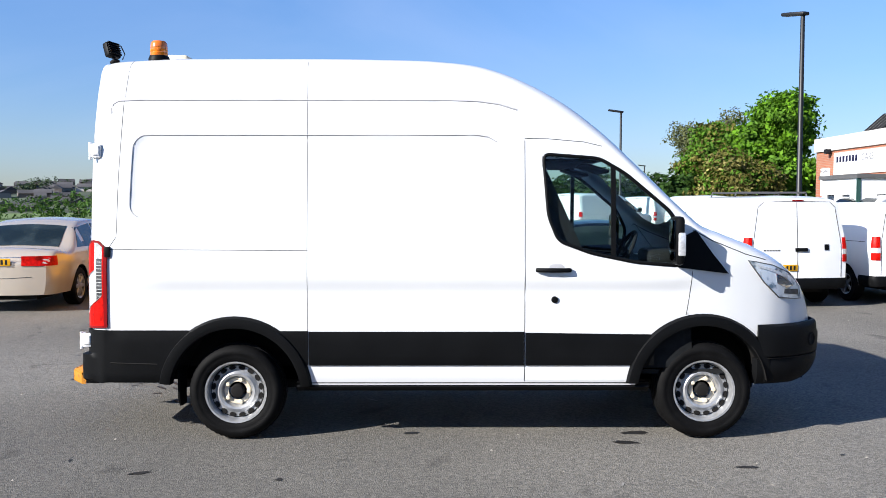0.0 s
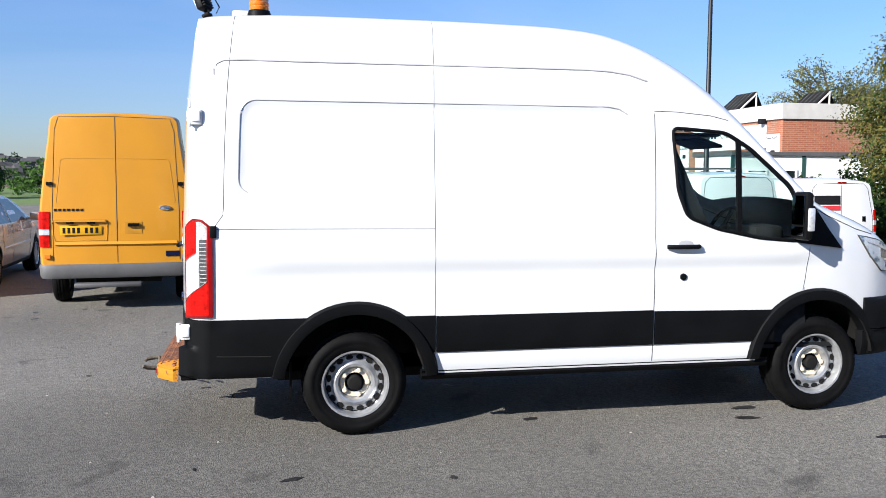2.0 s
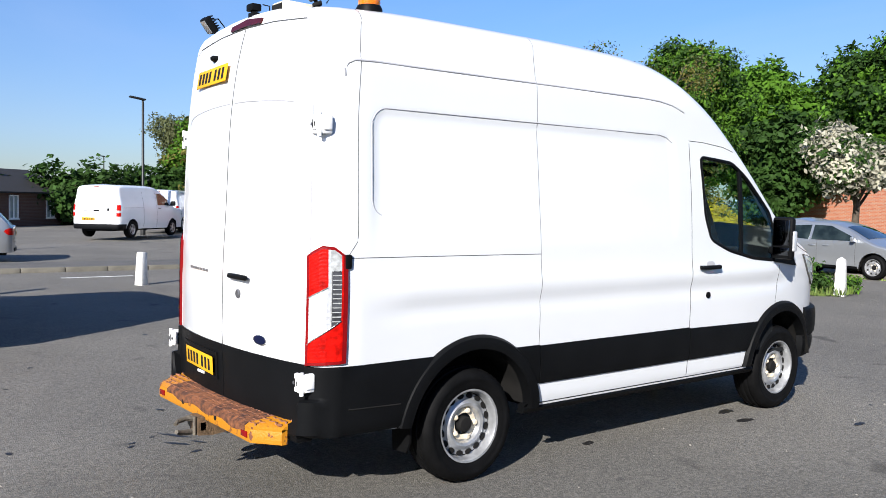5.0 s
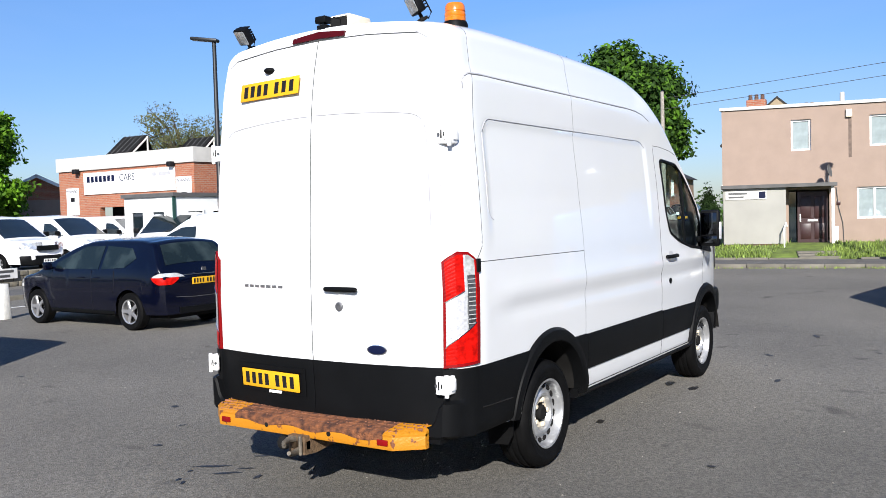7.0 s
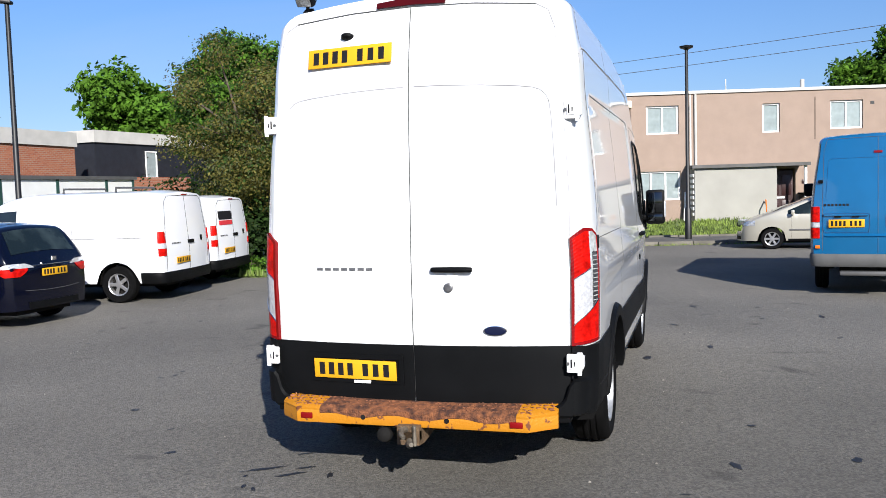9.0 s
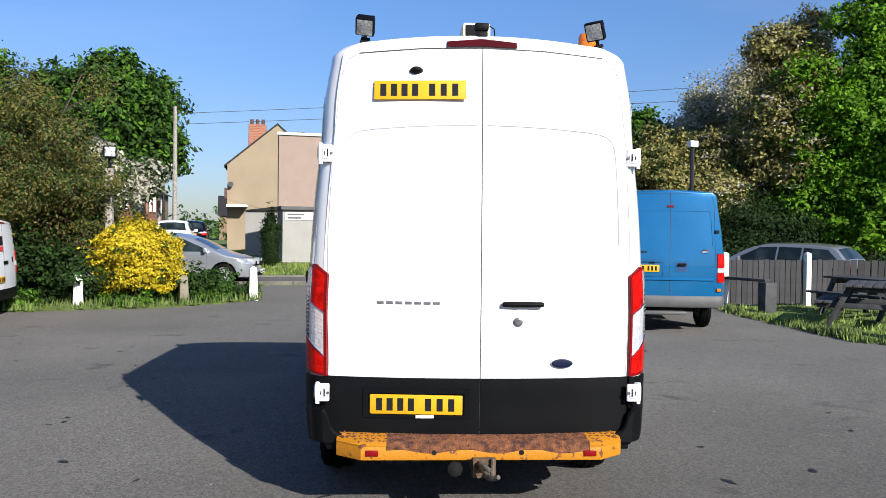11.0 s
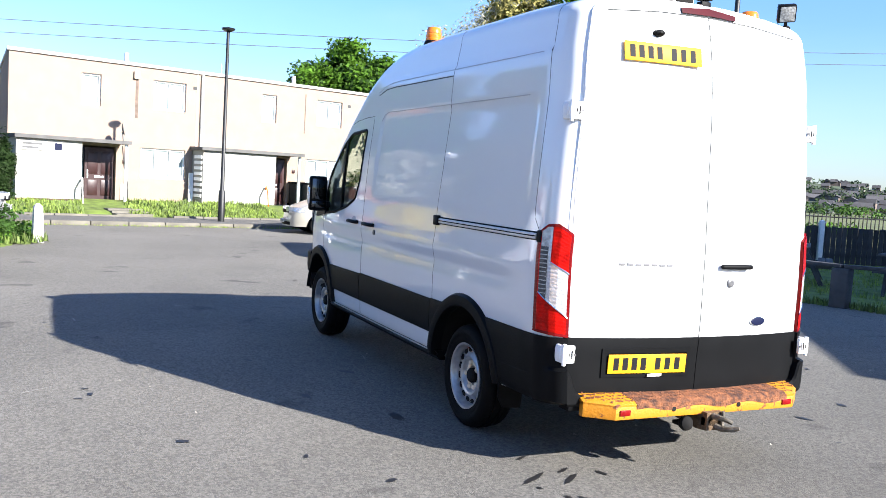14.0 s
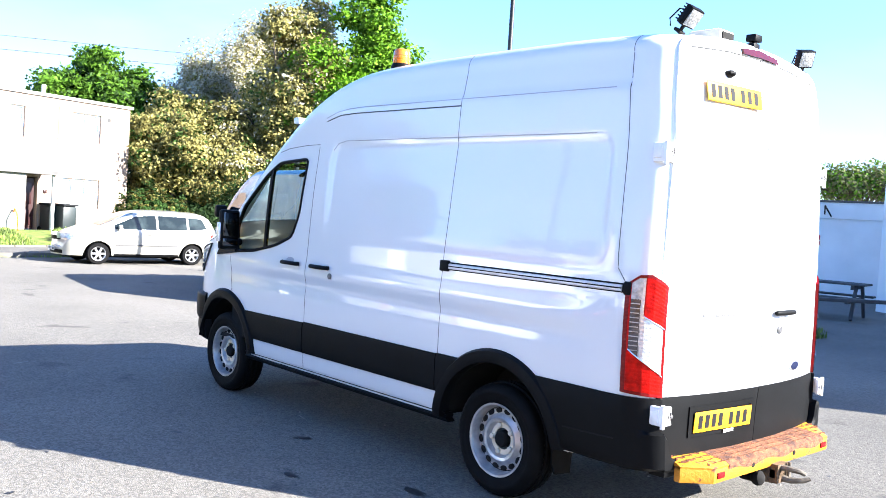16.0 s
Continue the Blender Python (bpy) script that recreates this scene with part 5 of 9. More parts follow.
    def bumper(v, z0, z1, material, front=False, off=0.03, reach=0.25):
        sh = v.sh
        sgn = 1 if front else -1
        xe = v.x1 if front else v.x0
        zs = [z0, z0 + 0.03, (z0 + z1) / 2, z1 - 0.03, z1]
        offs = [off * 0.4, off, off, off, off * 0.4]
        P, Q = [], []
        for x in span(xe - sgn * reach, xe, 0.06):
            P.append([sh.at(x, z, -1, o) for z, o in zip(zs, offs)])
            Q.append([sh.at(x, z, -1, -0.02) for z in zs])
        w = sh.y_at(xe, (z0 + z1) / 2)
        for y in span(-w * 0.97, w * 0.97, 0.12):
            P.append([Vector((v.rx(y, z, o, front), y, z)) for z, o in zip(zs, offs)])
            Q.append([Vector((v.rx(y, z, -0.02, front), y, z)) for z in zs])
        for x in span(xe, xe - sgn * reach, 0.06):
            P.append([sh.at(x, z, 1, o) for z, o in zip(zs, offs)])
            Q.append([sh.at(x, z, 1, -0.02) for z in zs])
        return part("bumper", sheet(P, Q), material, v.ob)

    def corner_lamp(v, z0, z1, depth, inner, material, front=False, label="", name="tail_light", off=0.012, taper=(1.0, 1.0)):
        """A lamp wrapped round an end corner: depth along the side, inner along the face; taper scales both at its foot and its head."""
        sgn = 1 if front else -1
        xe = v.x1 if front else v.x0
        zs = [z0 + (z1 - z0) * k / 6 for k in range(7)]
        fit = [taper[0] + (taper[1] - taper[0]) * math.sin(math.pi / 2 * k / 6) if taper[0] < taper[1] else taper[0] + (taper[1] - taper[0]) * (k / 6) ** 1.5 for k in range(7)]
        for sg in (-1, 1):
            P, Q = [], []
            for k in range(7):
                xs = [xe - sgn * depth * f * (1 - k / 6) for f in fit]
                P.append([v.sh.at(x, z, sg, off) for x, z in zip(xs, zs)])
                Q.append([v.sh.at(x, z, sg, -0.02) for x, z in zip(xs, zs)])
            if inner:
                w = v.sh.y_at(xe, (z0 + z1) / 2) * 0.985
                for k in range(7):
                    ys = [w - (inner - 0.015) * f * k / 6 for f in fit]
                    P.append([Vector((v.rx(y, z, off, front), sg * y, z)) for y, z in zip(ys, zs)])
                    Q.append([Vector((v.rx(y, z, -0.02, front), sg * y, z)) for y, z in zip(ys, zs)])
            part(name, sheet(P, Q), material, v.ob, label)


def old_transit(name, label, m, paint_mat, high, group):
    """A square-backed large van of the older shape."""
    H = 2.55 if high else 2.30
    sh = Shell(top=[(-1.0, H - 0.03), (-0.5, H), (1.6, H), (2.1, H - 0.12), (2.6, 1.95 if high else 1.85), (3.0, 1.45), (3.25, 1.28), (3.6, 1.12), (3.8, 0.95), (3.88, 0.7)],
               plan=[(-1.0, 0.94), (-0.96, 0.965), (-0.85, 0.985), (2.5, 0.985), (3.2, 0.95), (3.6, 0.88), (3.8, 0.75), (3.88, 0.55)],
               side=[(0.4, 0.97), (0.8, 1.0), (1.1, 1.0), (1.6, 0.955), (H - 0.2, 0.845 if high else 0.87)], rz=[(-1, 0.12), (3, 0.12), (3.88, 0.1)], ry=[(-1, 0.14), (3, 0.14), (3.88, 0.14)],
               crown=0.03, base=[(-1.0, 0.42), (3.88, 0.40)], arches=[(0, 0.34, 0.41), (2.93, 0.34, 0.41)], lean=lambda x, z: max(0, z - 1.1) * 0.06 * min(1, max(0, (-0.5 - x) / 0.4)))
    v = Vehicle(name, label, "van", m, sh, -1.0, 3.88, paint_mat, dict(x=(0, 2.93), y=0.83, r=0.34, rim=0.2, steel=STEEL), (0.04, 0.05), group)
    v.bumper(0.42, 0.60, GREYPL, reach=0.35)
    v.bumper(0.42, 0.66, GREYPL, front=True)
    v.corner_lamp(0.82, 0.97, 0.05, 0.10, LREDD)
    v.corner_lamp(0.975, 1.045, 0.05, 0.10, LCLEAR, name="reversing_light")
    v.corner_lamp(1.05, 1.27, 0.05, 0.10, LREDD)
    w = sh.y_at(-1.0, 1.3) - 0.13
    t = sh.y_at(-1.0, H - 0.16)
    v.end_line([(0, z) for z in span(0.62, H - 0.08, 0.15)], 0.0045)
    for s in (-1, 1):
        v.end_line([(s * w, 0.64), (s * w, 1.3), (s * (t - 0.04), H - 0.25), (s * (t - 0.09), H - 0.09), (0, H - 0.075)], 0.0035)
        # darker paint lines stand in for the shading round the door pressings
        v.end_line([(s * 0.02, 1.94), (s * (t - 0.16), 1.938), (s * (t - 0.125), 1.928), (s * (t - 0.105), 1.90), (s * (t - 0.10), 1.86), (s * (w - 0.05), 1.40), (s * (w - 0.052), 1.385), (s * (w - 0.065), 1.375)], 0.003, material=PRESSED if high else PRESSEDB)
        v.end_line([(s * 0.02, 0.86), (s * (w - 0.02), 0.86)], 0.003, material=PRESSED if high else PRESSEDB)
        for z in (1.62, 0.70):
            yy = sh.y_at(-1.0, z) - 0.07
            v.end("door_hinge", [s * (yy - 0.03), s * (yy + 0.04)], [z - 0.022, z + 0.022], BLACKPL if z > 1 else AMBER, 0.026, 0.04)
    # shading round the plate recess, drawn in the darker paint
    v.end_line([(0.13, 0.90), (0.12, 1.0), (0.12, 1.15), (0.14, 1.165), (0.78, 1.165), (0.80, 1.15), (0.80, 0.98), (0.77, 0.90), (0.13, 0.90)], 0.006, material=PRESSED if high else PRESSEDB)
    v.end("plate_lip", span(0.14, 0.78, 0.08), [1.138, 1.16], paint_mat, 0.03, 0.03)
    for y in (0.32, 0.58):
        v.end("plate_lamp", [y - 0.05, y, y + 0.05], [1.112, 1.136], BLACKPL, 0.02, 0.02)
    ys = span(-w + 0.03, w - 0.03, 0.12)
    part("door_crease", sheet([[Vector((v.rx(y, z, o), y, z)) for z, o in ((0.835, 0.002), (0.85, 0.022), (0.885, 0.002))] for y in ys], [[Vector((v.rx(y, z, -0.01), y, z)) for z in (0.835, 0.85, 0.885)] for y in ys]), paint_mat, v.ob)
    v.plate(0.45, 1.03)
    hd = v.end("door_handle", [-0.14, -0.2, -0.28], [1.075, 1.095, 1.115], BLACKPL, 0.03, 0.03)
    # darker paint patch stands in for the shade in the handle recess
    v.end("handle_recess", [-0.10, -0.2, -0.32], [0.98, 1.05, 1.135], PRESSED if high else PRESSEDB, 0.003, 0.01, parent=hd)
    part("badge", lathe(bmesh.new(), [(0.075, 0), (0.075, 0.012), (0.066, 0.016), (0.05, 0.014)], 24, pose(v.rx(-0.62, 1.31), -0.62, 1.31, 0, -90, 0) @ Matrix.Diagonal((0.42, 1, 1, 1))), CHROME, v.ob, "chrome oval badge")
    for k in range(7):
        v.end("lettering_bar", [0.78 - k * 0.055, 0.745 - k * 0.055], [1.275, 1.305], INK, 0.006, 0.008)
    v.end("high_brake_light", [-0.06 if not high else 0.06, 0.06 if not high else 0.18], [2.0, 2.03], LDARKRED, 0.012, 0.02) if not high else None
    if high:
        v.end("dealer_sticker", [-0.62, -0.72, -0.80], [0.68, 0.72, 0.75], BLUEINK, 0.006, 0.008)
    v.sides("door_glass", [(2.02, 1.85), (2.35, 1.83), (2.75, 1.5), (2.8, 1.25), (2.0, 1.27)], DGLASS)
    v.slope("windscreen", 2.2, 3.05, 0.72, 0.84)
    v.mirror(2.75, 1.35, BLACKPL, 0.17)
    v.line([(1.95, 0.5), (1.95, 1.9)]), v.line([(2.85, 0.5), (2.85, 1.3)]), v.line([(0.75, 0.6), (0.75, H - 0.3)])
    v.band("side_moulding", [(x, 0.62, 0.74) for x in span(0.45, 2.5, 0.15)], GREYPL)
    v.corner_lamp(0.78, 1.0, 0.3, 0.2, HEADL, front=True, name="headlight")
    part("tow_step", boxed(-1.1, -0.95, -0.3, 0.55, 0.30, 0.36, 0.02), GREYPL, v.ob)
    return v


def small_van(name, label, m, paint_mat, L, H, wb, W, nose, group, roof_dark=False):
    """A modern medium or small panel van."""
    ro, fo = 0.85, L - wb - 0.85
    xf = wb + fo
    sh = Shell(top=[(-ro, H - 0.04), (-0.4, H), (wb * 0.45, H), (wb * 0.68, H - 0.1), (wb * 0.82, H * 0.83), (wb * 1.0, H * 0.66), (wb * 1.08, nose), (xf - 0.25, nose - 0.15), (xf - 0.06, nose - 0.38), (xf, 0.58)],
               plan=[(-ro, W * 0.93), (-ro + 0.05, W * 0.97), (-ro + 0.18, W), (wb * 0.9, W), (wb * 1.1, W * 0.96), (xf - 0.2, W * 0.8), (xf, W * 0.55)],
               side=[(0.3, 0.96), (0.6, 1.0), (1.0, 1.0), (H - 0.3, 0.89), (H - 0.15, 0.87)], rz=[(-ro, 0.16), (wb, 0.14), (xf, 0.1)], ry=[(-ro, 0.2), (xf, 0.16)],
               crown=0.03, base=[(-ro, 0.34), (xf, 0.32)], arches=[(0, 0.32, 0.385), (wb, 0.32, 0.385)], lean=lambda x, z: max(0, z - 0.9) * 0.08 * min(1, max(0, (-0.4 - x) / 0.4)))
    v = Vehicle(name, label, "van", m, sh, -ro, xf, paint_mat, dict(x=(0, wb), y=W - 0.12, r=0.32, rim=0.195), (0.05, 0.08), group)
    v.bumper(0.33, 0.52, BLACKPL, reach=0.4)
    v.bumper(0.30, 0.60, BLACKPL, front=True, reach=0.3)
    v.corner_lamp(0.80, 1.22, 0.07, 0.07, LREDD)
    v.corner_lamp(0.93, 1.02, 0.075, 0.075, LCLEAR, name="reversing_light", off=0.016)
    v.corner_lamp(nose - 0.36, nose - 0.14, 0.32, 0.14, HEADL, front=True, name="headlight")
    v.end_line([(0.02, z) for z in span(0.5, H - 0.12, 0.15)], 0.005)
    w = sh.y_at(-ro, 1.0) - 0.09
    for s in (-1, 1):
        v.end_line([(s * w, 0.54), (s * w, 1.1), (s * (w - 0.1), H - 0.2), (s * (w - 0.2), H - 0.11), (0, H - 0.1)], 0.005)
    v.plate(0.28, 0.70)
    v.end("door_handle", [0.06, -0.05, -0.16], [0.98, 1.01, 1.04], BLACKPL, 0.02, 0.03)
    v.end("badge", [-0.48, -0.52, -0.56], [1.0, 1.05, 1.10], BLACKPL, 0.008, 0.01)
    v.end("high_brake_light", [-0.1, 0.0, 0.1], [H - 0.10, H - 0.075], LDARKRED, 0.012, 0.02)
    for k in range(6):
        v.end("lettering_bar", [0.62 - k * 0.05, 0.59 - k * 0.05], [0.99, 1.015], SEAM, 0.006, 0.008)
    v.sides("door_glass", [(wb * 0.60, H - 0.30), (wb * 0.72, H - 0.32), (wb * 0.97, nose + 0.14), (wb * 0.97, nose + 0.02), (wb * 0.60, nose + 0.04)], DGLASS)
    v.slope("windscreen", wb * 0.70, wb * 1.05, W * 0.72, W * 0.84)
    v.mirror(wb * 0.93, nose + 0.02, BLACKPL, 0.13)
    v.line([(wb * 0.58, 0.36), (wb * 0.58, H - 0.25)]), v.line([(wb * 0.26, 0.4), (wb * 0.26, H - 0.25)]), v.line([(-0.6, 1.12), (wb * 0.26, 1.12)], 0.005)
    v.handle(wb * 0.64, nose - 0.08)
    v.end("grille", span(-0.42, 0.42, 0.14), [nose - 0.42, nose - 0.33, nose - 0.25], BLACKPL, 0.02, 0.03, front=True)
    v.plate(0, 0.42, front=True, off=0.04)
    rack = bmesh.new()
    for x in (0.1, 1.1):
        tube(rack, [(x, -W * 0.72, H - 0.02), (x, -W * 0.7, H + 0.06), (x, W * 0.7, H + 0.06), (x, W * 0.72, H - 0.02)], 0.02, 6)
    part("roof_rack", rack, GREYPL, v.ob) if roof_dark else None
    return v


def hatch(name, label, m, paint_mat, wb, ro, fo, H, belt, W, kind, group, spokes=5, steel=None):
    """A hatchback, estate, saloon or people carrier."""
    xf = wb + fo
    if kind == "saloon":
        top = [(-ro, belt - 0.12), (-ro + 0.1, belt + 0.0), (-0.35, belt + 0.04), (0.3, H - 0.1), (0.8, H), (1.5, H - 0.01), (2.0, H - 0.14), (2.55, belt + 0.06), (2.8, belt + 0.0), (xf - 0.35, belt - 0.12), (xf - 0.06, belt - 0.3), (xf, 0.5)]
        rear_glass, screen = (-0.28, 0.28), (1.9, 2.55)
        glasses = [[(0.25, H - 0.16), (0.95, H - 0.1), (0.95, belt + 0.02), (-0.1, belt + 0.03)], [(1.02, H - 0.1), (1.6, H - 0.12), (2.15, belt + 0.1), (2.15, belt + 0.02), (1.02, belt + 0.02)]]
    elif kind == "estate":
        top = [(-ro, belt + 0.02), (-ro + 0.12, belt + 0.16), (-ro + 0.4, H - 0.1), (-0.2, H - 0.03), (0.9, H), (1.5, H - 0.03), (1.95, H - 0.16), (2.55, belt + 0.06), (2.75, belt), (xf - 0.3, belt - 0.12), (xf - 0.05, belt - 0.3), (xf, 0.5)]
        rear_glass, screen = (-ro + 0.1, -ro + 0.36), (1.9, 2.52)
        glasses = [[(-0.62, belt + 0.12), (-0.35, H - 0.17), (0.3, H - 0.13), (0.3, belt + 0.03), (-0.3, belt + 0.05)], [(0.36, H - 0.13), (1.0, H - 0.12), (1.0, belt + 0.02), (0.36, belt + 0.03)], [(1.06, H - 0.12), (1.55, H - 0.14), (2.2, belt + 0.08), (2.2, belt + 0.02), (1.06, belt + 0.02)]]
    elif kind == "mpv":
        top = [(-ro, belt + 0.08), (-ro + 0.1, belt + 0.3), (-ro + 0.28, H - 0.1), (0.1, H - 0.01), (0.9, H), (1.5, H - 0.05), (1.95, H - 0.22), (2.6, belt + 0.1), (2.9, belt - 0.02), (xf - 0.25, belt - 0.14), (xf - 0.05, belt - 0.35), (xf, 0.5)]
        rear_glass, screen = (-ro + 0.05, -ro + 0.24), (1.6, 2.55)
        glasses = [[(-0.45, belt + 0.1), (-0.3, H - 0.2), (0.1, H - 0.17), (0.1, belt + 0.04)], [(0.16, H - 0.17), (0.98, H - 0.15), (0.98, belt + 0.02), (0.16, belt + 0.04)], [(1.04, H - 0.15), (1.6, H - 0.2), (2.2, belt + 0.12), (2.2, belt + 0.02), (1.04, belt + 0.02)]]
    else:
        top = [(-ro, belt - 0.08), (-ro + 0.05, belt + 0.04), (-ro + 0.12, belt + 0.14), (-ro + 0.29, H - 0.12), (-ro + 0.36, H - 0.055), (-ro + 0.5, H - 0.035), (-0.1, H - 0.012), (0.7, H), (1.3, H - 0.03), (1.75, H - 0.16), (2.35, belt + 0.1), (2.6, belt + 0.0), (xf - 0.28, belt - 0.14), (xf - 0.05, belt - 0.32), (xf, 0.48)]
        rear_glass, screen = (-ro + 0.10, -ro + 0.31), (1.68, 2.35)
        glasses = [[(-0.12, belt + 0.2), (0.06, H - 0.17), (0.72, H - 0.13), (0.72, belt + 0.02), (0.12, belt + 0.05)], [(0.80, H - 0.13), (1.3, H - 0.14), (2.0, belt + 0.12), (2.0, belt + 0.02), (0.80, belt + 0.02)]]
    k = wb / 2.6
    if kind != "saloon":
        top = [(x * k if 0 < x < xf - 0.4 else x, z) for x, z in top]
        glasses = [[(x * k, z) for x, z in g] for g in glasses]
        screen = (screen[0] * k, screen[1] * k)
    top = sorted(top)
    sh = Shell(top=top, plan=[(-ro, W * 0.84), (-ro + 0.08, W * 0.92), (-ro + 0.35, W * 0.985), (0.3, W), (wb * 0.8, W), (wb + 0.1, W * 0.97), (xf - 0.25, W * 0.86), (xf - 0.06, W * 0.7), (xf, W * 0.58)],
               side=[(0.2, 0.93), (0.45, 0.99), (0.7, 1.0), (belt, 0.975), (belt + 0.12, 0.92), (H - 0.1, 0.76)], rz=[(-ro, 0.1), (xf, 0.09)], ry=[(-ro, 0.13), (xf, 0.13)],
               crown=0.035, base=[(-ro, 0.27), (xf, 0.24)], arches=[(0, 0.31, 0.365), (wb, 0.31, 0.365)])
    v = Vehicle(name, label, "car", m, sh, -ro, xf, paint_mat, dict(x=(0, wb), y=W - 0.11, r=0.31, rim=0.205, spokes=spokes, **({"steel": steel} if steel else {})), (0.07, 0.1), group)
    for g in glasses:
        v.sides("side_window", g, CARGLASS)
    v.slope("rear_window", *rear_glass, W * 0.72, W * 0.64, CARGLASS)
    v.slope("windscreen", *screen, W * 0.62, W * 0.74)
    zt = belt - 0.02
    if kind == "saloon":
        v.corner_lamp(zt - 0.19, zt - 0.04, 0.17, 0.22, LREDD)
    else:
        top_lens = LCLEAR if kind == "hatch" else LREDD
        v.corner_lamp(zt - 0.205, zt - 0.09, 0.19, 0.25, LREDD, taper=(0.4, 1.0))
        v.corner_lamp(zt - 0.088, zt - 0.02, 0.18, 0.23, top_lens, name="reversing_light", taper=(1.0, 0.3))
        v.end("badge", [-0.045, 0, 0.045], [zt - 0.01, zt + 0.02, zt + 0.045], CHROME, 0.012, 0.01)
        v.end("diffuser", span(-0.5, 0.5, 0.1), [0.29, 0.33, 0.38], BLACKPL, 0.02, 0.02)
    v.corner_lamp(belt - 0.32, belt - 0.17, 0.38, 0.15, HEADL, front=True, name="headlight")
    v.plate(0, zt - 0.17 if kind != "saloon" else 0.78)
    v.plate(0, 0.40, front=True, off=0.03)
    v.end_line([(-0.45, zt - 0.06), (0.45, zt - 0.06)], 0.008, material=CHROME)
    v.end_line([(-0.55, 0.55), (-0.2, 0.53), (0.2, 0.53), (0.55, 0.55)], 0.005)
    v.end("grille", span(-0.35, 0.35, 0.12), [belt - 0.36, belt - 0.3, belt - 0.25], BLACKPL, 0.012, 0.02, front=True)
    v.end("lower_grille", span(-0.5, 0.5, 0.12), [0.28, 0.34, 0.38], BLACKPL, 0.012, 0.02, front=True)
    v.mirror(wb * 0.80, belt + 0.0, paint_mat, 0.1)
    gap = INK if paint_mat is P_NAVY else SEAM
    for x in (0.98 * k, 2.1 * k):
        v.line([(x, 0.33), (x, belt)], 0.004, material=gap)
    v.line([(0.38 * k, belt), (0.36 * k, 0.75), (0.42 * k, 0.6)], 0.004, material=gap)
    v.handle(1.15 * k - 0.3, belt - 0.12, paint_mat), v.handle(1.25 * k, belt - 0.12, paint_mat)
    v.band("sill_trim", [(x, 0.25, 0.31) for x in span(0.42, wb - 0.42, 0.2)], BLACKPL, 0.008)
    if kind in ("mpv", "saloon"):
        v.band("rubbing_strip", [(x, 0.55, 0.60) for x in span(0.45, wb - 0.45, 0.2)], GREYPL if kind == "mpv" else paint_mat, 0.014)
    return v


def at(x, y, heading, s=1.0, z=0.0):
    return pose(x, y, z, 0, 0, heading) @ Matrix.Scale(s, 4)


old_transit("panel_van", "faded yellow high-roof panel van with grey bumper", at(-2.55, 6.05, 95) @ Matrix.Diagonal((1, 0.94, 0.985, 1)), P_YELLOW, True, "parked vans")
old_transit("panel_van", "dented blue panel van with grey bumper, parked by the grass", at(8.62, -4.0, -8) @ Matrix.Diagonal((1.06, 0.88, 1, 1)), P_BLUE, False, "parked vans")
hatch("saloon_car", "pale gold saloon car parked beside the yellow van", at(-5.45, 7.35, 93), P_GOLD, 2.83, 1.1, 0.85, 1.43, 0.93, 0.9, "saloon", "parked cars", 8)
hatch("hatchback_car", "dark navy five-door hatchback", at(4.13, 7.70, 90, 0.92), P_NAVY, 2.6, 0.75, 0.87, 1.515, 0.98, 0.88, "hatch", "parked cars")
v = small_van("panel_van", "white medium panel van with rear badge", at(7.05, 7.6, 97, 0.93), P_WHITE, 5.1, 1.94, 3.2, 0.96, 1.15, "parked vans", True)
v = small_van("panel_van", "small white van with dark sticker on rear door", at(9.25, 8.02, 97, 0.93), P_WHITE, 4.4, 1.83, 2.75, 0.9, 1.1, "parked vans")
v.end("door_sticker", span(0.05, 0.62, 0.08), [1.33, 1.42, 1.50], INK, 0.008, 0.01, label="dark sticker")
v.end("door_sticker", span(0.05, 0.62, 0.08), [1.22, 1.26, 1.31], REDINK, 0.008, 0.01, label="red sticker strip")
hatch("hatchback_car", "silver hatchback parked behind the yellow bush", at(18.3, 7.35, -93, 0.95), P_SILVER, 2.46, 0.62, 0.8, 1.46, 0.93, 0.83, "hatch", "parked cars", 5, STEEL)
hatch("people_carrier", "pale silver people carrier parked at the kerb", at(17.5, -5.46, 88, 0.86) @ Matrix.Diagonal((1, 1, 0.95, 1)), P_CREAM, 2.685, 0.75, 0.83, 1.62, 1.02, 0.9, "mpv", "parked cars", 6)
hatch("estate_car", "silver estate car across the road", at(0.72, 18.95, 167, 0.92), P_GREY, 2.65, 1.0, 0.9, 1.48, 0.95, 0.91, "estate", "parked cars", 10)
hatch("estate_car", "silver estate car parked behind the dark fence", at(15.35, -10.3, 42, 0.87, -0.05), P_GREY, 2.7, 0.95, 0.9, 1.6, 1.05, 0.91, "estate", "parked cars")
hatch("hatchback_car", "white hatchback far up the street", at(33.0, 10.3, 10, 0.95, 0.35), P_WHITE, 2.5, 0.65, 0.8, 1.5, 0.95, 0.85, "hatch", "parked cars")
hatch("hatchback_car", "dark blue hatchback parked under the trees", at(40.5, 11.2, 10, 0.95, 0.35), P_NAVY, 2.5, 0.65, 0.8, 1.5, 0.95, 0.85, "hatch", "parked cars")
for x, y, h, s in ((11.4, 27.2, -84, 0.97), (14.3, 28.0, -84, 0.97), (17.2, 28.4, -84, 0.94)):
    small_van("panel_van", "white medium panel van on the dealer's forecourt", at(x, y, h, s, 0.05), P_WHITE, 5.0, 1.97, 2.93, 0.98, 1.18, "forecourt vans")
small_van("panel_van", "white panel van on the dealer's forecourt with front open to street", at(16.2, 21.2, -150, 0.95, 0.15), P_WHITE, 4.8, 1.9, 2.9, 0.95, 1.15, "forecourt vans")
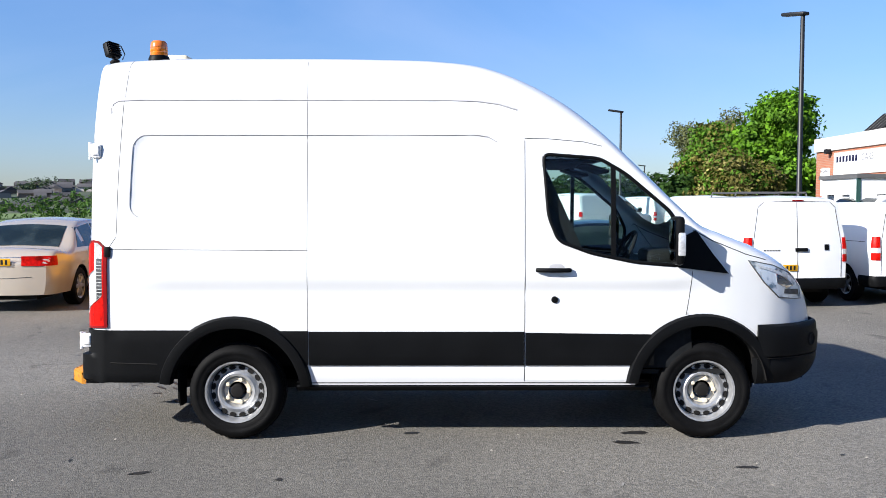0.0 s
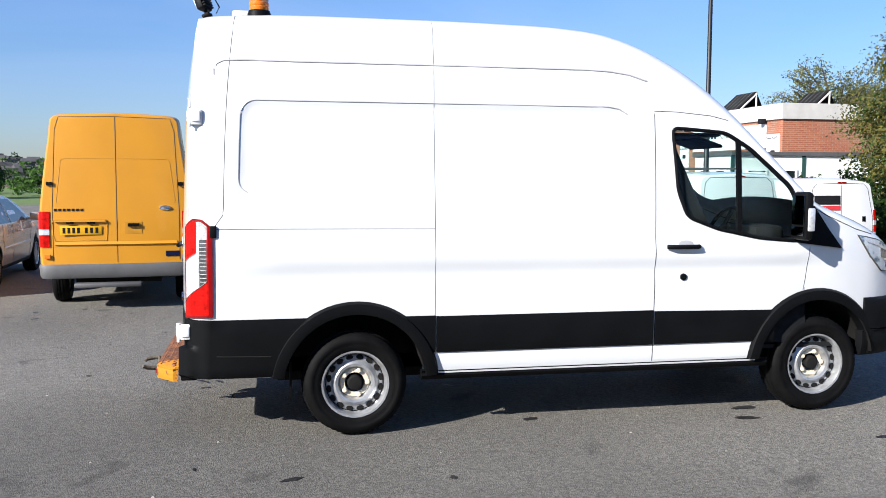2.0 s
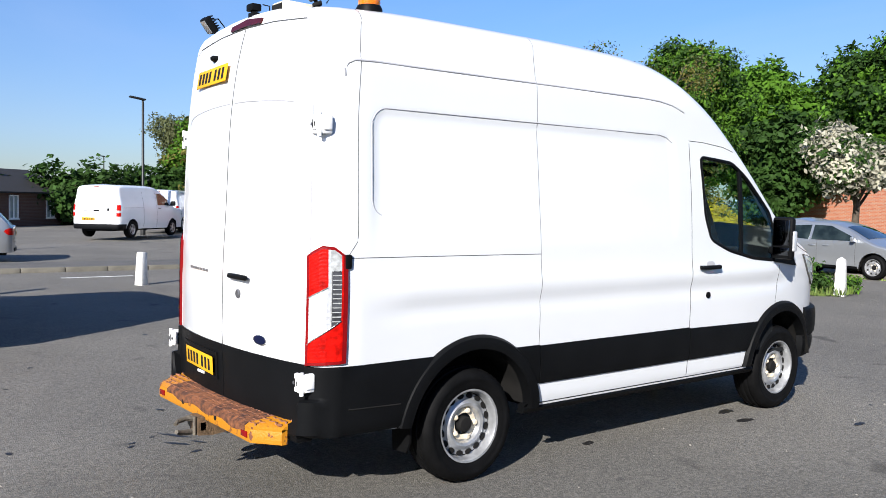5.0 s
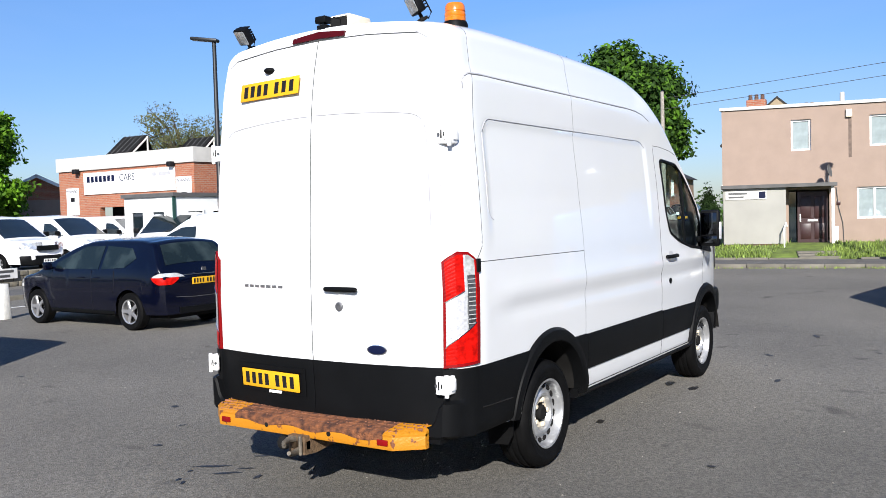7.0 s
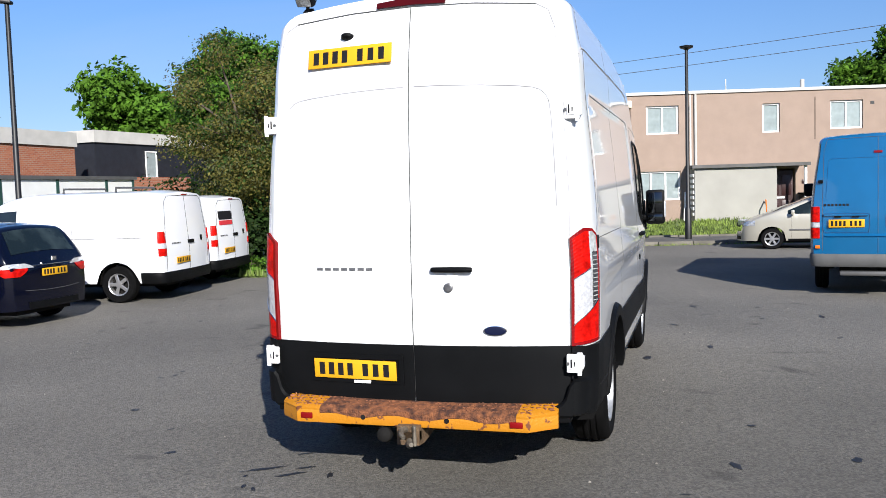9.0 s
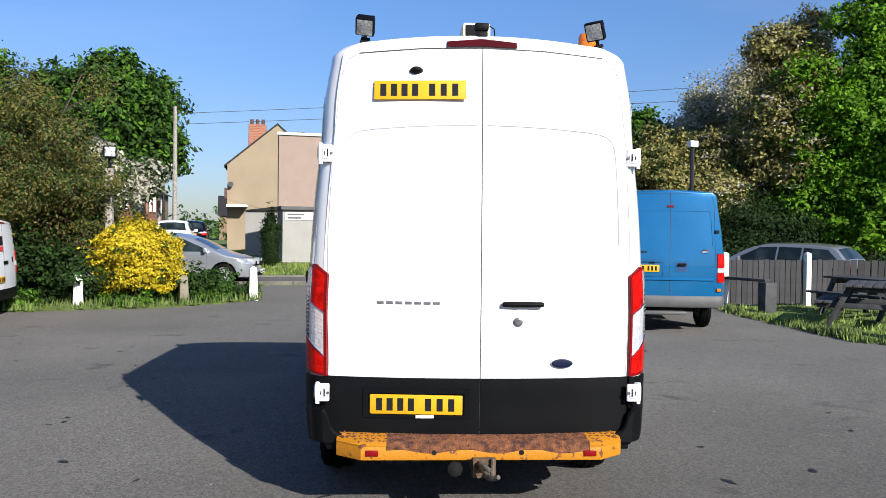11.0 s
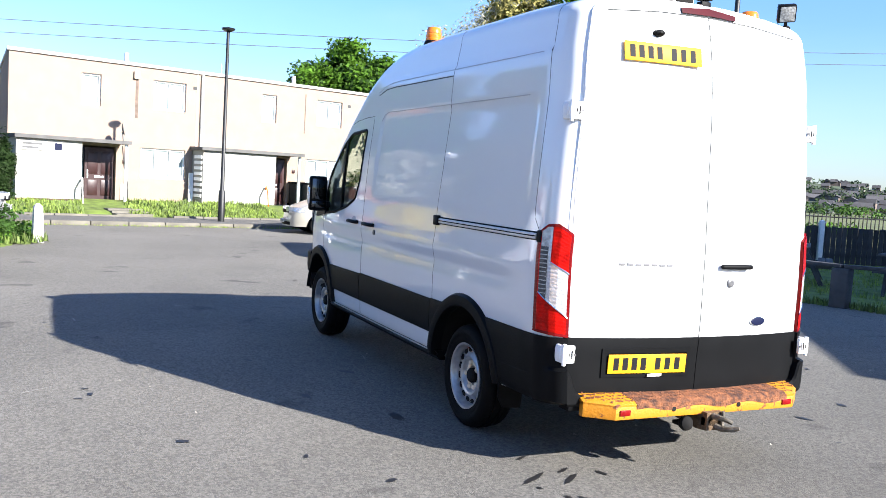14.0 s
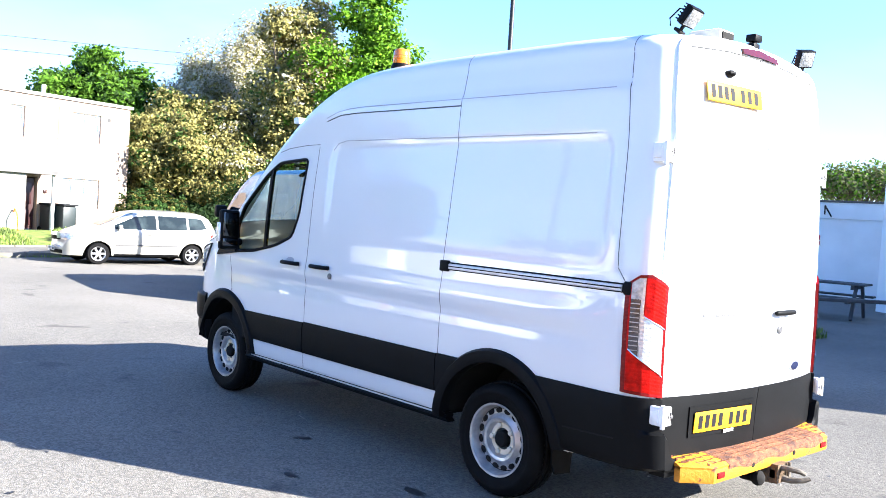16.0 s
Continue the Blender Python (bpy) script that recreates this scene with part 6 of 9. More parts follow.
for x, y, h, s in ((7.0, 28.6, 40, 1.0), (11.0, 34.0, 55, 0.95), (13.0, 35.5, 60, 0.9)):
    small_van("panel_van", "white panel van parked across the road", at(x, y, h, s, 0.1), P_WHITE, 5.0, 1.97, 2.93, 0.98, 1.18, "forecourt vans")


# ---- buildings ----
def brick_mat(name, a, b, mortar, scale=1.0):
    m = mat(name, a, 0.85, var=0.2, scale=2.0, bump=0.2, bscale=60)
    n, link = m.node_tree.nodes, m.node_tree.links.new
    bs = n["Principled BSDF"]
    bt = n.new("ShaderNodeTexBrick")
    bt.inputs["Scale"].default_value = 1.0
    bt.inputs["Brick Width"].default_value, bt.inputs["Row Height"].default_value, bt.inputs["Mortar Size"].default_value = 0.225 * scale, 0.075 * scale, 0.008
    bt.inputs["Color1"].default_value, bt.inputs["Color2"].default_value, bt.inputs["Mortar"].default_value = (*a, 1), (*b, 1), (*mortar, 1)
    tc = n["Texture Coordinate"]
    sep, comb, add = n.new("ShaderNodeSeparateXYZ"), n.new("ShaderNodeCombineXYZ"), n.new("ShaderNodeMath")
    add.operation = "ADD"
    link(tc.outputs["Object"], sep.inputs[0]), link(sep.outputs[0], add.inputs[0]), link(sep.outputs[1], add.inputs[1])
    link(add.outputs[0], comb.inputs[0]), link(sep.outputs[2], comb.inputs[1]), link(comb.outputs[0], bt.inputs["Vector"])
    link(bt.outputs["Color"], bs.inputs["Base Color"])
    return m


BRICK = brick_mat("red_brick", (0.27, 0.075, 0.036), (0.33, 0.115, 0.056), (0.26, 0.21, 0.16))
BRICKD = brick_mat("brown_brick", (0.072, 0.03, 0.02), (0.095, 0.043, 0.027), (0.11, 0.088, 0.075))
RENDERP = mat("pink_pebbledash", (0.285, 0.213, 0.168), 0.9, var=0.06, scale=2.2, bump=0.5, bscale=120)
RENDERW = mat("off_white_panel", (0.30, 0.292, 0.26), 0.85, var=0.08, scale=1.4, bump=0.15, bscale=80)
RENDERT = mat("tan_render", (0.27, 0.21, 0.135), 0.9, var=0.10, scale=0.8, bump=0.2, bscale=50)
BROWNTILE = mat("brown_roof_tiles", (0.095, 0.0447, 0.0298), 0.85, var=0.25, scale=5, bump=0.4, bscale=20)
STAIN = mat("rain_streaked_render", (0.13, 0.095, 0.075), 0.9, var=0.3, scale=9)
SLATE = mat("dark_roof_tiles", (0.016, 0.0145, 0.014), 0.8, var=0.3, scale=4, bump=0.4, bscale=25)
UPVC = mat("white_window_frame", (0.80, 0.80, 0.78), 0.4, var=0.03)
NET = mat("window_with_net_curtain", (0.25, 0.295, 0.295), 0.12, var=0.12, scale=5, coat=0.5)
DOORM = mat("dark_red_door", (0.028, 0.008, 0.008), 0.4, var=0.15, scale=8)
FASCIA = mat("white_fascia", (0.46, 0.445, 0.41), 0.6, var=0.1, scale=2)
GREYFELT = mat("grey_roof_felt", (0.095, 0.0925, 0.0892), 0.9, var=0.2, scale=3)
CABIN = mat("pale_cabin_panel", (0.68, 0.69, 0.67), 0.5, var=0.05, scale=2)
CABGREEN = mat("dark_green_trim", (0.02, 0.06, 0.05), 0.5)
BINM = mat("dark_bin_plastic", (0.010, 0.018, 0.019), 0.5, var=0.15, scale=6, bump=0.05, bscale=200)
SCREENB = mat("faded_blue_boards", (0.02, 0.06, 0.15), 0.7, var=0.2, scale=4, bump=0.1, bscale=30)
CHAIRG = mat("green_garden_plastic", (0.10, 0.20, 0.17), 0.45, var=0.1, scale=8)
BLACKBOARD = mat("black_cladding", (0.012, 0.013, 0.018), 0.6, var=0.3, scale=3, bump=0.2, bscale=20)
WHITEWALL = mat("white_painted_wall", (0.74, 0.76, 0.78), 0.8, var=0.06, scale=1.2, bump=0.15, bscale=30)
STONE = mat("old_stone", (0.189, 0.167, 0.122), 0.9, var=0.25, scale=6, bump=0.6, bscale=25)
BOARDM = mat("dark_stained_boards", (0.0288, 0.0276, 0.0288), 0.8, var=0.3, scale=5, bump=0.3, bscale=40, objvar=0.25)
TIMBER = mat("grey_weathered_timber", (0.0423, 0.0423, 0.0443), 0.75, var=0.3, scale=7, bump=0.3, bscale=60, objvar=0.15)
POSTW = mat("white_painted_post", (0.70, 0.69, 0.65), 0.6, var=0.12, scale=12, bump=0.2, bscale=40)
POLEM = mat("black_lamp_column", (0.007, 0.0075, 0.008), 0.5, var=0.2)
GALV = mat("galvanised_pole", (0.36, 0.37, 0.38), 0.45, metal=0.7, var=0.15, scale=8)
OLDWOOD = mat("pale_flaking_post", (0.268, 0.244, 0.208), 0.85, var=0.35, scale=9, bump=0.4, bscale=30)


def window(parent, m, w, h, panes=2, depth=0.08, glass=None, name="window"):
    """A window in the plane x-z, facing -y, its lower left corner at the origin of m."""
    win = new(name)
    win.parent, win.matrix_basis = parent, m
    fr = 0.055
    bm = bmesh.new()
    for a in ((0, w, 0, fr), (0, w, h - fr, h), (0, fr, fr, h - fr), (w - fr, w, fr, h - fr)):
        box(bm, a[0], a[1], -0.02, depth, a[2], a[3])
    for k in range(1, panes):
        x = w * k / panes
        box(bm, x - fr / 2, x + fr / 2, -0.018, depth, fr, h - fr)
    part("frame", bm, UPVC, win, angle=0)
    for k in range(panes):
        part("pane", boxed(w * k / panes + fr / 2, w * (k + 1) / panes - fr / 2, 0.02, 0.04, fr, h - fr), glass or NET, win, angle=0)
    part("sill", boxed(-0.05, w + 0.05, -0.06, 0.02, -0.05, 0.0, 0.01), UPVC, win, angle=0)
    return win


def wall_with_holes(x0, x1, z0, z1, holes, thick):
    """A wall in the plane x-z with openings (x0, x1, z0, z1) cut through it; its front is y = 0."""
    xs = sorted({x0, x1, *[h[0] for h in holes], *[h[1] for h in holes]})
    zs = sorted({z0, z1, *[h[2] for h in holes], *[h[3] for h in holes]})
    bm = bmesh.new()
    hole = lambda x, z: any(h[0] < x < h[1] and h[2] < z < h[3] for h in holes)
    for a, b in zip(xs, xs[1:]):
        for c, d in zip(zs, zs[1:]):
            if not hole((a + b) / 2, (c + d) / 2):
                box(bm, a, b, 0, thick, c, d)
    bmesh.ops.remove_doubles(bm, verts=bm.verts, dist=1e-4)
    bm.verts.index_update()
    dup = {}
    for f in bm.faces:
        dup.setdefault(tuple(sorted(v.index for v in f.verts)), []).append(f)
    bmesh.ops.delete(bm, geom=[f for fs in dup.values() if len(fs) > 1 for f in fs], context="FACES")
    return bm


# pink flat-roofed terrace; local x runs along its front, y goes into it
FAC = pose(23.9, 1.9, 0, 0, 0, math.degrees(math.atan2(-0.967, 0.256)))
terrace = thing("terraced_house", "pink pebbledashed flat-roofed terrace of two homes with pale porches", "house", FAC @ pose(0, 0, 0))
# the local y axis points into the house
holes, wins = [], []
for u in (0.0, 6.05):
    for a, b, c, d, n in ((-0.53, 0.04, 3.27, 4.23, 1), (1.69, 2.76, 3.32, 4.26, 2), (1.33, 2.80, 1.12, 2.09, 3)):
        holes.append((a + u, b + u, c, d)), wins.append((a + u, b + u, c, d, n))
    holes.append((-0.62 + u, 0.55 + u, 0.36, 2.05))
part("wall", wall_with_holes(-2.58, 9.95, 0.2, 4.62, holes, 0.25), RENDERP, terrace, angle=0)
for a, b, c, d, n in wins:
    window(terrace, pose(a, 0.09, c), b - a, d - c, n)
part("end_wall", prism([(-2.58, 0.252), (-2.36, 0.252), (-1.0, 7.0), (-1.22, 7.0)], 0.2, 4.62, "z"), RENDERP, terrace, angle=0)
part("end_wall", boxed(9.72, 9.95, 0.252, 7, 0.2, 4.62), RENDERP, terrace, angle=0)
part("back_wall", boxed(-0.99, 9.71, 6.8, 7, 0.2, 4.62), RENDERP, terrace, angle=0)
part("roof", prism([(-2.64, -0.06), (10.03, -0.06), (10.03, 7.05), (-1.25, 7.05)], 4.624, 4.72, "z"), FASCIA, terrace, angle=0)
part("inner_floor", boxed(-0.98, 9.7, 0.26, 6.7, 2.5, 2.6), GREYFELT, terrace, angle=0)
part("rain_stain", boxed(1.10, 1.19, -0.004, 0.0, 3.0, 4.2), STAIN, terrace, "grey-brown rain streak", angle=0)
part("rain_stain", boxed(7.22, 7.26, -0.004, 0.0, 3.0, 4.4), STAIN, terrace, "grey-brown rain streak", angle=0)
part("path_slab", boxed(-0.65, 0.6, -2.3, -1.16, 0.0, 0.2, 0.02), KERBM, terrace, "worn concrete path")
part("path_slab", boxed(5.45, 6.6, -2.3, -1.16, 0.0, 0.2, 0.02), KERBM, terrace, "worn concrete path")
part("party_line", boxed(3.12, 3.17, -0.012, 0.0, 0.4, 4.6), FASCIA, terrace, angle=0)
for k, u in enumerate((0.0, 6.05)):
    porch = part("porch", boxed(-2.55 + u if k == 0 else -3.0 + u, -0.74 + u if k == 0 else -0.36 + u, -0.85, 0.0, 0.42, 2.13), RENDERW, terrace, "pale rendered porch store", angle=0)
    part("porch_plinth", boxed(-2.53 + u if k == 0 else -2.98 + u, -0.76 + u if k == 0 else -0.38 + u, -0.83, 0.0, 0.2, 0.418), BRICKD, porch, angle=0)
    part("porch_roof", boxed(-2.62 + u if k == 0 else -3.1 + u, 0.68 + u, -0.98, 0.02, 2.134, 2.24), GREYFELT, porch, angle=0)
    part("porch_post", boxed(0.53 + u, 0.61 + u, -0.85, -0.78, 0.35, 2.13), UPVC, porch, angle=0)
    if k:
        for j in range(8):
            part("louvre", boxed(-3.04 + u, -3.0 + u, -0.8, -0.25, 0.6 + j * 0.18, 0.7 + j * 0.18, 0, pose(0, 0, 0)), UPVC, porch, angle=0)
    d = part("front_door", boxed(-0.36 + u, 0.51 + u, 0.12, 0.17, 0.40, 2.0), DOORM, terrace, "dark red panelled front door", angle=0)
    for i in (0, 1):
        for z0, z1 in ((0.52, 1.0), (1.18, 1.85)):
            part("door_panel", boxed(-0.27 + u + i * 0.40, 0.03 + u + i * 0.40, 0.105, 0.12, z0, z1, 0.01), DOORM, d)
    part("letter_box", boxed(-0.06 + u, 0.22 + u, 0.10, 0.12, 1.07, 1.13), UPVC, d, angle=0)
    part("door_handle", boxed(-0.30 + u, -0.26 + u, 0.08, 0.12, 1.05, 1.3, 0.01), UPVC, d)
    part("sidelight", boxed(-0.60 + u, -0.40 + u, 0.12, 0.15, 0.45, 2.0), DGLASS, terrace, angle=0)
    for j in range(2):
        part("door_step", boxed(-0.6 + u, 0.55 + u, -1.15 + j * 0.3, -0.85 + j * 0.3 if j == 0 else 0.11, 0.2, 0.28 + j * 0.09, 0.01), KERBM, terrace)
    part("handrail", tube(bmesh.new(), [(-0.82 + u, -1.3, 0.25), (-0.82 + u, -1.2, 0.9), (-0.75 + u, -0.95, 1.05), (-0.72 + u, -0.87, 0.95)], 0.025, 6), UPVC if k == 0 else AMBER, terrace)
    dish = lathe(bmesh.new(), [(0.02, 0.0), (0.14, 0.02), (0.19, 0.05), (0.185, 0.057), (0.13, 0.032), (0.02, 0.012)], 20, pose(0.45 + u, -0.72, 2.58, 78, 0, 68))
    tube(dish, [(0.45 + u, -0.9, 2.24), (0.45 + u, -0.78, 2.5)], 0.02, 6)
    part("satellite_dish", dish, GREYPL, terrace) if k == 0 else None
    part("alarm_box", boxed(1.02 + u, 1.2 + u, -0.1, 0.0, 4.22, 4.46, 0.02), CREAM, terrace) if k == 0 else None
    part("wall_vent", boxed(3.0 + u, 3.12 + u, -0.015, 0.0, 4.1, 4.2), SEAM, terrace, angle=0)
    part("wall_vent", boxed(0.75 + u, 0.86 + u, -0.04, 0.0, 1.55, 1.68, 0.02), DOORM, terrace)
    part("roof_flue", lathe(bmesh.new(), [(0.07, 0), (0.07, 0.32), (0.05, 0.34)], 12, pose(1.0 + u, 0.6, 4.72)), FASCIA, terrace)
part("street_sign", boxed(-2.48, -1.3, -0.875, -0.852, 1.80, 2.05), PAPER, terrace, "white street sign with bars", angle=0)
part("sign_bar", boxed(-2.4, -1.85, -0.879, -0.876, 1.95, 2.01), GREYPL, terrace, angle=0)
part("sign_bar", boxed(-2.4, -1.95, -0.879, -0.876, 1.84, 1.90), GREYPL, terrace, angle=0)
part("sign_badge", boxed(-1.52, -1.32, -0.879, -0.876, 1.83, 2.03), BLUEINK, terrace, angle=0)
part("wall_cable", tube(bmesh.new(), [(0.74, -0.012, 2.1), (0.80, -0.012, 1.5), (0.92, -0.012, 1.0), (0.95, -0.012, 0.4)], 0.014, 5), SEAM, terrace, "dark cable down the wall")
part("meter_plate", boxed(0.70, 0.80, -0.03, 0.0, 0.42, 0.9, 0.01), UPVC, terrace)
part("soil_pipe", tube(bmesh.new(), [(3.30, -0.05, 0.4), (3.30, -0.05, 4.6)], 0.045, 8), FASCIA, terrace)
part("leaning_board", boxed(2.75, 2.9, -0.5, -0.46, 0.3, 1.6, 0, pose(0, 0, 0, -14, 6, 0)), UPVC, terrace, angle=0)
part("aerial", tube(bmesh.new(), [(4.9, 2, 4.7), (4.9, 2, 5.3)], 0.02, 5), GALV, terrace)
bin_ = thing("wheelie_bin", "dark grey-green wheelie bin by the front door", "bin", FAC @ pose(7.1, -0.75, 0.3), "wheelie bins")
part("bin_body", boxed(-0.24, 0.24, -0.27, 0.27, 0.05, 0.88, 0.04), BINM, bin_)
part("lid", boxed(-0.27, 0.27, -0.32, 0.3, 0.885, 0.95, 0.02), DASH, bin_)
for s in (-1, 1):
    part("bin_wheel", lathe(bmesh.new(), [(0.1, -0.03), (0.1, 0.03)], 14, pose(s * 0.22, 0.25, 0.1, 0, 90, 0)), RUBBER, bin_)
copy_thing(bin_, FAC @ pose(6.9, -0.35, 0.3))

# tan gable-ended house behind it, with its lean-to
house = thing("house", "tan rendered gable-ended house with brick chimneys", "house", pose(44.2, 8.04, -0.17, 0, 0, 8) @ Matrix.Scale(1.26, 4))
part("wall", boxed(0, 8, -2.6, 1.6, 0, 4.1), RENDERT, house, angle=0)
part("gable", prism([(-2.6, 4.1), (1.6, 4.1), (-0.6, 5.95)], 0.0, 8, "x"), RENDERT, house, angle=0)
for s, e in ((-2.75, -0.6), (1.75, -0.6)):
    a = Vector((0, s, 4.05)), Vector((0, e, 6.0))
    P = [[Vector((x, p.y, p.z + 0.03)) for p in a] for x in (-0.03, 8.1)]
    part("roof", sheet(P, [[p - Vector((0, 0, 0.09)) for p in r] for r in P]), SLATE, house, angle=0)
for y, x in ((0.3, 0.5), (-1.6, 3.0)):
    ch = part("chimney", boxed(x, x + 0.6, y - 0.4, y + 0.4, 4.6, 6.0 if y > 0 else 5.75, 0.02), BRICK, house, angle=0)
    for k in range(3):
        part("chimney_pot", lathe(bmesh.new(), [(0.09, 0), (0.08, 0.25)], 10, pose(x + 0.3, y - 0.25 + k * 0.25, 6.0 if y > 0 else 5.75)), BRICKD, ch)
part("porch_canopy", boxed(-0.9, 0.0, 0.7, 1.6, 2.2, 2.3), UPVC, house, angle=0)
part("satellite_dish", lathe(bmesh.new(), [(0.02, 0), (0.13, 0.04), (0.12, 0.05)], 14, pose(-0.15, 1.45, 3.2, 0, -70, 0)), SEAM, house)
annex = thing("outhouse", "pale rendered lean-to outhouse with dark sloping roof", "outhouse", pose(36.0, 5.9, 0.1, 0, 0, -8) @ Matrix.Scale(1.35, 4))
part("wall", boxed(0, 3.2, 0.1, 1.35, 0, 1.62), RENDERW, annex, angle=0)
part("roof", prism([(0.0, 1.63), (1.45, 1.63), (0.0, 1.8)], -0.1, 3.3, "x"), SLATE, annex, angle=0)
for k in range(7):
    part("louvre", boxed(-0.03, 0.0, 0.2, 0.6, 0.3 + k * 0.17, 0.39 + k * 0.17), UPVC, annex, angle=0)


def row_house(name, label, m, wall, w, d, eave, ridge, wins, brick=True, chim=True, roof=SLATE):
    """A plain gabled house: front along local x, ridge along x."""
    h = thing(name, label, "house", m, "street houses")
    part("wall", boxed(0, w, 0, d, -1, eave), wall, h, angle=0)
    part("gable", prism([(0.004, eave), (d - 0.004, eave), (d / 2, ridge)], 0.0, w, "x"), wall, h, angle=0)
    for s, e in ((-0.3, d / 2), (d + 0.3, d / 2)):
        P = [[Vector((x, y, z)) for y, z in ((s, eave - 0.08), (e, ridge + 0.08))] for x in (-0.2, w + 0.2)]
        part("roof", sheet(P, [[p - Vector((0, 0, 0.08)) for p in r] for r in P]), roof, h, angle=0)
    for a, c, ww, hh in wins:
        window(h, pose(a, -0.03, c), ww, hh, 2, 0.05)
    if chim:
        part("chimney", boxed(w - 1.0, w - 0.4, d / 2 - 0.4, d / 2 + 0.4, ridge - 0.5, ridge + 0.9), BRICKD, h, angle=0)
    return h


# brown brick houses across the road, and the street beyond the green
HB = pose(-1.3, 36.0, -1.2, 0, 0, 42)
# the darker brick puts the long front's shade into its colour
h = row_house("house", "brick house with tiled roof, walls coloured dark for shade", HB, BRICKD, 16, 6, 3.05, 4.15, [(1.4, 1.6, 0.75, 1.2), (4.8, 1.6, 0.75, 1.2), (7.2, 1.6, 0.7, 1.2), (10.5, 1.6, 0.7, 1.2), (13.5, 1.6, 0.7, 1.2), (1.4, -0.4, 0.75, 1.0)], chim=False)
# brighter brick skin paints the sunlight on the gable end
part("gable_brick", boxed(-0.03, 0.0, 0.1, 5.9, 0, 3.0), BRICK, h, angle=0)
window(h, pose(-0.05, 1.4, 1.5, 0, 0, -90), 1.0, 1.3, 2, 0.04)
window(h, pose(-0.05, 1.4, -0.3, 0, 0, -90), 1.0, 0.9, 2, 0.04)
for s, e in ((-0.3, 3.0), (6.3, 3.0)):
    P = [[Vector((-0.25, y, z)) for y, z in ((s, 2.95), (e, 4.22))], [Vector((-0.20, y, z)) for y, z in ((s, 2.95), (e, 4.22))]]
    part("barge_board", sheet(P, [[p - Vector((0, 0, 0.22)) for p in r] for r in P]), UPVC, h, angle=0)
row_house("house", "brick house with tiled roof, walls coloured dark for shade, farther off", pose(14.0, 50.0, -1.5, 0, 0, 40), BRICKD, 12, 6, 2.9, 4.1, [(1.5, 1.2, 0.9, 1.1), (5, 1.2, 0.9, 1.1), (8.5, 1.2, 0.9, 1.1)])
TERR = mat("buff_brick", (0.214, 0.143, 0.0892), 0.9, var=0.15, scale=2)
for k, (x, y, ww, m_) in enumerate(((44.0, 16.2, 5.5, BRICK), (50.5, 17.3, 6.5, TERR), (58, 18.4, 6.5, BRICK), (66, 19.8, 7, TERR))):
    row_house("house", "two-storey street house of red and buff brick", pose(x, y, 0.2, 0, 0, 8), m_, ww, 6, 3.9, 5.4, [(0.7, 2.3, 1.0, 1.2), (3.0, 2.3, 1.0, 1.2), (0.7, 0.4, 1.4, 1.2)])
for k, (x, y) in enumerate(((78, 6), (88, 12))):
    row_house("house", "buff house far up the street", pose(x, y, -1.4, 0, 0, 100), TERR, 7, 6, 4.0, 5.8, [(0.7, 2.3, 1.0, 1.2), (3.0, 2.3, 1.0, 1.2)])

# car dealer's brick building
shop = thing("dealer_building", "low red-brick commercial building with white parapet and sign boards", "building", pose(18.55, 23.75, 0.1))
part("wall", wall_with_holes(0, 9.0, -0.3, 3.85, [(2.9, 5.0, -0.3, 2.2)], 0.25), BRICK, shop, angle=0, loc=pose(0, 9.0, 0, 0, 0, -90))
part("side_wall", boxed(0.252, 6.6, 0.0, 0.25, -0.3, 3.85), BRICK, shop, angle=0)
part("back_wall", boxed(6.35, 6.6, 0.252, 9, -0.3, 3.85), BRICK, shop, angle=0)
# near-black panel added so that the opening looks unlit inside
part("roller_door", boxed(0.7, 0.76, 3.9, 6.2, -0.3, 2.3), DARKMETAL, shop, "dark panel painting the shade inside the doorway", angle=0)
part("inner_wall", boxed(3.0, 3.1, 0.3, 8.9, -0.3, 3.8), DARKMETAL, shop, angle=0)
bm = boxed(-0.08, 0.12, -0.08, 9.08, 3.854, 4.45)
box(bm, 0.121, 6.68, -0.08, 0.12, 3.854, 4.45)
part("parapet", bm, FASCIA, shop, angle=0)
part("roof", boxed(0.13, 6.5, 0.13, 9, 3.9, 4.0), GREYFELT, shop, angle=0)
sg = part("sign_board", boxed(-0.06, -0.01, 1.1, 7.1, 2.78, 3.72), WHITEPL, shop, "long white sign board with blue lettering bars", angle=0)
for k in range(7):
    part("lettering_bar", boxed(-0.066, -0.061, 6.85 - k * 0.285 - 0.19, 6.85 - k * 0.285, 3.3, 3.56), BLUEINK, sg, angle=0)
trade = bpy.data.curves.new("sign_word", "FONT")
trade.body, trade.size, trade.extrude, trade.align_x = "CARS", 0.42, 0.002, "LEFT"
trade.materials.append(BLUEINK)
tw = new("sign_word", trade)
tw.parent, tw.matrix_basis = sg, pose(-0.064, 4.62, 3.29, 90, 0, -90)
for y0, y1 in ((2.2, 2.5), (1.35, 2.05)):
    part("lettering_bar", boxed(-0.066, -0.061, y0, y1, 3.4, 3.55), SOFTSEAM, sg, angle=0)
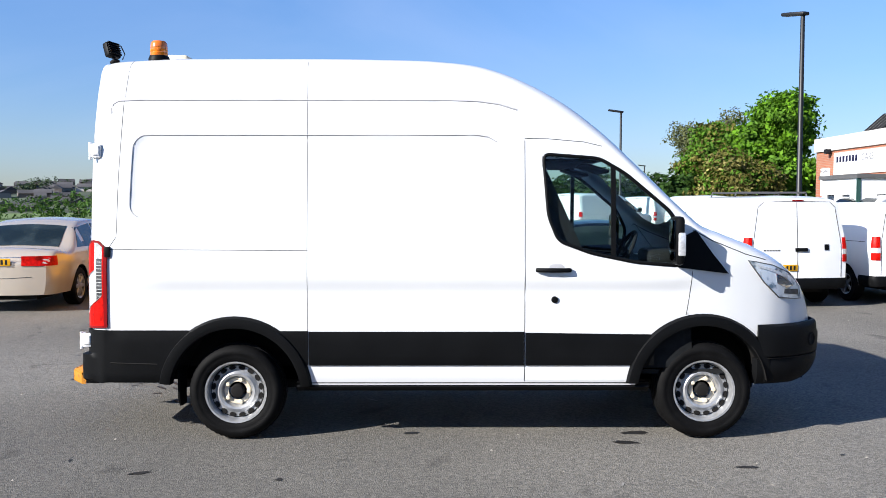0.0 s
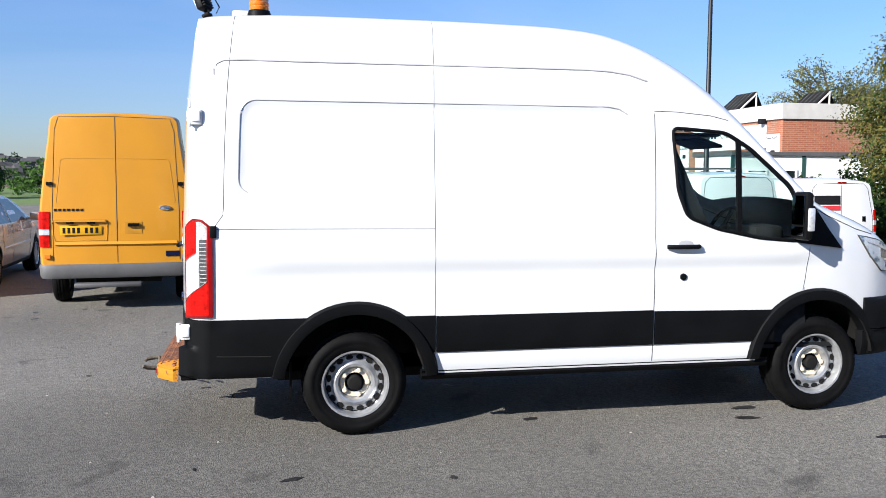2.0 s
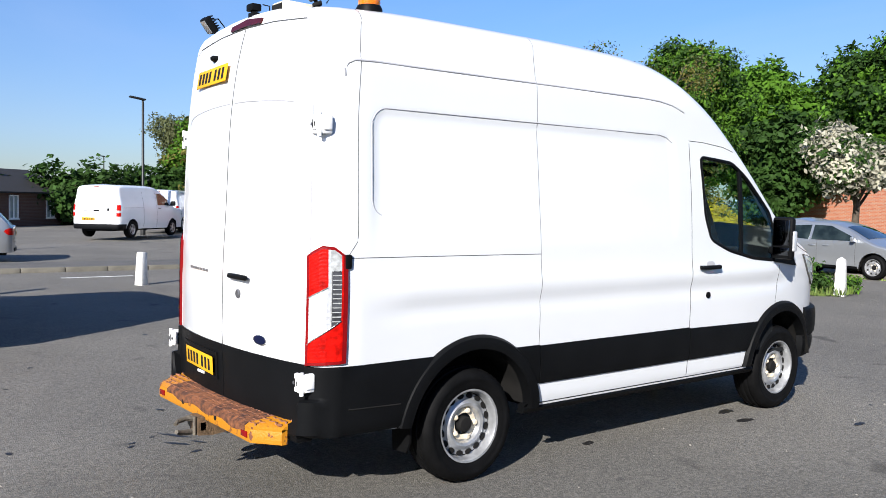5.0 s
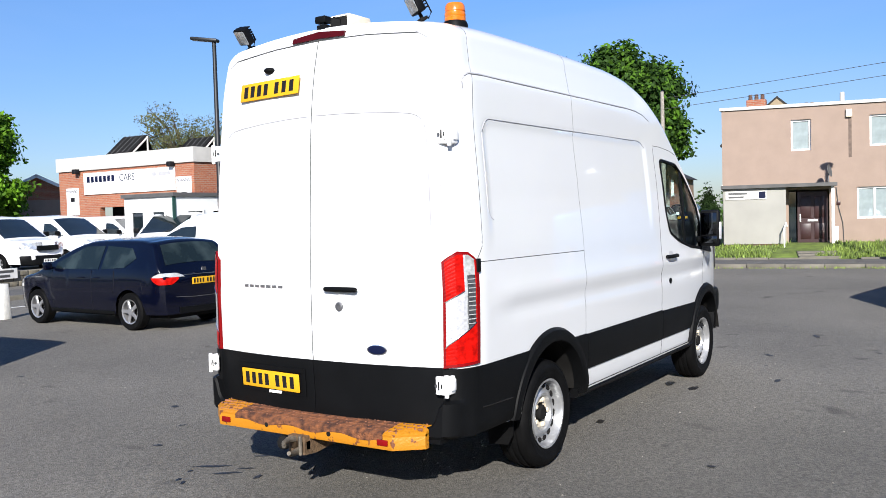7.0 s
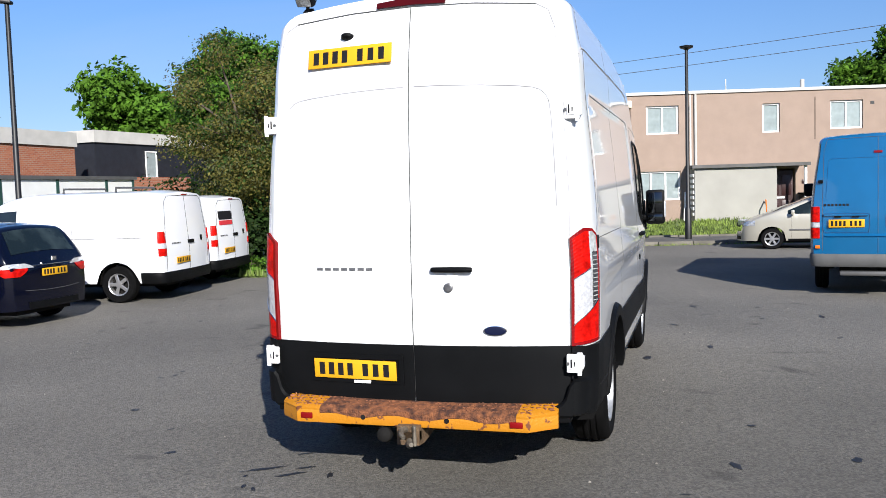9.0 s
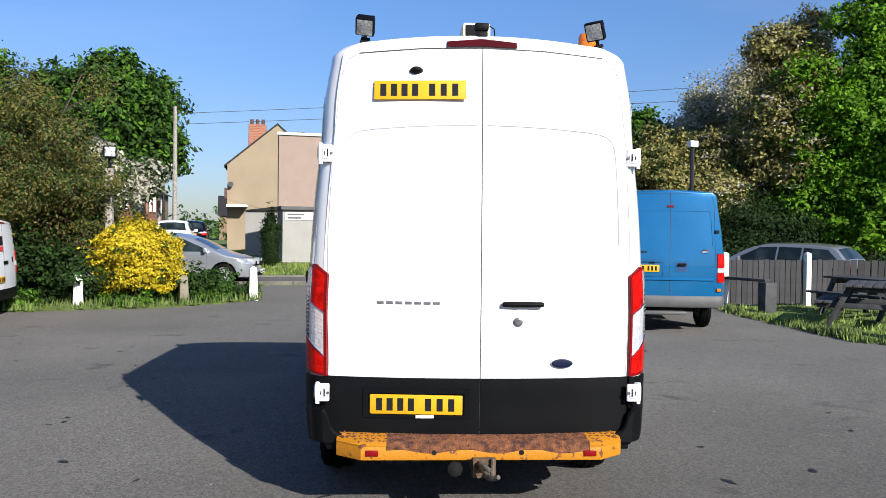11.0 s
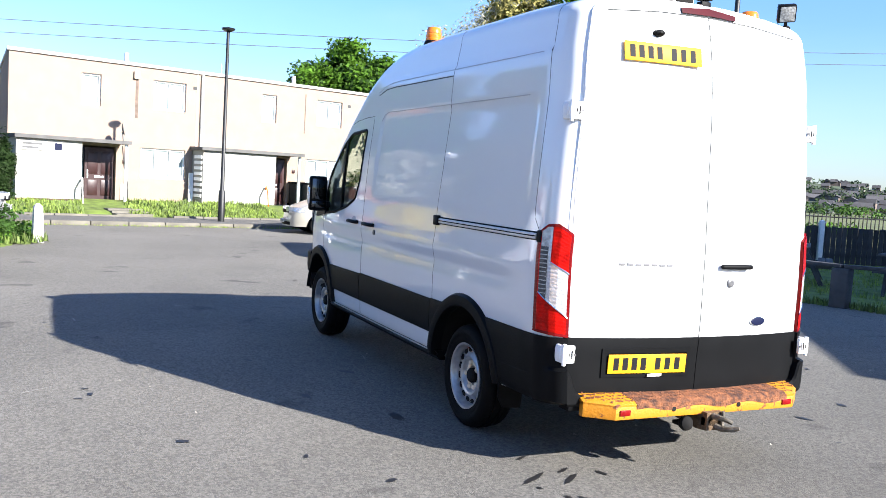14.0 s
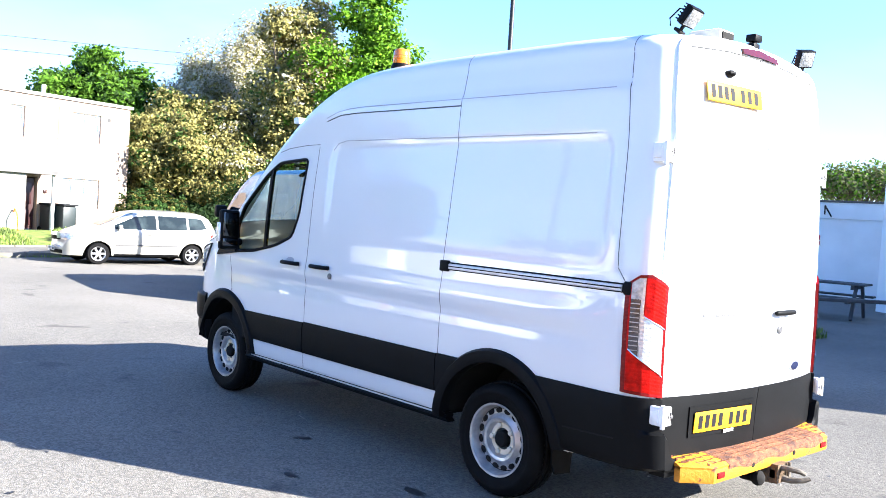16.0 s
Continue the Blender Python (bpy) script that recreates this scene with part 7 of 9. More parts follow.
for y in (0.15, 7.55):
    b = part("warning_sign", boxed(-0.06, -0.01, y, y + 0.85, 1.9 if y > 1 else 2.2, 3.1 if y > 1 else 3.3), WHITEPL, shop, "white warning sign with dark picture", angle=0)
    part("sign_mark", boxed(-0.066, -0.061, y + 0.25, y + 0.55, 2.5, 2.68, 0, None), INK, b, angle=0)
    word = bpy.data.curves.new("warning_word", "FONT")
    word.body, word.size, word.extrude, word.align_x = "WARNING", 0.17, 0.002, "CENTER"
    word.materials.append(BLUEINK)
    wo = new("warning_word", word)
    wo.parent, wo.matrix_basis = b, pose(-0.064, y + 0.43, 2.9 if y > 1 else 3.1, 90, 0, -90)
    part("floodlight", boxed(-0.3, -0.05, y + (0.9 if y < 1 else -0.2), y + (1.15 if y < 1 else 0.05), 3.72, 3.92, 0.03), INK, shop)
for x, y in ((0.9, 5.3), (3.6, 4.0)):
    rl = part("roof_light", prism([(-0.05, -0.02), (1.1, 1.0), (1.15, 0.94), (0.05, -0.06)], 0, 1.7, "y"), DARKMETAL, shop, "dark glazed panel on a pale raking frame", angle=0, loc=pose(x, y, 4.42, 0, 0, 0))
    part("back_panel", prism([(1.15, 1.0), (1.62, 0.0), (1.55, 0.0), (1.11, 0.94)], 0.1, 1.7, "y"), DARKMETAL, rl, angle=0)
    for yy in (-0.03, 1.73):
        bm = bmesh.new()
        tube(bm, [(0.05, yy, -0.06), (1.1, yy, 0.90)], 0.045, 4), tube(bm, [(1.08, yy, 0.94), (1.08, yy, -0.02)], 0.045, 4)
        part("edge_trim", bm, FASCIA, rl, angle=0)
    for k in range(4):
        part("panel_rib", tube(bmesh.new(), [(0.1, 0.3 + k * 0.36, 0.11), (1.08, 0.3 + k * 0.36, 0.98)], 0.015, 4), GREYPL, rl, angle=0)
part("notice", boxed(-0.05, -0.01, 5.9 + 1.2, 8.6, 0.9, 1.75), WHITEPL, shop, angle=0)
cab = thing("site_cabin", "pale portable cabin with dark green trim and windows", "cabin", pose(14.4, 20.0, 0.1))
part("wall", boxed(0, 9.5, 0, 2.6, 0.1, 2.35), CABIN, cab, angle=0)
part("roof", boxed(-0.08, 9.58, -0.08, 2.68, 2.354, 2.48), GREYPL, cab, angle=0)
for x in (0.0, 2.6, 5.2, 7.8, 9.4):
    part("green_post", boxed(x - 0.06, x + 0.06, -0.03, 0.02, 0.1, 2.35), CABGREEN, cab, angle=0)
for x in (0.5, 1.6, 5.6, 8.2):
    window(cab, pose(x, -0.03, 0.95), 0.75, 0.95, 1, 0.02, DGLASS)
for y in (0.4, 1.5):
    window(cab, pose(-0.03, y + 0.7, 0.95, 0, 0, -90), 0.7, 0.95, 1, 0.02, DGLASS)
blk = thing("black_building", "black-clad flat-roofed building with white fascia", "building", pose(27.5, 24.6, 0.1, 0, 0, -6))
part("wall", boxed(0, 9, 0, 6, 0, 4.2), BLACKBOARD, blk, angle=0)
part("fascia", boxed(-0.1, 9.1, -0.1, 6.1, 4.204, 4.75), FASCIA, blk, angle=0)
window(blk, pose(3.2, -0.03, 2.6), 0.8, 1.3, 1, 0.02)
part("brick_base", boxed(0.5, 5, -1.2, -0.4, 0, 2.6), BRICK, blk, angle=0)
lowb = thing("brick_outbuilding", "small red brick gabled outbuilding with pale lower wall", "building", pose(29.4, 48.05, 0.0, 0, 0, 60))
part("wall", boxed(0, 5, 0, 4.2, 0, 3.2), RENDERP, lowb, angle=0)
part("gable", prism([(0, 3.204), (4.2, 3.204), (4.2, 3.75), (2.1, 4.75), (0, 3.75)], 0, 5, "x"), BRICK, lowb, angle=0)
for s in (-1, 1):
    part("bargeboard", boxed(-0.26, -0.21, -1.32, 1.32, -0.19, -0.01, 0, pose(0, 2.1 + s * 1.17, 4.28, -s * 26, 0, 0)), WHITEWALL, lowb, angle=0)
for s, e in ((-0.25, 2.1), (4.45, 2.1)):
    P = [[Vector((x, y, z)) for y, z in ((s, 3.68), (e, 4.87))] for x in (-0.2, 5.2)]
    part("roof", sheet(P, [[p - Vector((0, 0, 0.12)) for p in r] for r in P]), BROWNTILE, lowb, angle=0)

# white pub outbuilding, and the pub that throws the long shade
shed = thing("white_outbuilding", "white painted flat-roofed outbuilding with red notice", "building", pose(0.5, -20.6, 0, 0, 0, 1))
part("wall", boxed(0, 10.0, -4, 0, 0, 2.25), WHITEWALL, shed, angle=0)
part("roof_band", boxed(-0.06, 10.06, -4.06, 0.05, 2.254, 2.72), WHITEWALL, shed, angle=0)
part("roof_edge", boxed(-0.1, 10.1, -4.1, 0.09, 2.724, 2.78), GREYFELT, shed, angle=0)
part("door", boxed(8.3, 9.2, 0.002, 0.04, 0.05, 2.0), WHITEWALL, shed, angle=0)
part("dark_fanlight", boxed(8.2, 9.6, 0.002, 0.05, 2.02, 2.22), INK, shed, angle=0)
nt = part("notice", boxed(7.15, 7.45, 0.004, 0.02, 1.45, 1.78), PAPER, shed, "small red notice", angle=0)
part("notice_bar", boxed(7.18, 7.42, 0.021, 0.024, 1.62, 1.76), REDINK, nt, angle=0)
part("notice_bar", boxed(7.18, 7.42, 0.021, 0.024, 1.48, 1.58), REDINK, nt, angle=0)
part("sign_bracket", tube(bmesh.new(), [(6.9, 0.03, 2.3), (6.9, 0.5, 2.6), (6.9, 0.5, 2.35)], 0.025, 5), INK, shed)
pub = thing("pub_building", "white rendered pub building beside the car park", "building", pose(-7.4, -8.35, 0, 0, 0, -36))
part("wall", boxed(0, 15, -9, 0, 0, 5.0), WHITEWALL, pub, angle=0)
part("roof", prism([(-9.2, 5.004), (0.0, 5.004), (-4.6, 7.4)], 0.0, 15.0, "x"), SLATE, pub, angle=0)


# ---- street furniture ----
def lamp_post(name, label, x, y, h, head, yaw, z=0.0, r=0.055):
    o = thing(name, label, "street lamp", pose(x, y, z), "street lamps")
    part("column", lathe(bmesh.new(), [(r * 1.9, 0), (r * 1.9, h * 0.16), (r * 1.15, h * 0.17), (r * 0.85, h), (r * 0.5, h + 0.02)], 12), POLEM, o)
    bm = bmesh.new()
    if head:
        box(bm, -0.1, 0.58, -0.1, 0.1, 0.0, 0.08, 0.03, pose(0, 0, h, 0, 0, yaw) @ pose(0, 0, 0, 0, -8, 0))
    else:
        lathe(bm, [(0.05, h), (0.17, h + 0.05), (0.19, h + 0.1), (0.05, h + 0.13)], 12)
    part("lantern", bm, POLEM, o)
    return o


lamp_post("street_lamp", "black street lamp column with flat lantern", 9.4, 12.3, 5.8, True, 112)
lamp_post("street_lamp", "slim black street lamp by the pavement", 19.7, -1.12, 5.25, False, 0, 0.1, 0.05)
lamp_post("street_lamp", "black street lamp far beyond the road", 9.5, 32.2, 5.7, True, 180)
lamp_post("street_lamp", "black street lamp far beyond the road", 19.6, 71, 4.9, True, 180)
lamp_post("street_lamp", "tall black lamp column beyond the fence", 17.3, -17.0, 9.5, True, 0, 0, 0.09)
lamp_post("street_lamp", "tall black street lamp behind the white outbuilding", 16.7, -29.8, 8.3, True, 20)
lamp_post("street_lamp", "dark street lamp under the far trees", 36, 11.5, 4.3, True, 100)
cc = thing("camera_pole", "galvanised pole with white dome camera", "camera pole", pose(0.55, 22.2, 0))
part("pole", lathe(bmesh.new(), [(0.085, 0), (0.062, 4.7), (0.04, 4.72)], 12), GALV, cc)
part("swan_neck", tube(bmesh.new(), [(0, 0, 4.6), (0, 0, 5.3), (0.05, 0, 5.5), (0.18, 0, 5.58), (0.3, 0, 5.5), (0.33, 0, 5.35)], 0.04, 8), WHITEPL, cc)
part("dome_camera", lathe(bmesh.new(), [(0.03, -0.26), (0.075, -0.23), (0.085, -0.14)], 14, pose(0.33, 0, 5.37)), INK, cc)
part("dome_hood", lathe(bmesh.new(), [(0.1, -0.15), (0.1, -0.1), (0.05, 0.0)], 14, pose(0.33, 0, 5.37)), WHITEPL, cc)
part("junction_box", boxed(-0.2, -0.06, -0.06, 0.06, 4.35, 4.6, 0.01), WHITEPL, cc)
part("bracket_camera", boxed(0.05, 0.3, -0.06, 0.06, 2.55, 2.7, 0.03, pose(0, 0, 0, 0, 0, 0)), GALV, cc)
fp = thing("floodlight_post", "pale flaking wooden post with black floodlight", "floodlight", pose(12.05, 6.3, 0))
part("post", boxed(-0.07, 0.07, -0.07, 0.07, 0, 2.75, 0.012), OLDWOOD, fp)
part("floodlight", boxed(-0.16, 0.1, -0.13, 0.13, 2.95, 3.2, 0.03, pose(0, 0, 0, 0, 0, 20)), INK, fp)
part("floodlight_glass", boxed(-0.17, -0.16, -0.1, 0.1, 2.98, 3.17, 0.004, pose(0, 0, 0, 0, 0, 20)), LCLEAR, fp)
part("bracket", tube(bmesh.new(), [(0, 0, 2.7), (0, 0, 2.97)], 0.03, 6), INK, fp)
f2 = thing("floodlight_post", "black post with white floodlight beside the fence", "floodlight", pose(13.3, -6.15, 0))
part("post", tube(bmesh.new(), [(0, 0, 0), (0, 0, 3.5)], 0.05, 8), POLEM, f2)
part("floodlight", boxed(-0.1, 0.08, -0.1, 0.1, 3.5, 3.64, 0.02, pose(0, 0, 0, 0, 0, 10)), WHITEPL, f2)
for x, y, hh in ((38.5, 11.6, 7.3), (26.0, -37.0, 9.6), (52.0, 16.0, 6.2)):
    tp = thing("telegraph_pole", "weathered wooden telegraph pole", "telegraph pole", pose(x, y, 0.2), "telegraph poles")
    part("pole", lathe(bmesh.new(), [(0.13, 0), (0.09, hh)], 10), OLDWOOD, tp)
    part("pole_cap", lathe(bmesh.new(), [(0.1, 0), (0.1, 0.02), (0.02, 0.06)], 10, pose(0, 0, hh)), POLEM, tp)
for a, b in (((38.5, 11.5, 7.15), (26.0, -36.9, 9.45)), ((38.5, 11.7, 6.6), (26.0, -37.1, 8.9))):
    a, b = Vector(a), Vector(b)
    pts = [a.lerp(b, t / 12) - Vector((0, 0, 0.35 * (1 - (2 * t / 12 - 1) ** 2))) for t in range(13)]
    tagged(part("overhead_cable", tube(bmesh.new(), pts, 0.012, 4), GREYPL), "thin grey overhead telephone cable", "cable", "overhead cables")


def bollard(x, y, h, w, label, m=None, top=True):
    o = thing("bollard", label, "bollard", pose(x, y, 0, 0, random.uniform(-2, 2), random.uniform(0, 40)), "bollards")
    bm = boxed(-w / 2, w / 2, -w / 2, w / 2, -0.02, h, 0.02)
    for v_ in bm.verts:
        k = 1 - 0.25 * max(0, v_.co.z) / h
        v_.co.x *= k
        v_.co.y *= k
    part("post", bm, m or POSTW, o)
    if top:
        part("cap", lathe(bmesh.new(), [(w * 0.5, 0), (w * 0.42, 0.03), (0.02, 0.07)], 4, pose(0, 0, h - 0.005, 0, 0, 45)), m or POSTW, o, angle=0)


for x, y in ((2.3, 11.45), (3.48, 11.35), (-0.38, 10.95)):
    bollard(x, y, 0.62, 0.18, "white painted tapered timber bollard", top=False)
bollard(13.0, 3.55, 0.68, 0.2, "white painted post at the verge corner")
bollard(11.8, 4.75, 0.55, 0.2, "stone bollard in the long grass", STONE)
bollard(11.0, 6.55, 0.6, 0.2, "white painted post in the long grass")

# low stone wall with pier and street sign across the road
sw = thing("stone_wall", "low stone wall with square pier and street sign", "wall", pose(7.0, 18.8, 0, 0, 0, 12) @ Matrix.Scale(0.8, 4))
part("pier", boxed(-0.25, 0.35, -0.25, 0.25, 0, 0.95, 0.04), STONE, sw)
part("pier_cap", boxed(-0.3, 0.4, -0.3, 0.3, 0.95, 1.03, 0.03), STONE, sw)
for i in range(14):
    for j in range(3):
        part("stone", boxed(0.36 + i * 0.42 + 0.2 * (j % 2), 0.76 + i * 0.42 + 0.2 * (j % 2), -0.15 + random.uniform(-0.02, 0.02), 0.15, j * 0.17, 0.165 + j * 0.17, 0.02), STONE, sw)
part("street_sign", boxed(0.5, 1.5, -0.2, -0.17, 0.28, 0.62), PAPER, sw, "white street name sign with bars", angle=0)
part("sign_bar", boxed(0.6, 1.35, -0.204, -0.2, 0.48, 0.57), GREYPL, sw, angle=0)
part("sign_bar", boxed(0.7, 1.2, -0.204, -0.2, 0.33, 0.42), GREYPL, sw, angle=0)

# kerbs and pavements


def pavement(name, label, poly, z, material=None):
    return tagged(part(name, prism(poly, -0.05, z, "z"), material or PAVEM, angle=0), label, "pavement", kind="structure")


def kerb_run(a, b, label, z=0.11):
    a, b = Vector((*a, 0)), Vector((*b, 0))
    n = max(1, round((b - a).length / 0.9))
    root = tagged(new("kerb"), label, "kerb", kind="structure")
    yaw = math.degrees(math.atan2(b.y - a.y, b.x - a.x))
    L = (b - a).length / n
    first = None
    for k in range(n):
        p = a.lerp(b, (k + 0.5) / n)
        m = pose(p.x, p.y, random.uniform(-0.008, 0.004), 0, 0, yaw + random.uniform(-0.5, 0.5))
        if first is None:
            first = part("kerbstone", boxed(-L / 2 + 0.008, L / 2 - 0.008, -0.07, 0.07, -0.05, z, 0.02), KERBM, root, loc=m)
        else:
            again(first, m, root)


pavement("pavement", "dark pavement in front of the pink terrace", [(17.6, 6.0), (19.4, 6.6), (22.0, -7.0), (24.5, -20), (22.5, -20), (20.0, -7.6)], 0.10)
kerb_run((17.45, 6.0), (19.85, -7.6), "pale concrete kerb along the street")
pavement("pavement", "pavement across the road by the stone wall", [(-14, 16.1), (4.5, 14.9), (12, 15.5), (12, 17.2), (4.5, 16.6), (-14, 18.0)], 0.09)
kerb_run((-14, 16.0), (4.5, 14.8), "pale concrete kerb across the road")
kerb_run((4.5, 14.8), (12, 15.4), "pale concrete kerb across the road")
ROADLINE = mat("worn_white_line", (0.5, 0.5, 0.48), 0.8, var=0.3, scale=8)
for k in range(8):
    x = -9 + k * 2.6
    tagged(part("road_line", boxed(x, x + 1.4, -0.05, 0.05, 0.0, 0.005, 0, pose(0, 13.6 - 0.05 * x * 0.5, 0, 0, 0, -3)), ROADLINE, angle=0), "worn white dashed road marking", "road line", kind="structure")


# ---- grass, fence and tables ----
def mound(name, label, poly, h, material, z0=-0.02, step=0.5, seed=1, kind="structure", rise=None):
    """A low uneven bank over the outline poly."""
    rnd = random.Random(seed)
    xs, ys = [p[0] for p in poly], [p[1] for p in poly]
    nx, ny = max(2, int((max(xs) - min(xs)) / step)), max(2, int((max(ys) - min(ys)) / step))
    bm, vs = bmesh.new(), {}
    def edge(x, y):
        d = 9.0
        for a, b in zip(poly, poly[1:] + poly[:1]):
            a, b, p = Vector(a), Vector(b), Vector((x, y))
            t = min(1, max(0, (p - a).dot(b - a) / (b - a).length_squared))
            d = min(d, (p - a.lerp(b, t)).length)
        return d
    def vert(i, j):
        if (i, j) not in vs:
            x, y = min(xs) + (max(xs) - min(xs)) * i / nx, min(ys) + (max(ys) - min(ys)) * j / ny
            e = edge(x, y) if inside(poly, x, y) else 0
            z = z0 + (h + 0.03 * noise.noise((x * 1.3, y * 1.3, seed))) * min(1, e / 0.35) + (rise(x, y) * min(1, e / 0.35) if rise else 0)
            vs[i, j] = bm.verts.new((x, y, z))
        return vs[i, j]
    for i in range(nx):
        for j in range(ny):
            q = [(i, j), (i + 1, j), (i + 1, j + 1), (i, j + 1)]
            x, y = min(xs) + (max(xs) - min(xs)) * (i + 0.5) / nx, min(ys) + (max(ys) - min(ys)) * (j + 0.5) / ny
            if inside(poly, x, y):
                bm.faces.new([vert(*k) for k in q])
    return tagged(part(name, bm, material, angle=60), label, "grass", kind=kind)


def blades(name, label, poly, n, h, material, z=0.0, seed=2, rise=None, width=0.012):
    """Single grass blades and weeds over an outline."""
    rng = np.random.default_rng(seed)
    xs, ys = [p[0] for p in poly], [p[1] for p in poly]
    V, F = [], []
    while len(F) < n:
        x, y = rng.uniform(min(xs), max(xs)), rng.uniform(min(ys), max(ys))
        if not inside(poly, x, y):
            continue
        zz = z + (rise(x, y) if rise else 0)
        cl = 0.55 + 0.45 * noise.noise((x * 0.9, y * 0.9, seed))
        if cl < rng.uniform(0, 0.7):
            continue
        for _ in range(3):
            a, b = rng.uniform(0, 6.283), rng.uniform(0, 6.283)
            hh, ln = h * rng.uniform(0.4, 1.2) * cl * 1.5, rng.uniform(0.1, 0.5)
            px, py = x + rng.normal(0, 0.03), y + rng.normal(0, 0.03)
            w = width * rng.uniform(0.7, 1.8)
            k = len(V)
            V += [(px - w * math.cos(a), py - w * math.sin(a), zz - 0.02), (px + w * math.cos(a), py + w * math.sin(a), zz - 0.02), (px + hh * ln * math.cos(b), py + hh * ln * math.sin(b), zz + hh)]
            F.append((k, k + 1, k + 2))
    return tagged(part(name, (V, F), material, angle=0), label, "grass", kind="stuff")


bank_rise = lambda x, y: 0.30 * min(1, max(0, (x - (19.6 - 0.17 * (y - 6))) / 3.0))
BANK = [(19.5, 6.8), (24.6, 6.8), (24.6, 3), (26.0, -8.5), (24.0, -8.2), (22.1, -7.2)]
mound("grass_bank", "grass bank in front of the pink terrace", BANK, 0.13, GRASSM, seed=3, rise=bank_rise)
for k, (ya, yb, n) in enumerate(((6.6, 2.4, 5200), (1.2, -3.3, 6200), (-4.6, -7.0, 3000))):
    edge = [(19.7 + 2.5 * (6.6 - y) / 13.6, 22.9 + 2.0 * (5.0 - y) / 11.5, y) for y in (ya, yb)]
    strip = [(edge[0][0], ya), (edge[0][1], ya), (edge[1][1], yb), (edge[1][0], yb)]
    blades("long_grass", "long grass and weeds on the bank", strip, 2 * n // 3, 0.14, BLADE, 0.1, 4 + 20 * k, bank_rise)
    blades("bank_weeds", "dark green weeds among the grass on the bank", strip, n // 3, 0.15, BLADEG, 0.1, 5 + 20 * k, bank_rise, 0.02)
kerb_run((19.5, 6.5), (20.42, 1.5), "low mossy concrete edging below the grass bank", 0.15)
kerb_run((20.70, 0.05), (22.0, -6.9), "low mossy concrete edging below the grass bank", 0.15)
for k in range(3):
    part("path_step", boxed(-0.55, 0.5, -3.35 + k * 0.36, -2.98 + k * 0.36, 0.0, 0.17 + k * 0.05, 0.015), KERBM, terrace, "worn concrete path step")
blades("kerb_weeds", "tufts of weeds along the street kerb", [(17.30, 6.0), (17.42, 6.0), (19.82, -7.6), (19.70, -7.6)], 1500, 0.07, BLADE, 0.0, 14, None, 0.010)
GREEN = [(24, 6.6), (30, 8.2), (42, 10.5), (60, 12), (60, -6), (34, 2), (26, 5)]
mound("grass_green", "open green beside the street", GREEN, 0.2, GRASSM, step=1.2, seed=5)
mound("grass_verge", "green on the far side of the street", [(30, 14), (60, 20), (60, 26), (28, 24), (20, 14), (18.5, 9.5)], 0.2, GRASSM, step=1.2, seed=6)
VERGE = [(10.2, 8.8), (10.1, 7.2), (10.6, 6.3), (11.0, 5.1), (11.8, 4.3), (12.9, 3.35), (13.5, 3.5), (13.7, 4.5), (13.6, 7.0), (14.0, 12.5), (11.0, 12.5)]
mound("verge", "weedy verge under the trees at the car park edge", VERGE, 0.08, GRASSM, step=0.3, seed=7)
blades("verge_grass", "long weeds and nettles on the verge", VERGE, 6000, 0.2, BLADEG, 0.05, 8, None, 0.016)
LAWN = [(11.6, -6.15), (10.6, -6.0), (8.5, -6.2), (6.6, -6.28), (5.5, -7.2), (4.8, -7.75), (3.6, -8.15), (3.0, -9.1), (2.7, -9.9), (3.1, -10.7), (4.3, -11.8), (6.4, -12.9), (8.6, -15.5), (9.5, -19.5), (14, -19.5), (13.5, -12), (12.6, -6.0)]
mound("lawn", "pub garden lawn with worn patches", LAWN, 0.05, GRASSM, step=0.4, seed=9)
blades("lawn_grass", "short grass and dandelions on the lawn", LAWN, 9000, 0.10, BLADE, 0.03, 10, None, 0.010)
blades("lawn_edge", "long grass along the lawn edge", [(11.4, -6.2), (10.5, -6.1), (8.5, -6.25), (6.6, -6.33), (5.5, -7.25), (4.8, -7.8), (3.6, -8.2), (3.0, -9.1), (2.72, -9.9), (2.95, -9.95), (3.25, -9.15), (3.8, -8.4), (5.0, -8.0), (5.7, -7.5), (6.8, -6.6), (8.5, -6.5), (10.5, -6.35), (11.4, -6.5)], 2600, 0.15, BLADEG, 0.02, 11)
FIELDM = mat("pale_field_grass", (0.101, 0.113, 0.0358), 0.9, var=0.25, scale=0.2)
mound("field", "pale playing field beyond the fence", [(14.5, -13), (40, -14), (90, -30), (90, -110), (20, -110), (12, -40)], 0.12, FIELDM, step=4, seed=12)

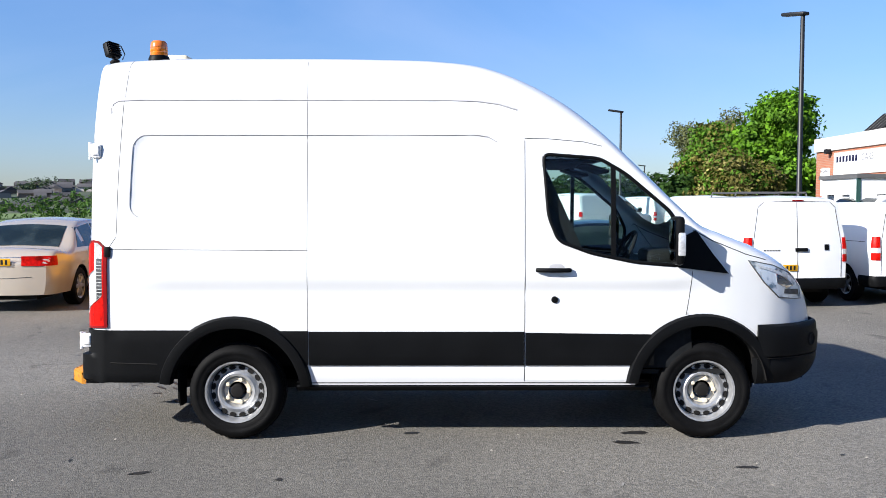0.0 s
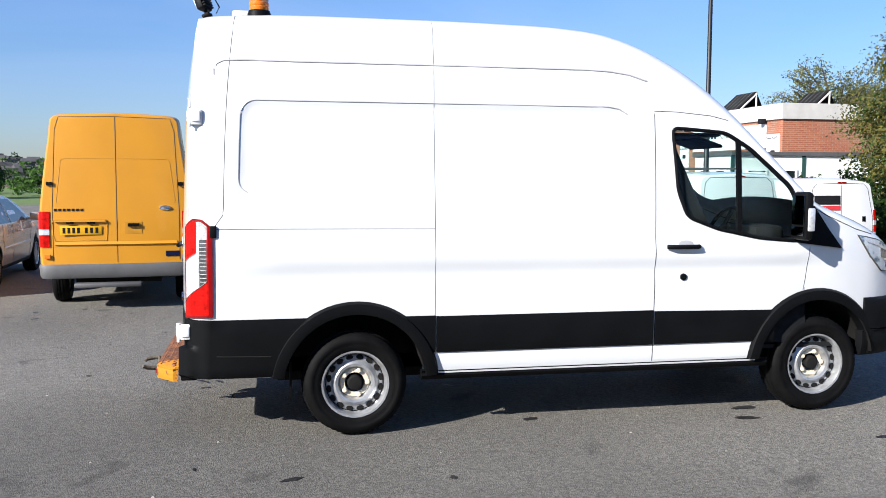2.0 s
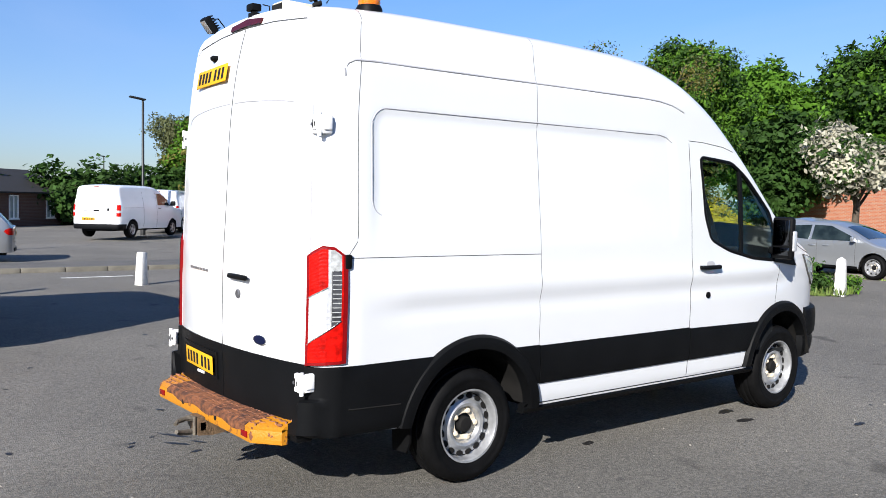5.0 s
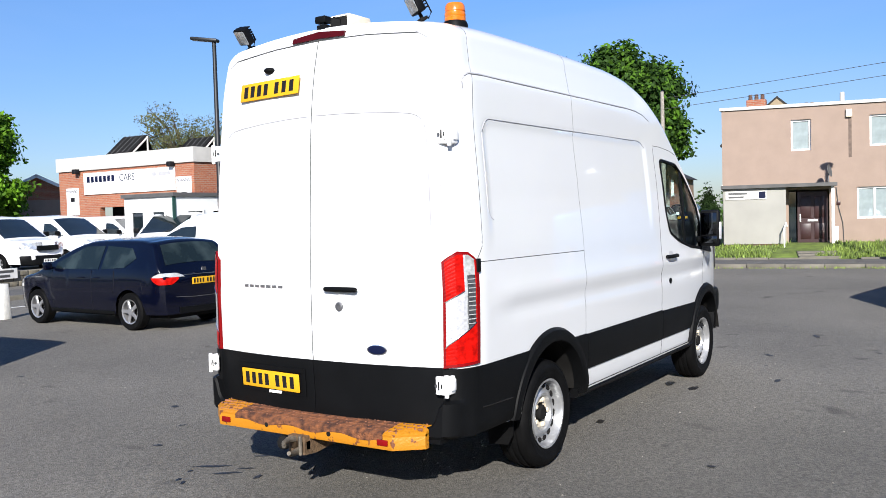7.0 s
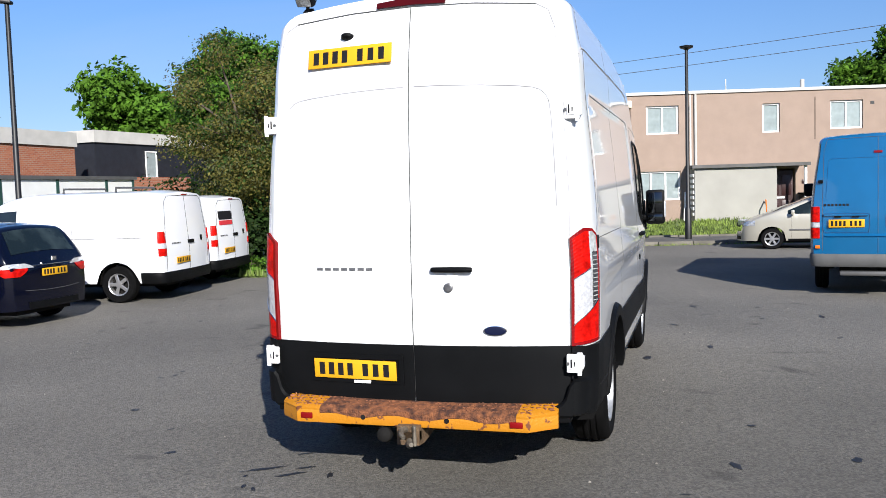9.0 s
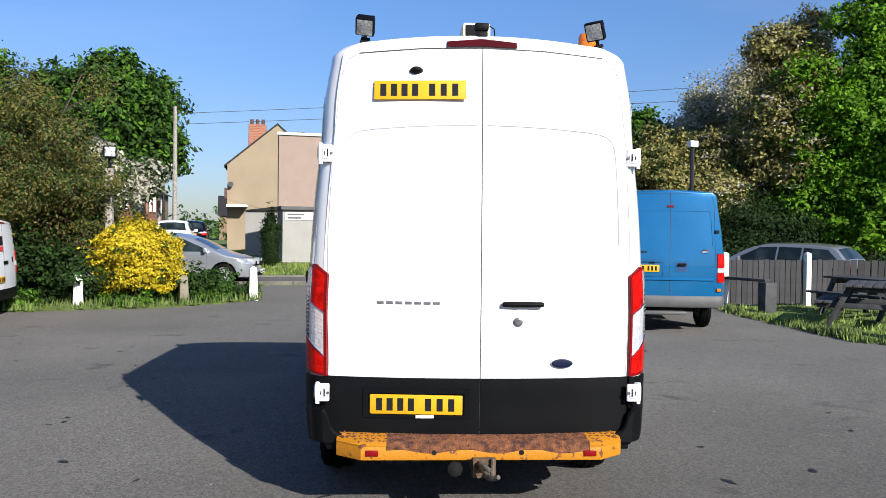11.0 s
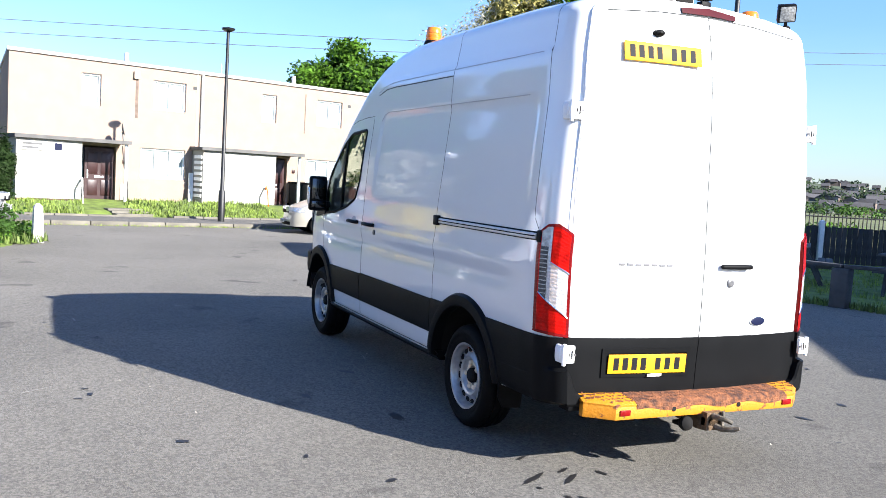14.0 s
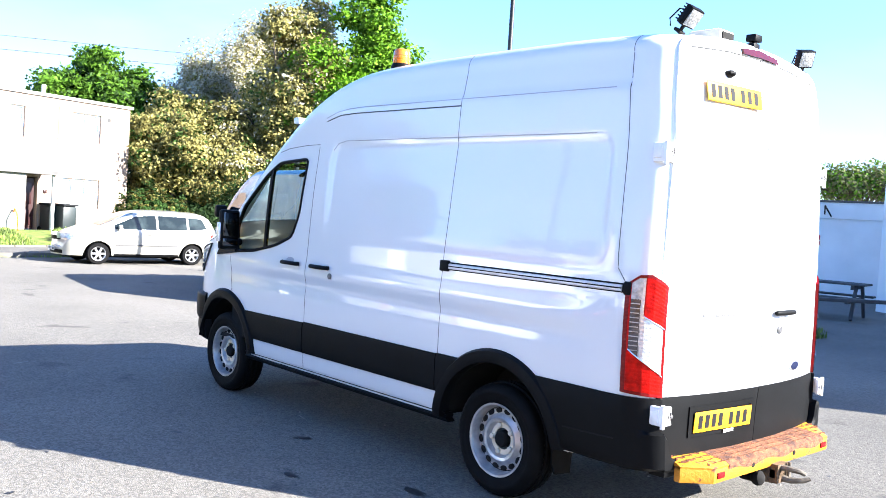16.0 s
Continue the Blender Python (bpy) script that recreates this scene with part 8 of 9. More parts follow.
# black fence
FENCE = [(11.8, -5.9), (12.6, -9.2), (11.6, -13.6), (9.9, -17.5), (10.35, -20.5)]
fence = thing("board_fence", "dark stained close-boarded fence with white posts", "fence", pose(0, 0, 0))
slat = None
for a, b in zip(FENCE, FENCE[1:]):
    a, b = Vector((*a, 0)), Vector((*b, 0))
    yaw = math.degrees(math.atan2(b.y - a.y, b.x - a.x))
    n = int((b - a).length / 0.135)
    for k in range(n):
        p = a.lerp(b, (k + 0.5) / n)
        m = pose(p.x, p.y, random.uniform(-0.015, 0.015), 0, random.uniform(-0.6, 0.6), yaw)
        if slat is None:
            slat = part("board", boxed(-0.062, 0.062, -0.012, 0.012, 0.08, 1.02, 0.004), BOARDM, fence, loc=m, angle=0)
        else:
            again(slat, m, fence)
    d = (b - a).normalized()
    off = Vector((-d.y, d.x, 0)) * 0.05
    for z in (0.3, 0.8):
        part("rail", tube(bmesh.new(), [a + off + Vector((0, 0, z)), b + off + Vector((0, 0, z))], 0.035, 4), BOARDM, fence, angle=0)
for x, y, yaw in ((11.88, -6.4, -76), (12.34, -8.4, -76), (12.21, -10.58, -103), (11.74, -12.8, -103), (11.07, -14.7, -113), (10.25, -16.6, -113)):
    bm = boxed(-0.065, 0.065, -0.06, 0.06, 0, 1.14, 0.012, pose(x, y, 0, 0, 0, yaw))
    lathe(bm, [(0.085, 0), (0.07, 0.03), (0.02, 0.055)], 4, pose(x, y, 1.135, 0, 0, yaw + 45))
    part("post", bm, POSTW, fence, "white painted concrete post")
screen_ = thing("board_screen", "blue painted boards standing behind the dark fence", "screen", pose(11.3, -19.2, 0, 0, 0, 90))
for k in range(6):
    part("board", boxed(-1.5 + k * 0.5, -1.01 + k * 0.5, -0.02, 0.02, 0.0, 1.62 + 0.02 * (k % 2), 0.006), SCREENB, screen_)
# knee rail along the lawn
rail = thing("knee_rail", "low timber rail on square posts along the lawn", "rail", pose(0, 0, 0))
RP = [(6.85, -7.35), (4.6, -7.95), (3.4, -9.1), (1.9, -11.2)]
RP2 = [(12.0, -6.35), (10.9, -6.9)]
for k, p in enumerate(RP + RP2):
    part("rail_post", boxed(-0.13, 0.13, -0.13, 0.13, -0.02, 0.62, 0.02, pose(*p, 0, 0, 0, 20 * k)), TIMBER, rail)
for a, b in [*zip(RP, RP[1:]), (RP2[0], RP2[1])]:
    a, b = Vector((*a, 0.652)), Vector((*b, 0.652))
    yaw = math.degrees(math.atan2(b.y - a.y, b.x - a.x))
    c = (a + b) / 2
    L = (b - a).length
    part("rail_plank", boxed(-L / 2 + 0.01, L / 2 - 0.01, -0.07, 0.07, -0.03, 0.03, 0.01, pose(*c, 0, 0, yaw)), TIMBER, rail)


def picnic_table(m):
    t = thing("picnic_table", "dark grey weathered timber picnic table with benches", "picnic table", m, "picnic tables")
    for k in range(5):
        part("top_plank", boxed(-0.85, 0.85, -0.37 + k * 0.15, -0.23 + k * 0.15, 0.70, 0.74, 0.008), TIMBER, t)
    for s in (-1, 1):
        for k in range(2):
            part("bench_plank", boxed(-0.85, 0.85, s * (0.60 + k * 0.14) - 0.065, s * (0.60 + k * 0.14) + 0.065, 0.42, 0.46, 0.008), TIMBER, t)
        part("crossbeam", boxed(s * 0.6 - 0.03, s * 0.6 + 0.03, -0.78, 0.78, 0.33, 0.42, 0.006), TIMBER, t)
        part("top_beam", boxed(s * 0.6 - 0.03, s * 0.6 + 0.03, -0.34, 0.34, 0.61, 0.70, 0.006), TIMBER, t)
        for w in (-1, 1):
            part("leg", boxed(-0.03, 0.03, -0.045, 0.045, 0, 0.78, 0.006, pose(s * 0.67, w * 0.62, 0.0, w * 27, 0, 0)), TIMBER, t)
    return t


def garden_chair(m):
    """A moulded plastic armchair."""
    c = thing("garden_chair", "pale green moulded plastic garden chair", "chair", m)
    part("seat", boxed(-0.23, 0.23, -0.22, 0.24, 0.41, 0.44, 0.012), CHAIRG, c)
    for sx in (-1, 1):
        for y0, y1 in ((-0.2, -0.27), (0.22, 0.27)):
            part("leg", tube(bmesh.new(), [(sx * 0.22, y0, 0.43), (sx * 0.27, y1, 0.0)], 0.024, 6), CHAIRG, c)
        part("armrest", tube(bmesh.new(), [(sx * 0.26, 0.22, 0.43), (sx * 0.28, 0.20, 0.62), (sx * 0.29, 0.0, 0.65), (sx * 0.27, -0.2, 0.66), (sx * 0.22, -0.27, 0.72)], 0.024, 6), CHAIRG, c)
    for k in range(5):
        x = -0.16 + 0.08 * k
        part("back_slat", boxed(x - 0.026, x + 0.026, -0.008, 0.008, 0.0, 0.42 - 0.5 * x * x, 0.006, pose(0, -0.22, 0.44, 12, 0, 0)), CHAIRG, c)
    part("top_rail", tube(bmesh.new(), [(-0.22, -0.26, 0.66), (-0.18, -0.30, 0.82), (0.0, -0.315, 0.875), (0.18, -0.30, 0.82), (0.22, -0.26, 0.66)], 0.026, 8), CHAIRG, c)
    return c


garden_chair(pose(7.2, -15.9, 0, 0, 0, 205))
tab = picnic_table(pose(8.5, -7.65, 0.03, 0, 0, -32))
for x, y, r in ((7.8, -10.2, -48), (10.7, -11.3, -40), (10.1, -8.6, 20), (5.2, -10.9, 30), (4.6, -14.0, 10), (7.6, -14.6, 100)):
    copy_thing(tab, pose(x, y, 0.03, 0, 0, r))
boxb = thing("storage_box", "low black storage box behind the fence", "box", pose(12.95, -11.7, 0, 0, 0, 100))
part("box_body", boxed(-0.55, 0.55, -0.5, 0.5, 0, 1.34, 0.02), BLACKPL, boxb)
part("lid", boxed(-0.6, 0.6, -0.55, 0.55, 1.34, 1.42, 0.02), BLACKPL, boxb)
part("notice", boxed(-0.15, 0.0, 0.502, 0.51, 1.1, 1.2), PAPER, boxb, angle=0)
# iron railings by the field
rl = thing("iron_railings", "thin black iron railings before the field", "railings", pose(0, 0, 0))
pts = [Vector((15.5, -14.5, 0)), Vector((13.0, -24, 0))]
bar = None
for k in range(70):
    p = pts[0].lerp(pts[1], k / 69)
    if bar is None:
        bar = part("railing_bar", boxed(-0.012, 0.012, -0.012, 0.012, 0, 1.3), POLEM, rl, loc=pose(*p), angle=0)
    else:
        again(bar, pose(*p), rl)
for z in (0.2, 1.2):
    part("railing_rail", tube(bmesh.new(), [p + Vector((0, 0, z)) for p in pts], 0.02, 4), POLEM, rl, angle=0)

# ---- trees and shrubs ----
BARK = mat("tree_bark", (0.0655, 0.0506, 0.0358), 0.9, var=0.35, scale=7, bump=0.6, bscale=30)


def leaf_mat(name, col, var=0.35):
    m = mat(name, col, 0.65, var=0.3, scale=0.8, island=var, spec=0.12)
    b = m.node_tree.nodes["Principled BSDF"]
    n, link = m.node_tree.nodes, m.node_tree.links.new
    tr, mx = n.new("ShaderNodeBsdfTranslucent"), n.new("ShaderNodeMixShader")
    mx.inputs[0].default_value = 0.3
    link(b.inputs["Base Color"].links[0].from_socket, tr.inputs[0])
    link(b.outputs[0], mx.inputs[1]), link(tr.outputs[0], mx.inputs[2]), link(mx.outputs[0], n["Material Output"].inputs[0])
    return m


LF_GREEN = leaf_mat("fresh_green_leaf", (0.075, 0.165, 0.016))
LF_DEEP = leaf_mat("deep_green_leaf", (0.0321, 0.0705, 0.0141))
LF_BROWN = leaf_mat("olive_brown_leaf", (0.125, 0.115, 0.028), 0.4)
LF_DARK = leaf_mat("dark_shrub_leaf", (0.0208, 0.0417, 0.0111))
LF_YELLOW = leaf_mat("golden_leaf", (0.60, 0.47, 0.028), 0.3)
LF_WHITE = leaf_mat("white_blossom", (0.42, 0.40, 0.31), 0.2)
LF_OLIVE = leaf_mat("yellow_olive_leaf", (0.25, 0.225, 0.075), 0.4)
LF_MAPLE = leaf_mat("bright_maple_leaf", (0.115, 0.25, 0.014), 0.35)
LF_PALE = leaf_mat("pale_willow_leaf", (0.109, 0.122, 0.0513), 0.3)


def leaves(blobs, n, size, seed, spread=0.28, per=7, shell=0.55):
    """Leaf quads in sprigs through a set of blobs (x, y, z, rx, ry, rz); each sprig's leaves face outwards and up, more or less."""
    rng = np.random.default_rng(seed)
    B = np.array(blobs, float)
    vol = B[:, 3] * B[:, 4] * B[:, 5]
    each = per * 2
    n = max(1, n // 2)
    pick = rng.choice(len(B), n, p=vol ** 0.75 / (vol ** 0.75).sum())
    d = rng.normal(size=(n, 3))
    d /= np.linalg.norm(d, axis=1)[:, None]
    r = (shell + (1 - shell) * rng.random(n) ** 0.6)[:, None] * (1 + 0.14 * np.clip(rng.normal(size=n), -2, 1.0))[:, None]
    lump = 1 + 0.22 * np.sin(d[:, :1] * 5 + pick[:, None]) * np.cos(d[:, 1:2] * 4.3 + 2 * pick[:, None]) + 0.15 * np.sin(d[:, 2:] * 7 + 1.7 * pick[:, None])
    c = B[pick, :3] + d * B[pick, 3:] * r * lump
    wide = spread * rng.uniform(0.5, 1.15, (n, 1))
    c = np.repeat(c, each, 0) + np.clip(rng.normal(size=(n * each, 3)), -1.7, 1.7) * np.repeat(wide, each, 0) * np.array((1, 1, 0.55))
    m = len(c)
    up = np.repeat(d, each, 0) * 0.9 + np.array((0, 0, 0.35)) + 0.6 * rng.normal(size=(m, 3))
    up /= np.linalg.norm(up, axis=1)[:, None]
    a = np.cross(up, rng.normal(size=(m, 3)))
    a /= np.linalg.norm(a, axis=1)[:, None]
    b = np.cross(up, a)
    s = size * rng.uniform(0.6, 1.4, (m, 1))
    v = np.stack([c - a * s, c + b * s * 0.55, c + a * s, c - b * s * 0.55], 1).reshape(-1, 3)
    f = np.arange(m * 4).reshape(-1, 4)
    return v, f


def crown_part(name, parent, v, f, material, label=""):
    me = bpy.data.meshes.new(name)
    me.vertices.add(len(v)), me.loops.add(len(f) * 4), me.polygons.add(len(f))
    me.vertices.foreach_set("co", v.astype(np.float32).ravel())
    me.loops.foreach_set("vertex_index", f.astype(np.int32).ravel())
    me.polygons.foreach_set("loop_start", np.arange(0, len(f) * 4, 4, dtype=np.int32))
    me.update(calc_edges=True)
    me.materials.append(material)
    ob = new(name, me)
    ob.parent = parent
    if label:
        ob["label"] = label
    ob["kind"] = "stuff"
    return ob


def tree(name, label, x, y, blobs, trunk_r, trunk_h, mats, n, size, seed, z=0.0, spread=0.28, limbs=10, shell=0.55, category="tree", bare=0):
    rnd = random.Random(seed)
    t = thing(name, label, category, pose(x, y, z), "trees")
    if trunk_h:
        bm = bmesh.new()
        tube(bm, [(0, 0, -0.1), (0.03, 0.02, trunk_h * 0.4), (rnd.uniform(-0.15, 0.15), rnd.uniform(-0.15, 0.15), trunk_h)], trunk_r, 9, trunk_r * 0.6)
        part("trunk", bm, BARK, t, angle=60)
        top = Vector((0, 0, trunk_h * 0.85))
        for k in range(limbs + bare):
            b = blobs[k % len(blobs)]
            if category == "shrub" and math.hypot(b[0], b[1]) > 1.5:
                continue
            d = Vector((rnd.gauss(0, 1), rnd.gauss(0, 1), rnd.gauss(0.2, 0.8))).normalized()
            reach = (0.75 if k < limbs else 1.12) * (0.7 if category == "shrub" else 1)
            e = Vector(b[:3]) + Vector((d.x * b[3], d.y * b[4], d.z * b[5])) * reach
            s = Vector((0, 0, trunk_h * rnd.uniform(0.5, 1.0)))
            mid = s.lerp(e, 0.5) + Vector((rnd.uniform(-0.2, 0.2), rnd.uniform(-0.2, 0.2), 0.15 * (e - s).length))
            bm = tube(bmesh.new(), [s, s.lerp(mid, 0.6), mid, mid.lerp(e, 0.6), e], trunk_r * 0.38, 6, 0.012)
            for _ in range(2):
                q = mid.lerp(e, rnd.uniform(0.2, 0.8))
                tw = 0.06 if category == "shrub" else 0.5
                tube(bm, [q, q + Vector((rnd.gauss(0, tw), rnd.gauss(0, tw), rnd.uniform(0.2, 1.4) * tw))], 0.02 if tw > 0.1 else 0.005, 4, 0.004)
            part("limb", bm, BARK, t, angle=60)
    for k, (mt, share) in enumerate(mats):
        v, f = leaves(blobs, int(n * share), size, seed * 7 + k, spread, 7, shell)
        crown_part("crown", t, v, f, mt)
    return t


def blob_set(seed, n, cx, cy, cz, R, H, r, low=-1.0):
    """Overlapping blobs over an uneven crown."""
    rnd = random.Random(seed)
    out = [(cx, cy, cz, R * 0.62, R * 0.62, H * 0.62)]
    for _ in range(n):
        a, u = rnd.uniform(0, 6.283), rnd.uniform(low, 1)
        k = math.sqrt(max(0, 1 - u * u)) * rnd.uniform(0.55, 0.85)
        q = r * rnd.uniform(0.7, 1.25)
        out.append((cx + R * k * math.cos(a), cy + R * k * math.sin(a), cz + H * u * 0.75, q, q, q * 0.85))
    return out


# by the dealer's yard
tree("tree", "broad fresh green tree beside the dealer's yard", 21.7, 45.8, blob_set(21, 18, 0, 0, 5.0, 2.1, 3.9, 1.3) + [(0, 0, 1.4, 2.2, 2.2, 1.4)], 0.35, 4.5, [(LF_MAPLE, 0.55), (LF_GREEN, 0.6)], 7600, 0.15, 21, spread=0.3)
tree("tree", "olive-brown rounded thicket beside the yard", 18.6, 43.6, blob_set(22, 12, 0, 0, 2.2, 2.1, 2.2, 1.0), 0.2, 1.5, [(LF_BROWN, 0.55), (LF_OLIVE, 0.15), (LF_GREEN, 0.35)], 4600, 0.11, 22)
tree("tree", "dull green tree behind the thicket", 18.9, 47.6, blob_set(61, 12, 0, 0, 3.6, 2.3, 2.8, 1.1), 0.25, 2.5, [(LF_BROWN, 0.35), (LF_GREEN, 0.7)], 3800, 0.13, 61)
tree("tree", "pale wispy willow just coming into leaf", 20.3, 53, blob_set(23, 12, 0, 0, 4.9, 3.2, 3.6, 1.2), 0.25, 4, [(LF_PALE, 1)], 3000, 0.09, 23, limbs=26, bare=30)
tree("tree", "sparse feathery green tree beyond the gold saloon", -23.2, 63.6, blob_set(62, 14, 0.3, 0, 2.0, 2.3, 2.3, 0.75) + [(-1.0, 0, 4.0, 0.55, 0.55, 0.7), (0.3, 0, 3.6, 0.5, 0.5, 0.6)], 0.14, 2, [(LF_DEEP, 0.7), (LF_PALE, 0.35)], 4200, 0.10, 62, limbs=16, bare=10)
tree("tree", "green hedge trees along the far yard", 9, 46, [(-4, 0, 1.3, 3.5, 1.5, 1.4), (2, 0, 1.5, 3.5, 1.6, 1.6), (7, 1, 1.7, 3, 1.6, 1.8)], 0.2, 1, [(LF_DEEP, 1)], 2600, 0.17, 24)
tree("tree", "pale olive tree coming into leaf behind the dealer's building", 33, 41, blob_set(25, 8, 0, 0, 6, 4, 3.0, 1.5), 0.3, 5, [(LF_PALE, 0.8), (LF_BROWN, 0.25)], 2600, 0.07, 25, limbs=30, bare=44)
tree("tree", "green tree behind the black building", 37.7, 29.4, blob_set(26, 10, 0, 0, 6, 3.4, 3.4, 1.6), 0.3, 4, [(LF_GREEN, 1)], 3200, 0.17, 26)
# over the street
tree("tree", "large dark green lime tree over the street", 47, 17.7, blob_set(27, 22, 0, 0, 7.0, 3.8, 4.1, 1.7, -0.8), 0.45, 5.5, [(LF_DEEP, 0.7), (LF_GREEN, 0.45)], 13000, 0.17, 27, z=0.2, spread=0.42)
tree("tree", "rounded green street tree", 51, 28.5, blob_set(28, 16, 0, 0, 6.6, 4.0, 3.6, 1.8, -0.6), 0.45, 5, [(LF_GREEN, 1)], 5600, 0.2, 28, z=0.2, spread=0.4)
tree("tree", "hawthorn covered in white blossom", 30.5, 12.1, blob_set(29, 9, 0, 0, 3.3, 1.9, 1.4, 0.8), 0.18, 2, [(LF_WHITE, 0.7), (LF_DEEP, 0.3)], 2600, 0.11, 29, z=0.2)
tree("tree", "dark leafy street trees", 40, 21, blob_set(30, 10, 0, 0, 3.6, 3.2, 2.4, 1.4), 0.3, 2, [(LF_DEEP, 1)], 3000, 0.18, 30, z=0.2)
# verge corner
tree("tree", "scrubby olive-brown tree with thin branches", 12.3, 8.0, blob_set(31, 30, 0.1, 0.15, 2.3, 2.3, 1.85, 0.48) + [(0.6, 0.3, 4.3, 0.45, 0.45, 0.5), (-0.8, -0.3, 3.9, 0.4, 0.4, 0.4), (0.5, -1.2, 4.5, 0.3, 0.3, 0.5), (-0.3, 0.9, 4.9, 0.28, 0.3, 0.45), (0.1, 1.9, 4.2, 0.4, 0.4, 0.5)], 0.13, 1.8, [(LF_BROWN, 0.7), (LF_DEEP, 0.28), (LF_PALE, 0.2)], 11500, 0.032, 31, spread=0.19, limbs=26, bare=14)
tree("shrub", "dark green hedge shrubs under the scrub", 11.6, 8.2, [(0, 0, 0.75, 1.0, 1.3, 0.8), (0.1, -1.5, 0.6, 0.8, 0.8, 0.65), (0.9, 1.8, 1.0, 1.0, 1.4, 1.1), (-0.3, 2.6, 0.9, 0.9, 1.2, 0.9)], 0.05, 0.4, [(LF_DARK, 0.8), (LF_DEEP, 0.3)], 3200, 0.05, 32, spread=0.12, category="shrub")
tree("shrub", "golden-yellow rounded bush on the grass verge", 11.75, 5.65, [(0, 0, 0.98, 0.72, 0.72, 0.66), (0.1, 0.4, 0.85, 0.5, 0.45, 0.5), (0, -0.35, 0.9, 0.5, 0.45, 0.5), (0, 0.1, 1.3, 0.45, 0.5, 0.4)], 0.06, 0.6, [(LF_YELLOW, 0.95), (LF_DEEP, 0.1)], 7500, 0.03, 33, spread=0.06, shell=0.75, category="shrub")
tree("shrub", "low nettles and brambles on the verge corner", 12.5, 4.7, [(0, 0, 0.35, 0.6, 0.5, 0.4), (0.3, -0.5, 0.3, 0.4, 0.4, 0.35), (-0.3, 0.9, 0.3, 0.5, 0.5, 0.35)], 0.02, 0.2, [(LF_DEEP, 1)], 900, 0.04, 34, spread=0.08, category="shrub")
for k, (x, y) in enumerate(((10.5, 7.7), (11.25, 5.75), (12.3, 4.5), (13.4, 4.0), (10.5, 8.6), (12.9, 5.0))):
    tree("shrub", "leafy nettles and weeds at the edge of the verge", x, y, [(0, 0, 0.11, 0.3, 0.34, 0.14), (0.25, 0.3, 0.14, 0.26, 0.28, 0.18), (0.3, -0.25, 0.16, 0.22, 0.22, 0.2)], 0.012, 0.12, [(LF_GREEN, 0.7), (LF_DEEP, 0.4)], 420, 0.03, 200 + k, spread=0.07, category="shrub")
tree("tree", "green tree beyond the verge and road", 23.7, 15.0, blob_set(47, 18, 0, 0, 4.9, 2.2, 2.5, 1.0), 0.25, 3, [(LF_GREEN, 0.6), (LF_DEEP, 0.5)], 9000, 0.075, 47, spread=0.2)
# behind the fence and the terrace's end
tree("tree", "tall yellow-olive tree just coming into leaf", 26.3, -14.0, blob_set(35, 40, 0, 0, 5.2, 2.8, 4.7, 0.75, -0.85) + [(-0.6, 2.4, 3.0, 1.2, 1.2, 1.1), (-0.2, 3.2, 3.2, 1.0, 1.0, 1.2), (0.2, 2.4, 4.6, 0.8, 0.8, 0.9), (0.3, -1.2, 9.0, 0.8, 0.8, 1.3)], 0.26, 3.0, [(LF_OLIVE, 0.85), (LF_WHITE, 0.12), (LF_DEEP, 0.12)], 17000, 0.068, 35, spread=0.2, limbs=30, bare=24)
tree("tree", "tall sparse tree speckled with pale blossom", 31.5, -13.6, blob_set(45, 20, 0, 0, 4.7, 2.9, 3.2, 0.8, -0.9) + [(0, -1.2, 7.6, 1.1, 1.1, 1.3), (0, -1.9, 8.9, 0.8, 0.8, 1.1), (0.2, 0.8, 7.3, 0.6, 0.6, 0.9)], 0.22, 4, [(LF_WHITE, 0.8), (LF_OLIVE, 0.5)], 9000, 0.06, 45, spread=0.34, limbs=24, bare=26)
tree("tree", "lower yellow-olive tree beside the terrace's end", 27.0, -10.0, blob_set(48, 34, 0, 0, 3.0, 2.3, 2.2, 0.5, -0.75) + [(0.3, 0.6, 5.0, 0.5, 0.5, 0.7), (0.2, -0.5, 4.9, 0.4, 0.4, 0.6)], 0.2, 1.8, [(LF_OLIVE, 0.85), (LF_DEEP, 0.2)], 8500, 0.07, 48, spread=0.2, limbs=20, bare=14)
tree("tree", "tall bright green maple", 24.0, -16.3, [(0.35 * math.sin(2.4 * k), 0.35 * math.cos(2.4 * k), 1.7 + 0.70 * k, 1.9 - 0.10 * k, 1.9 - 0.10 * k, 0.9) for k in range(14)] + blob_set(36, 26, 0, 0, 4.4, 2.7, 3.4, 0.75, -0.9) + blob_set(136, 12, 0.2, -0.3, 2.6, 3.1, 1.8, 0.8, -0.9) + [(0.5, 1.0, 9.2, 0.5, 0.5, 0.6), (-0.6, -1.0, 7.8, 0.7, 0.7, 0.6), (0.4, 1.6, 6.9, 0.6, 0.6, 0.5)] + [(0.5 + 0.2 * math.sin(3 * k), 2.0 + 0.35 * math.cos(2 * k), 2.6 + 0.75 * k, 1.0, 1.0, 0.8) for k in range(7)], 0.28, 4.6, [(LF_MAPLE, 0.75), (LF_GREEN, 0.45)], 15000, 0.085, 36, spread=0.22)
tree("tree", "green tree rising behind the terrace", 33.4, -8.9, blob_set(37, 26, 0, 0, 5.5, 2.75, 2.4, 0.75), 0.3, 4, [(LF_GREEN, 0.7), (LF_DEEP, 0.4)], 5200, 0.10, 37, spread=0.24, limbs=18)
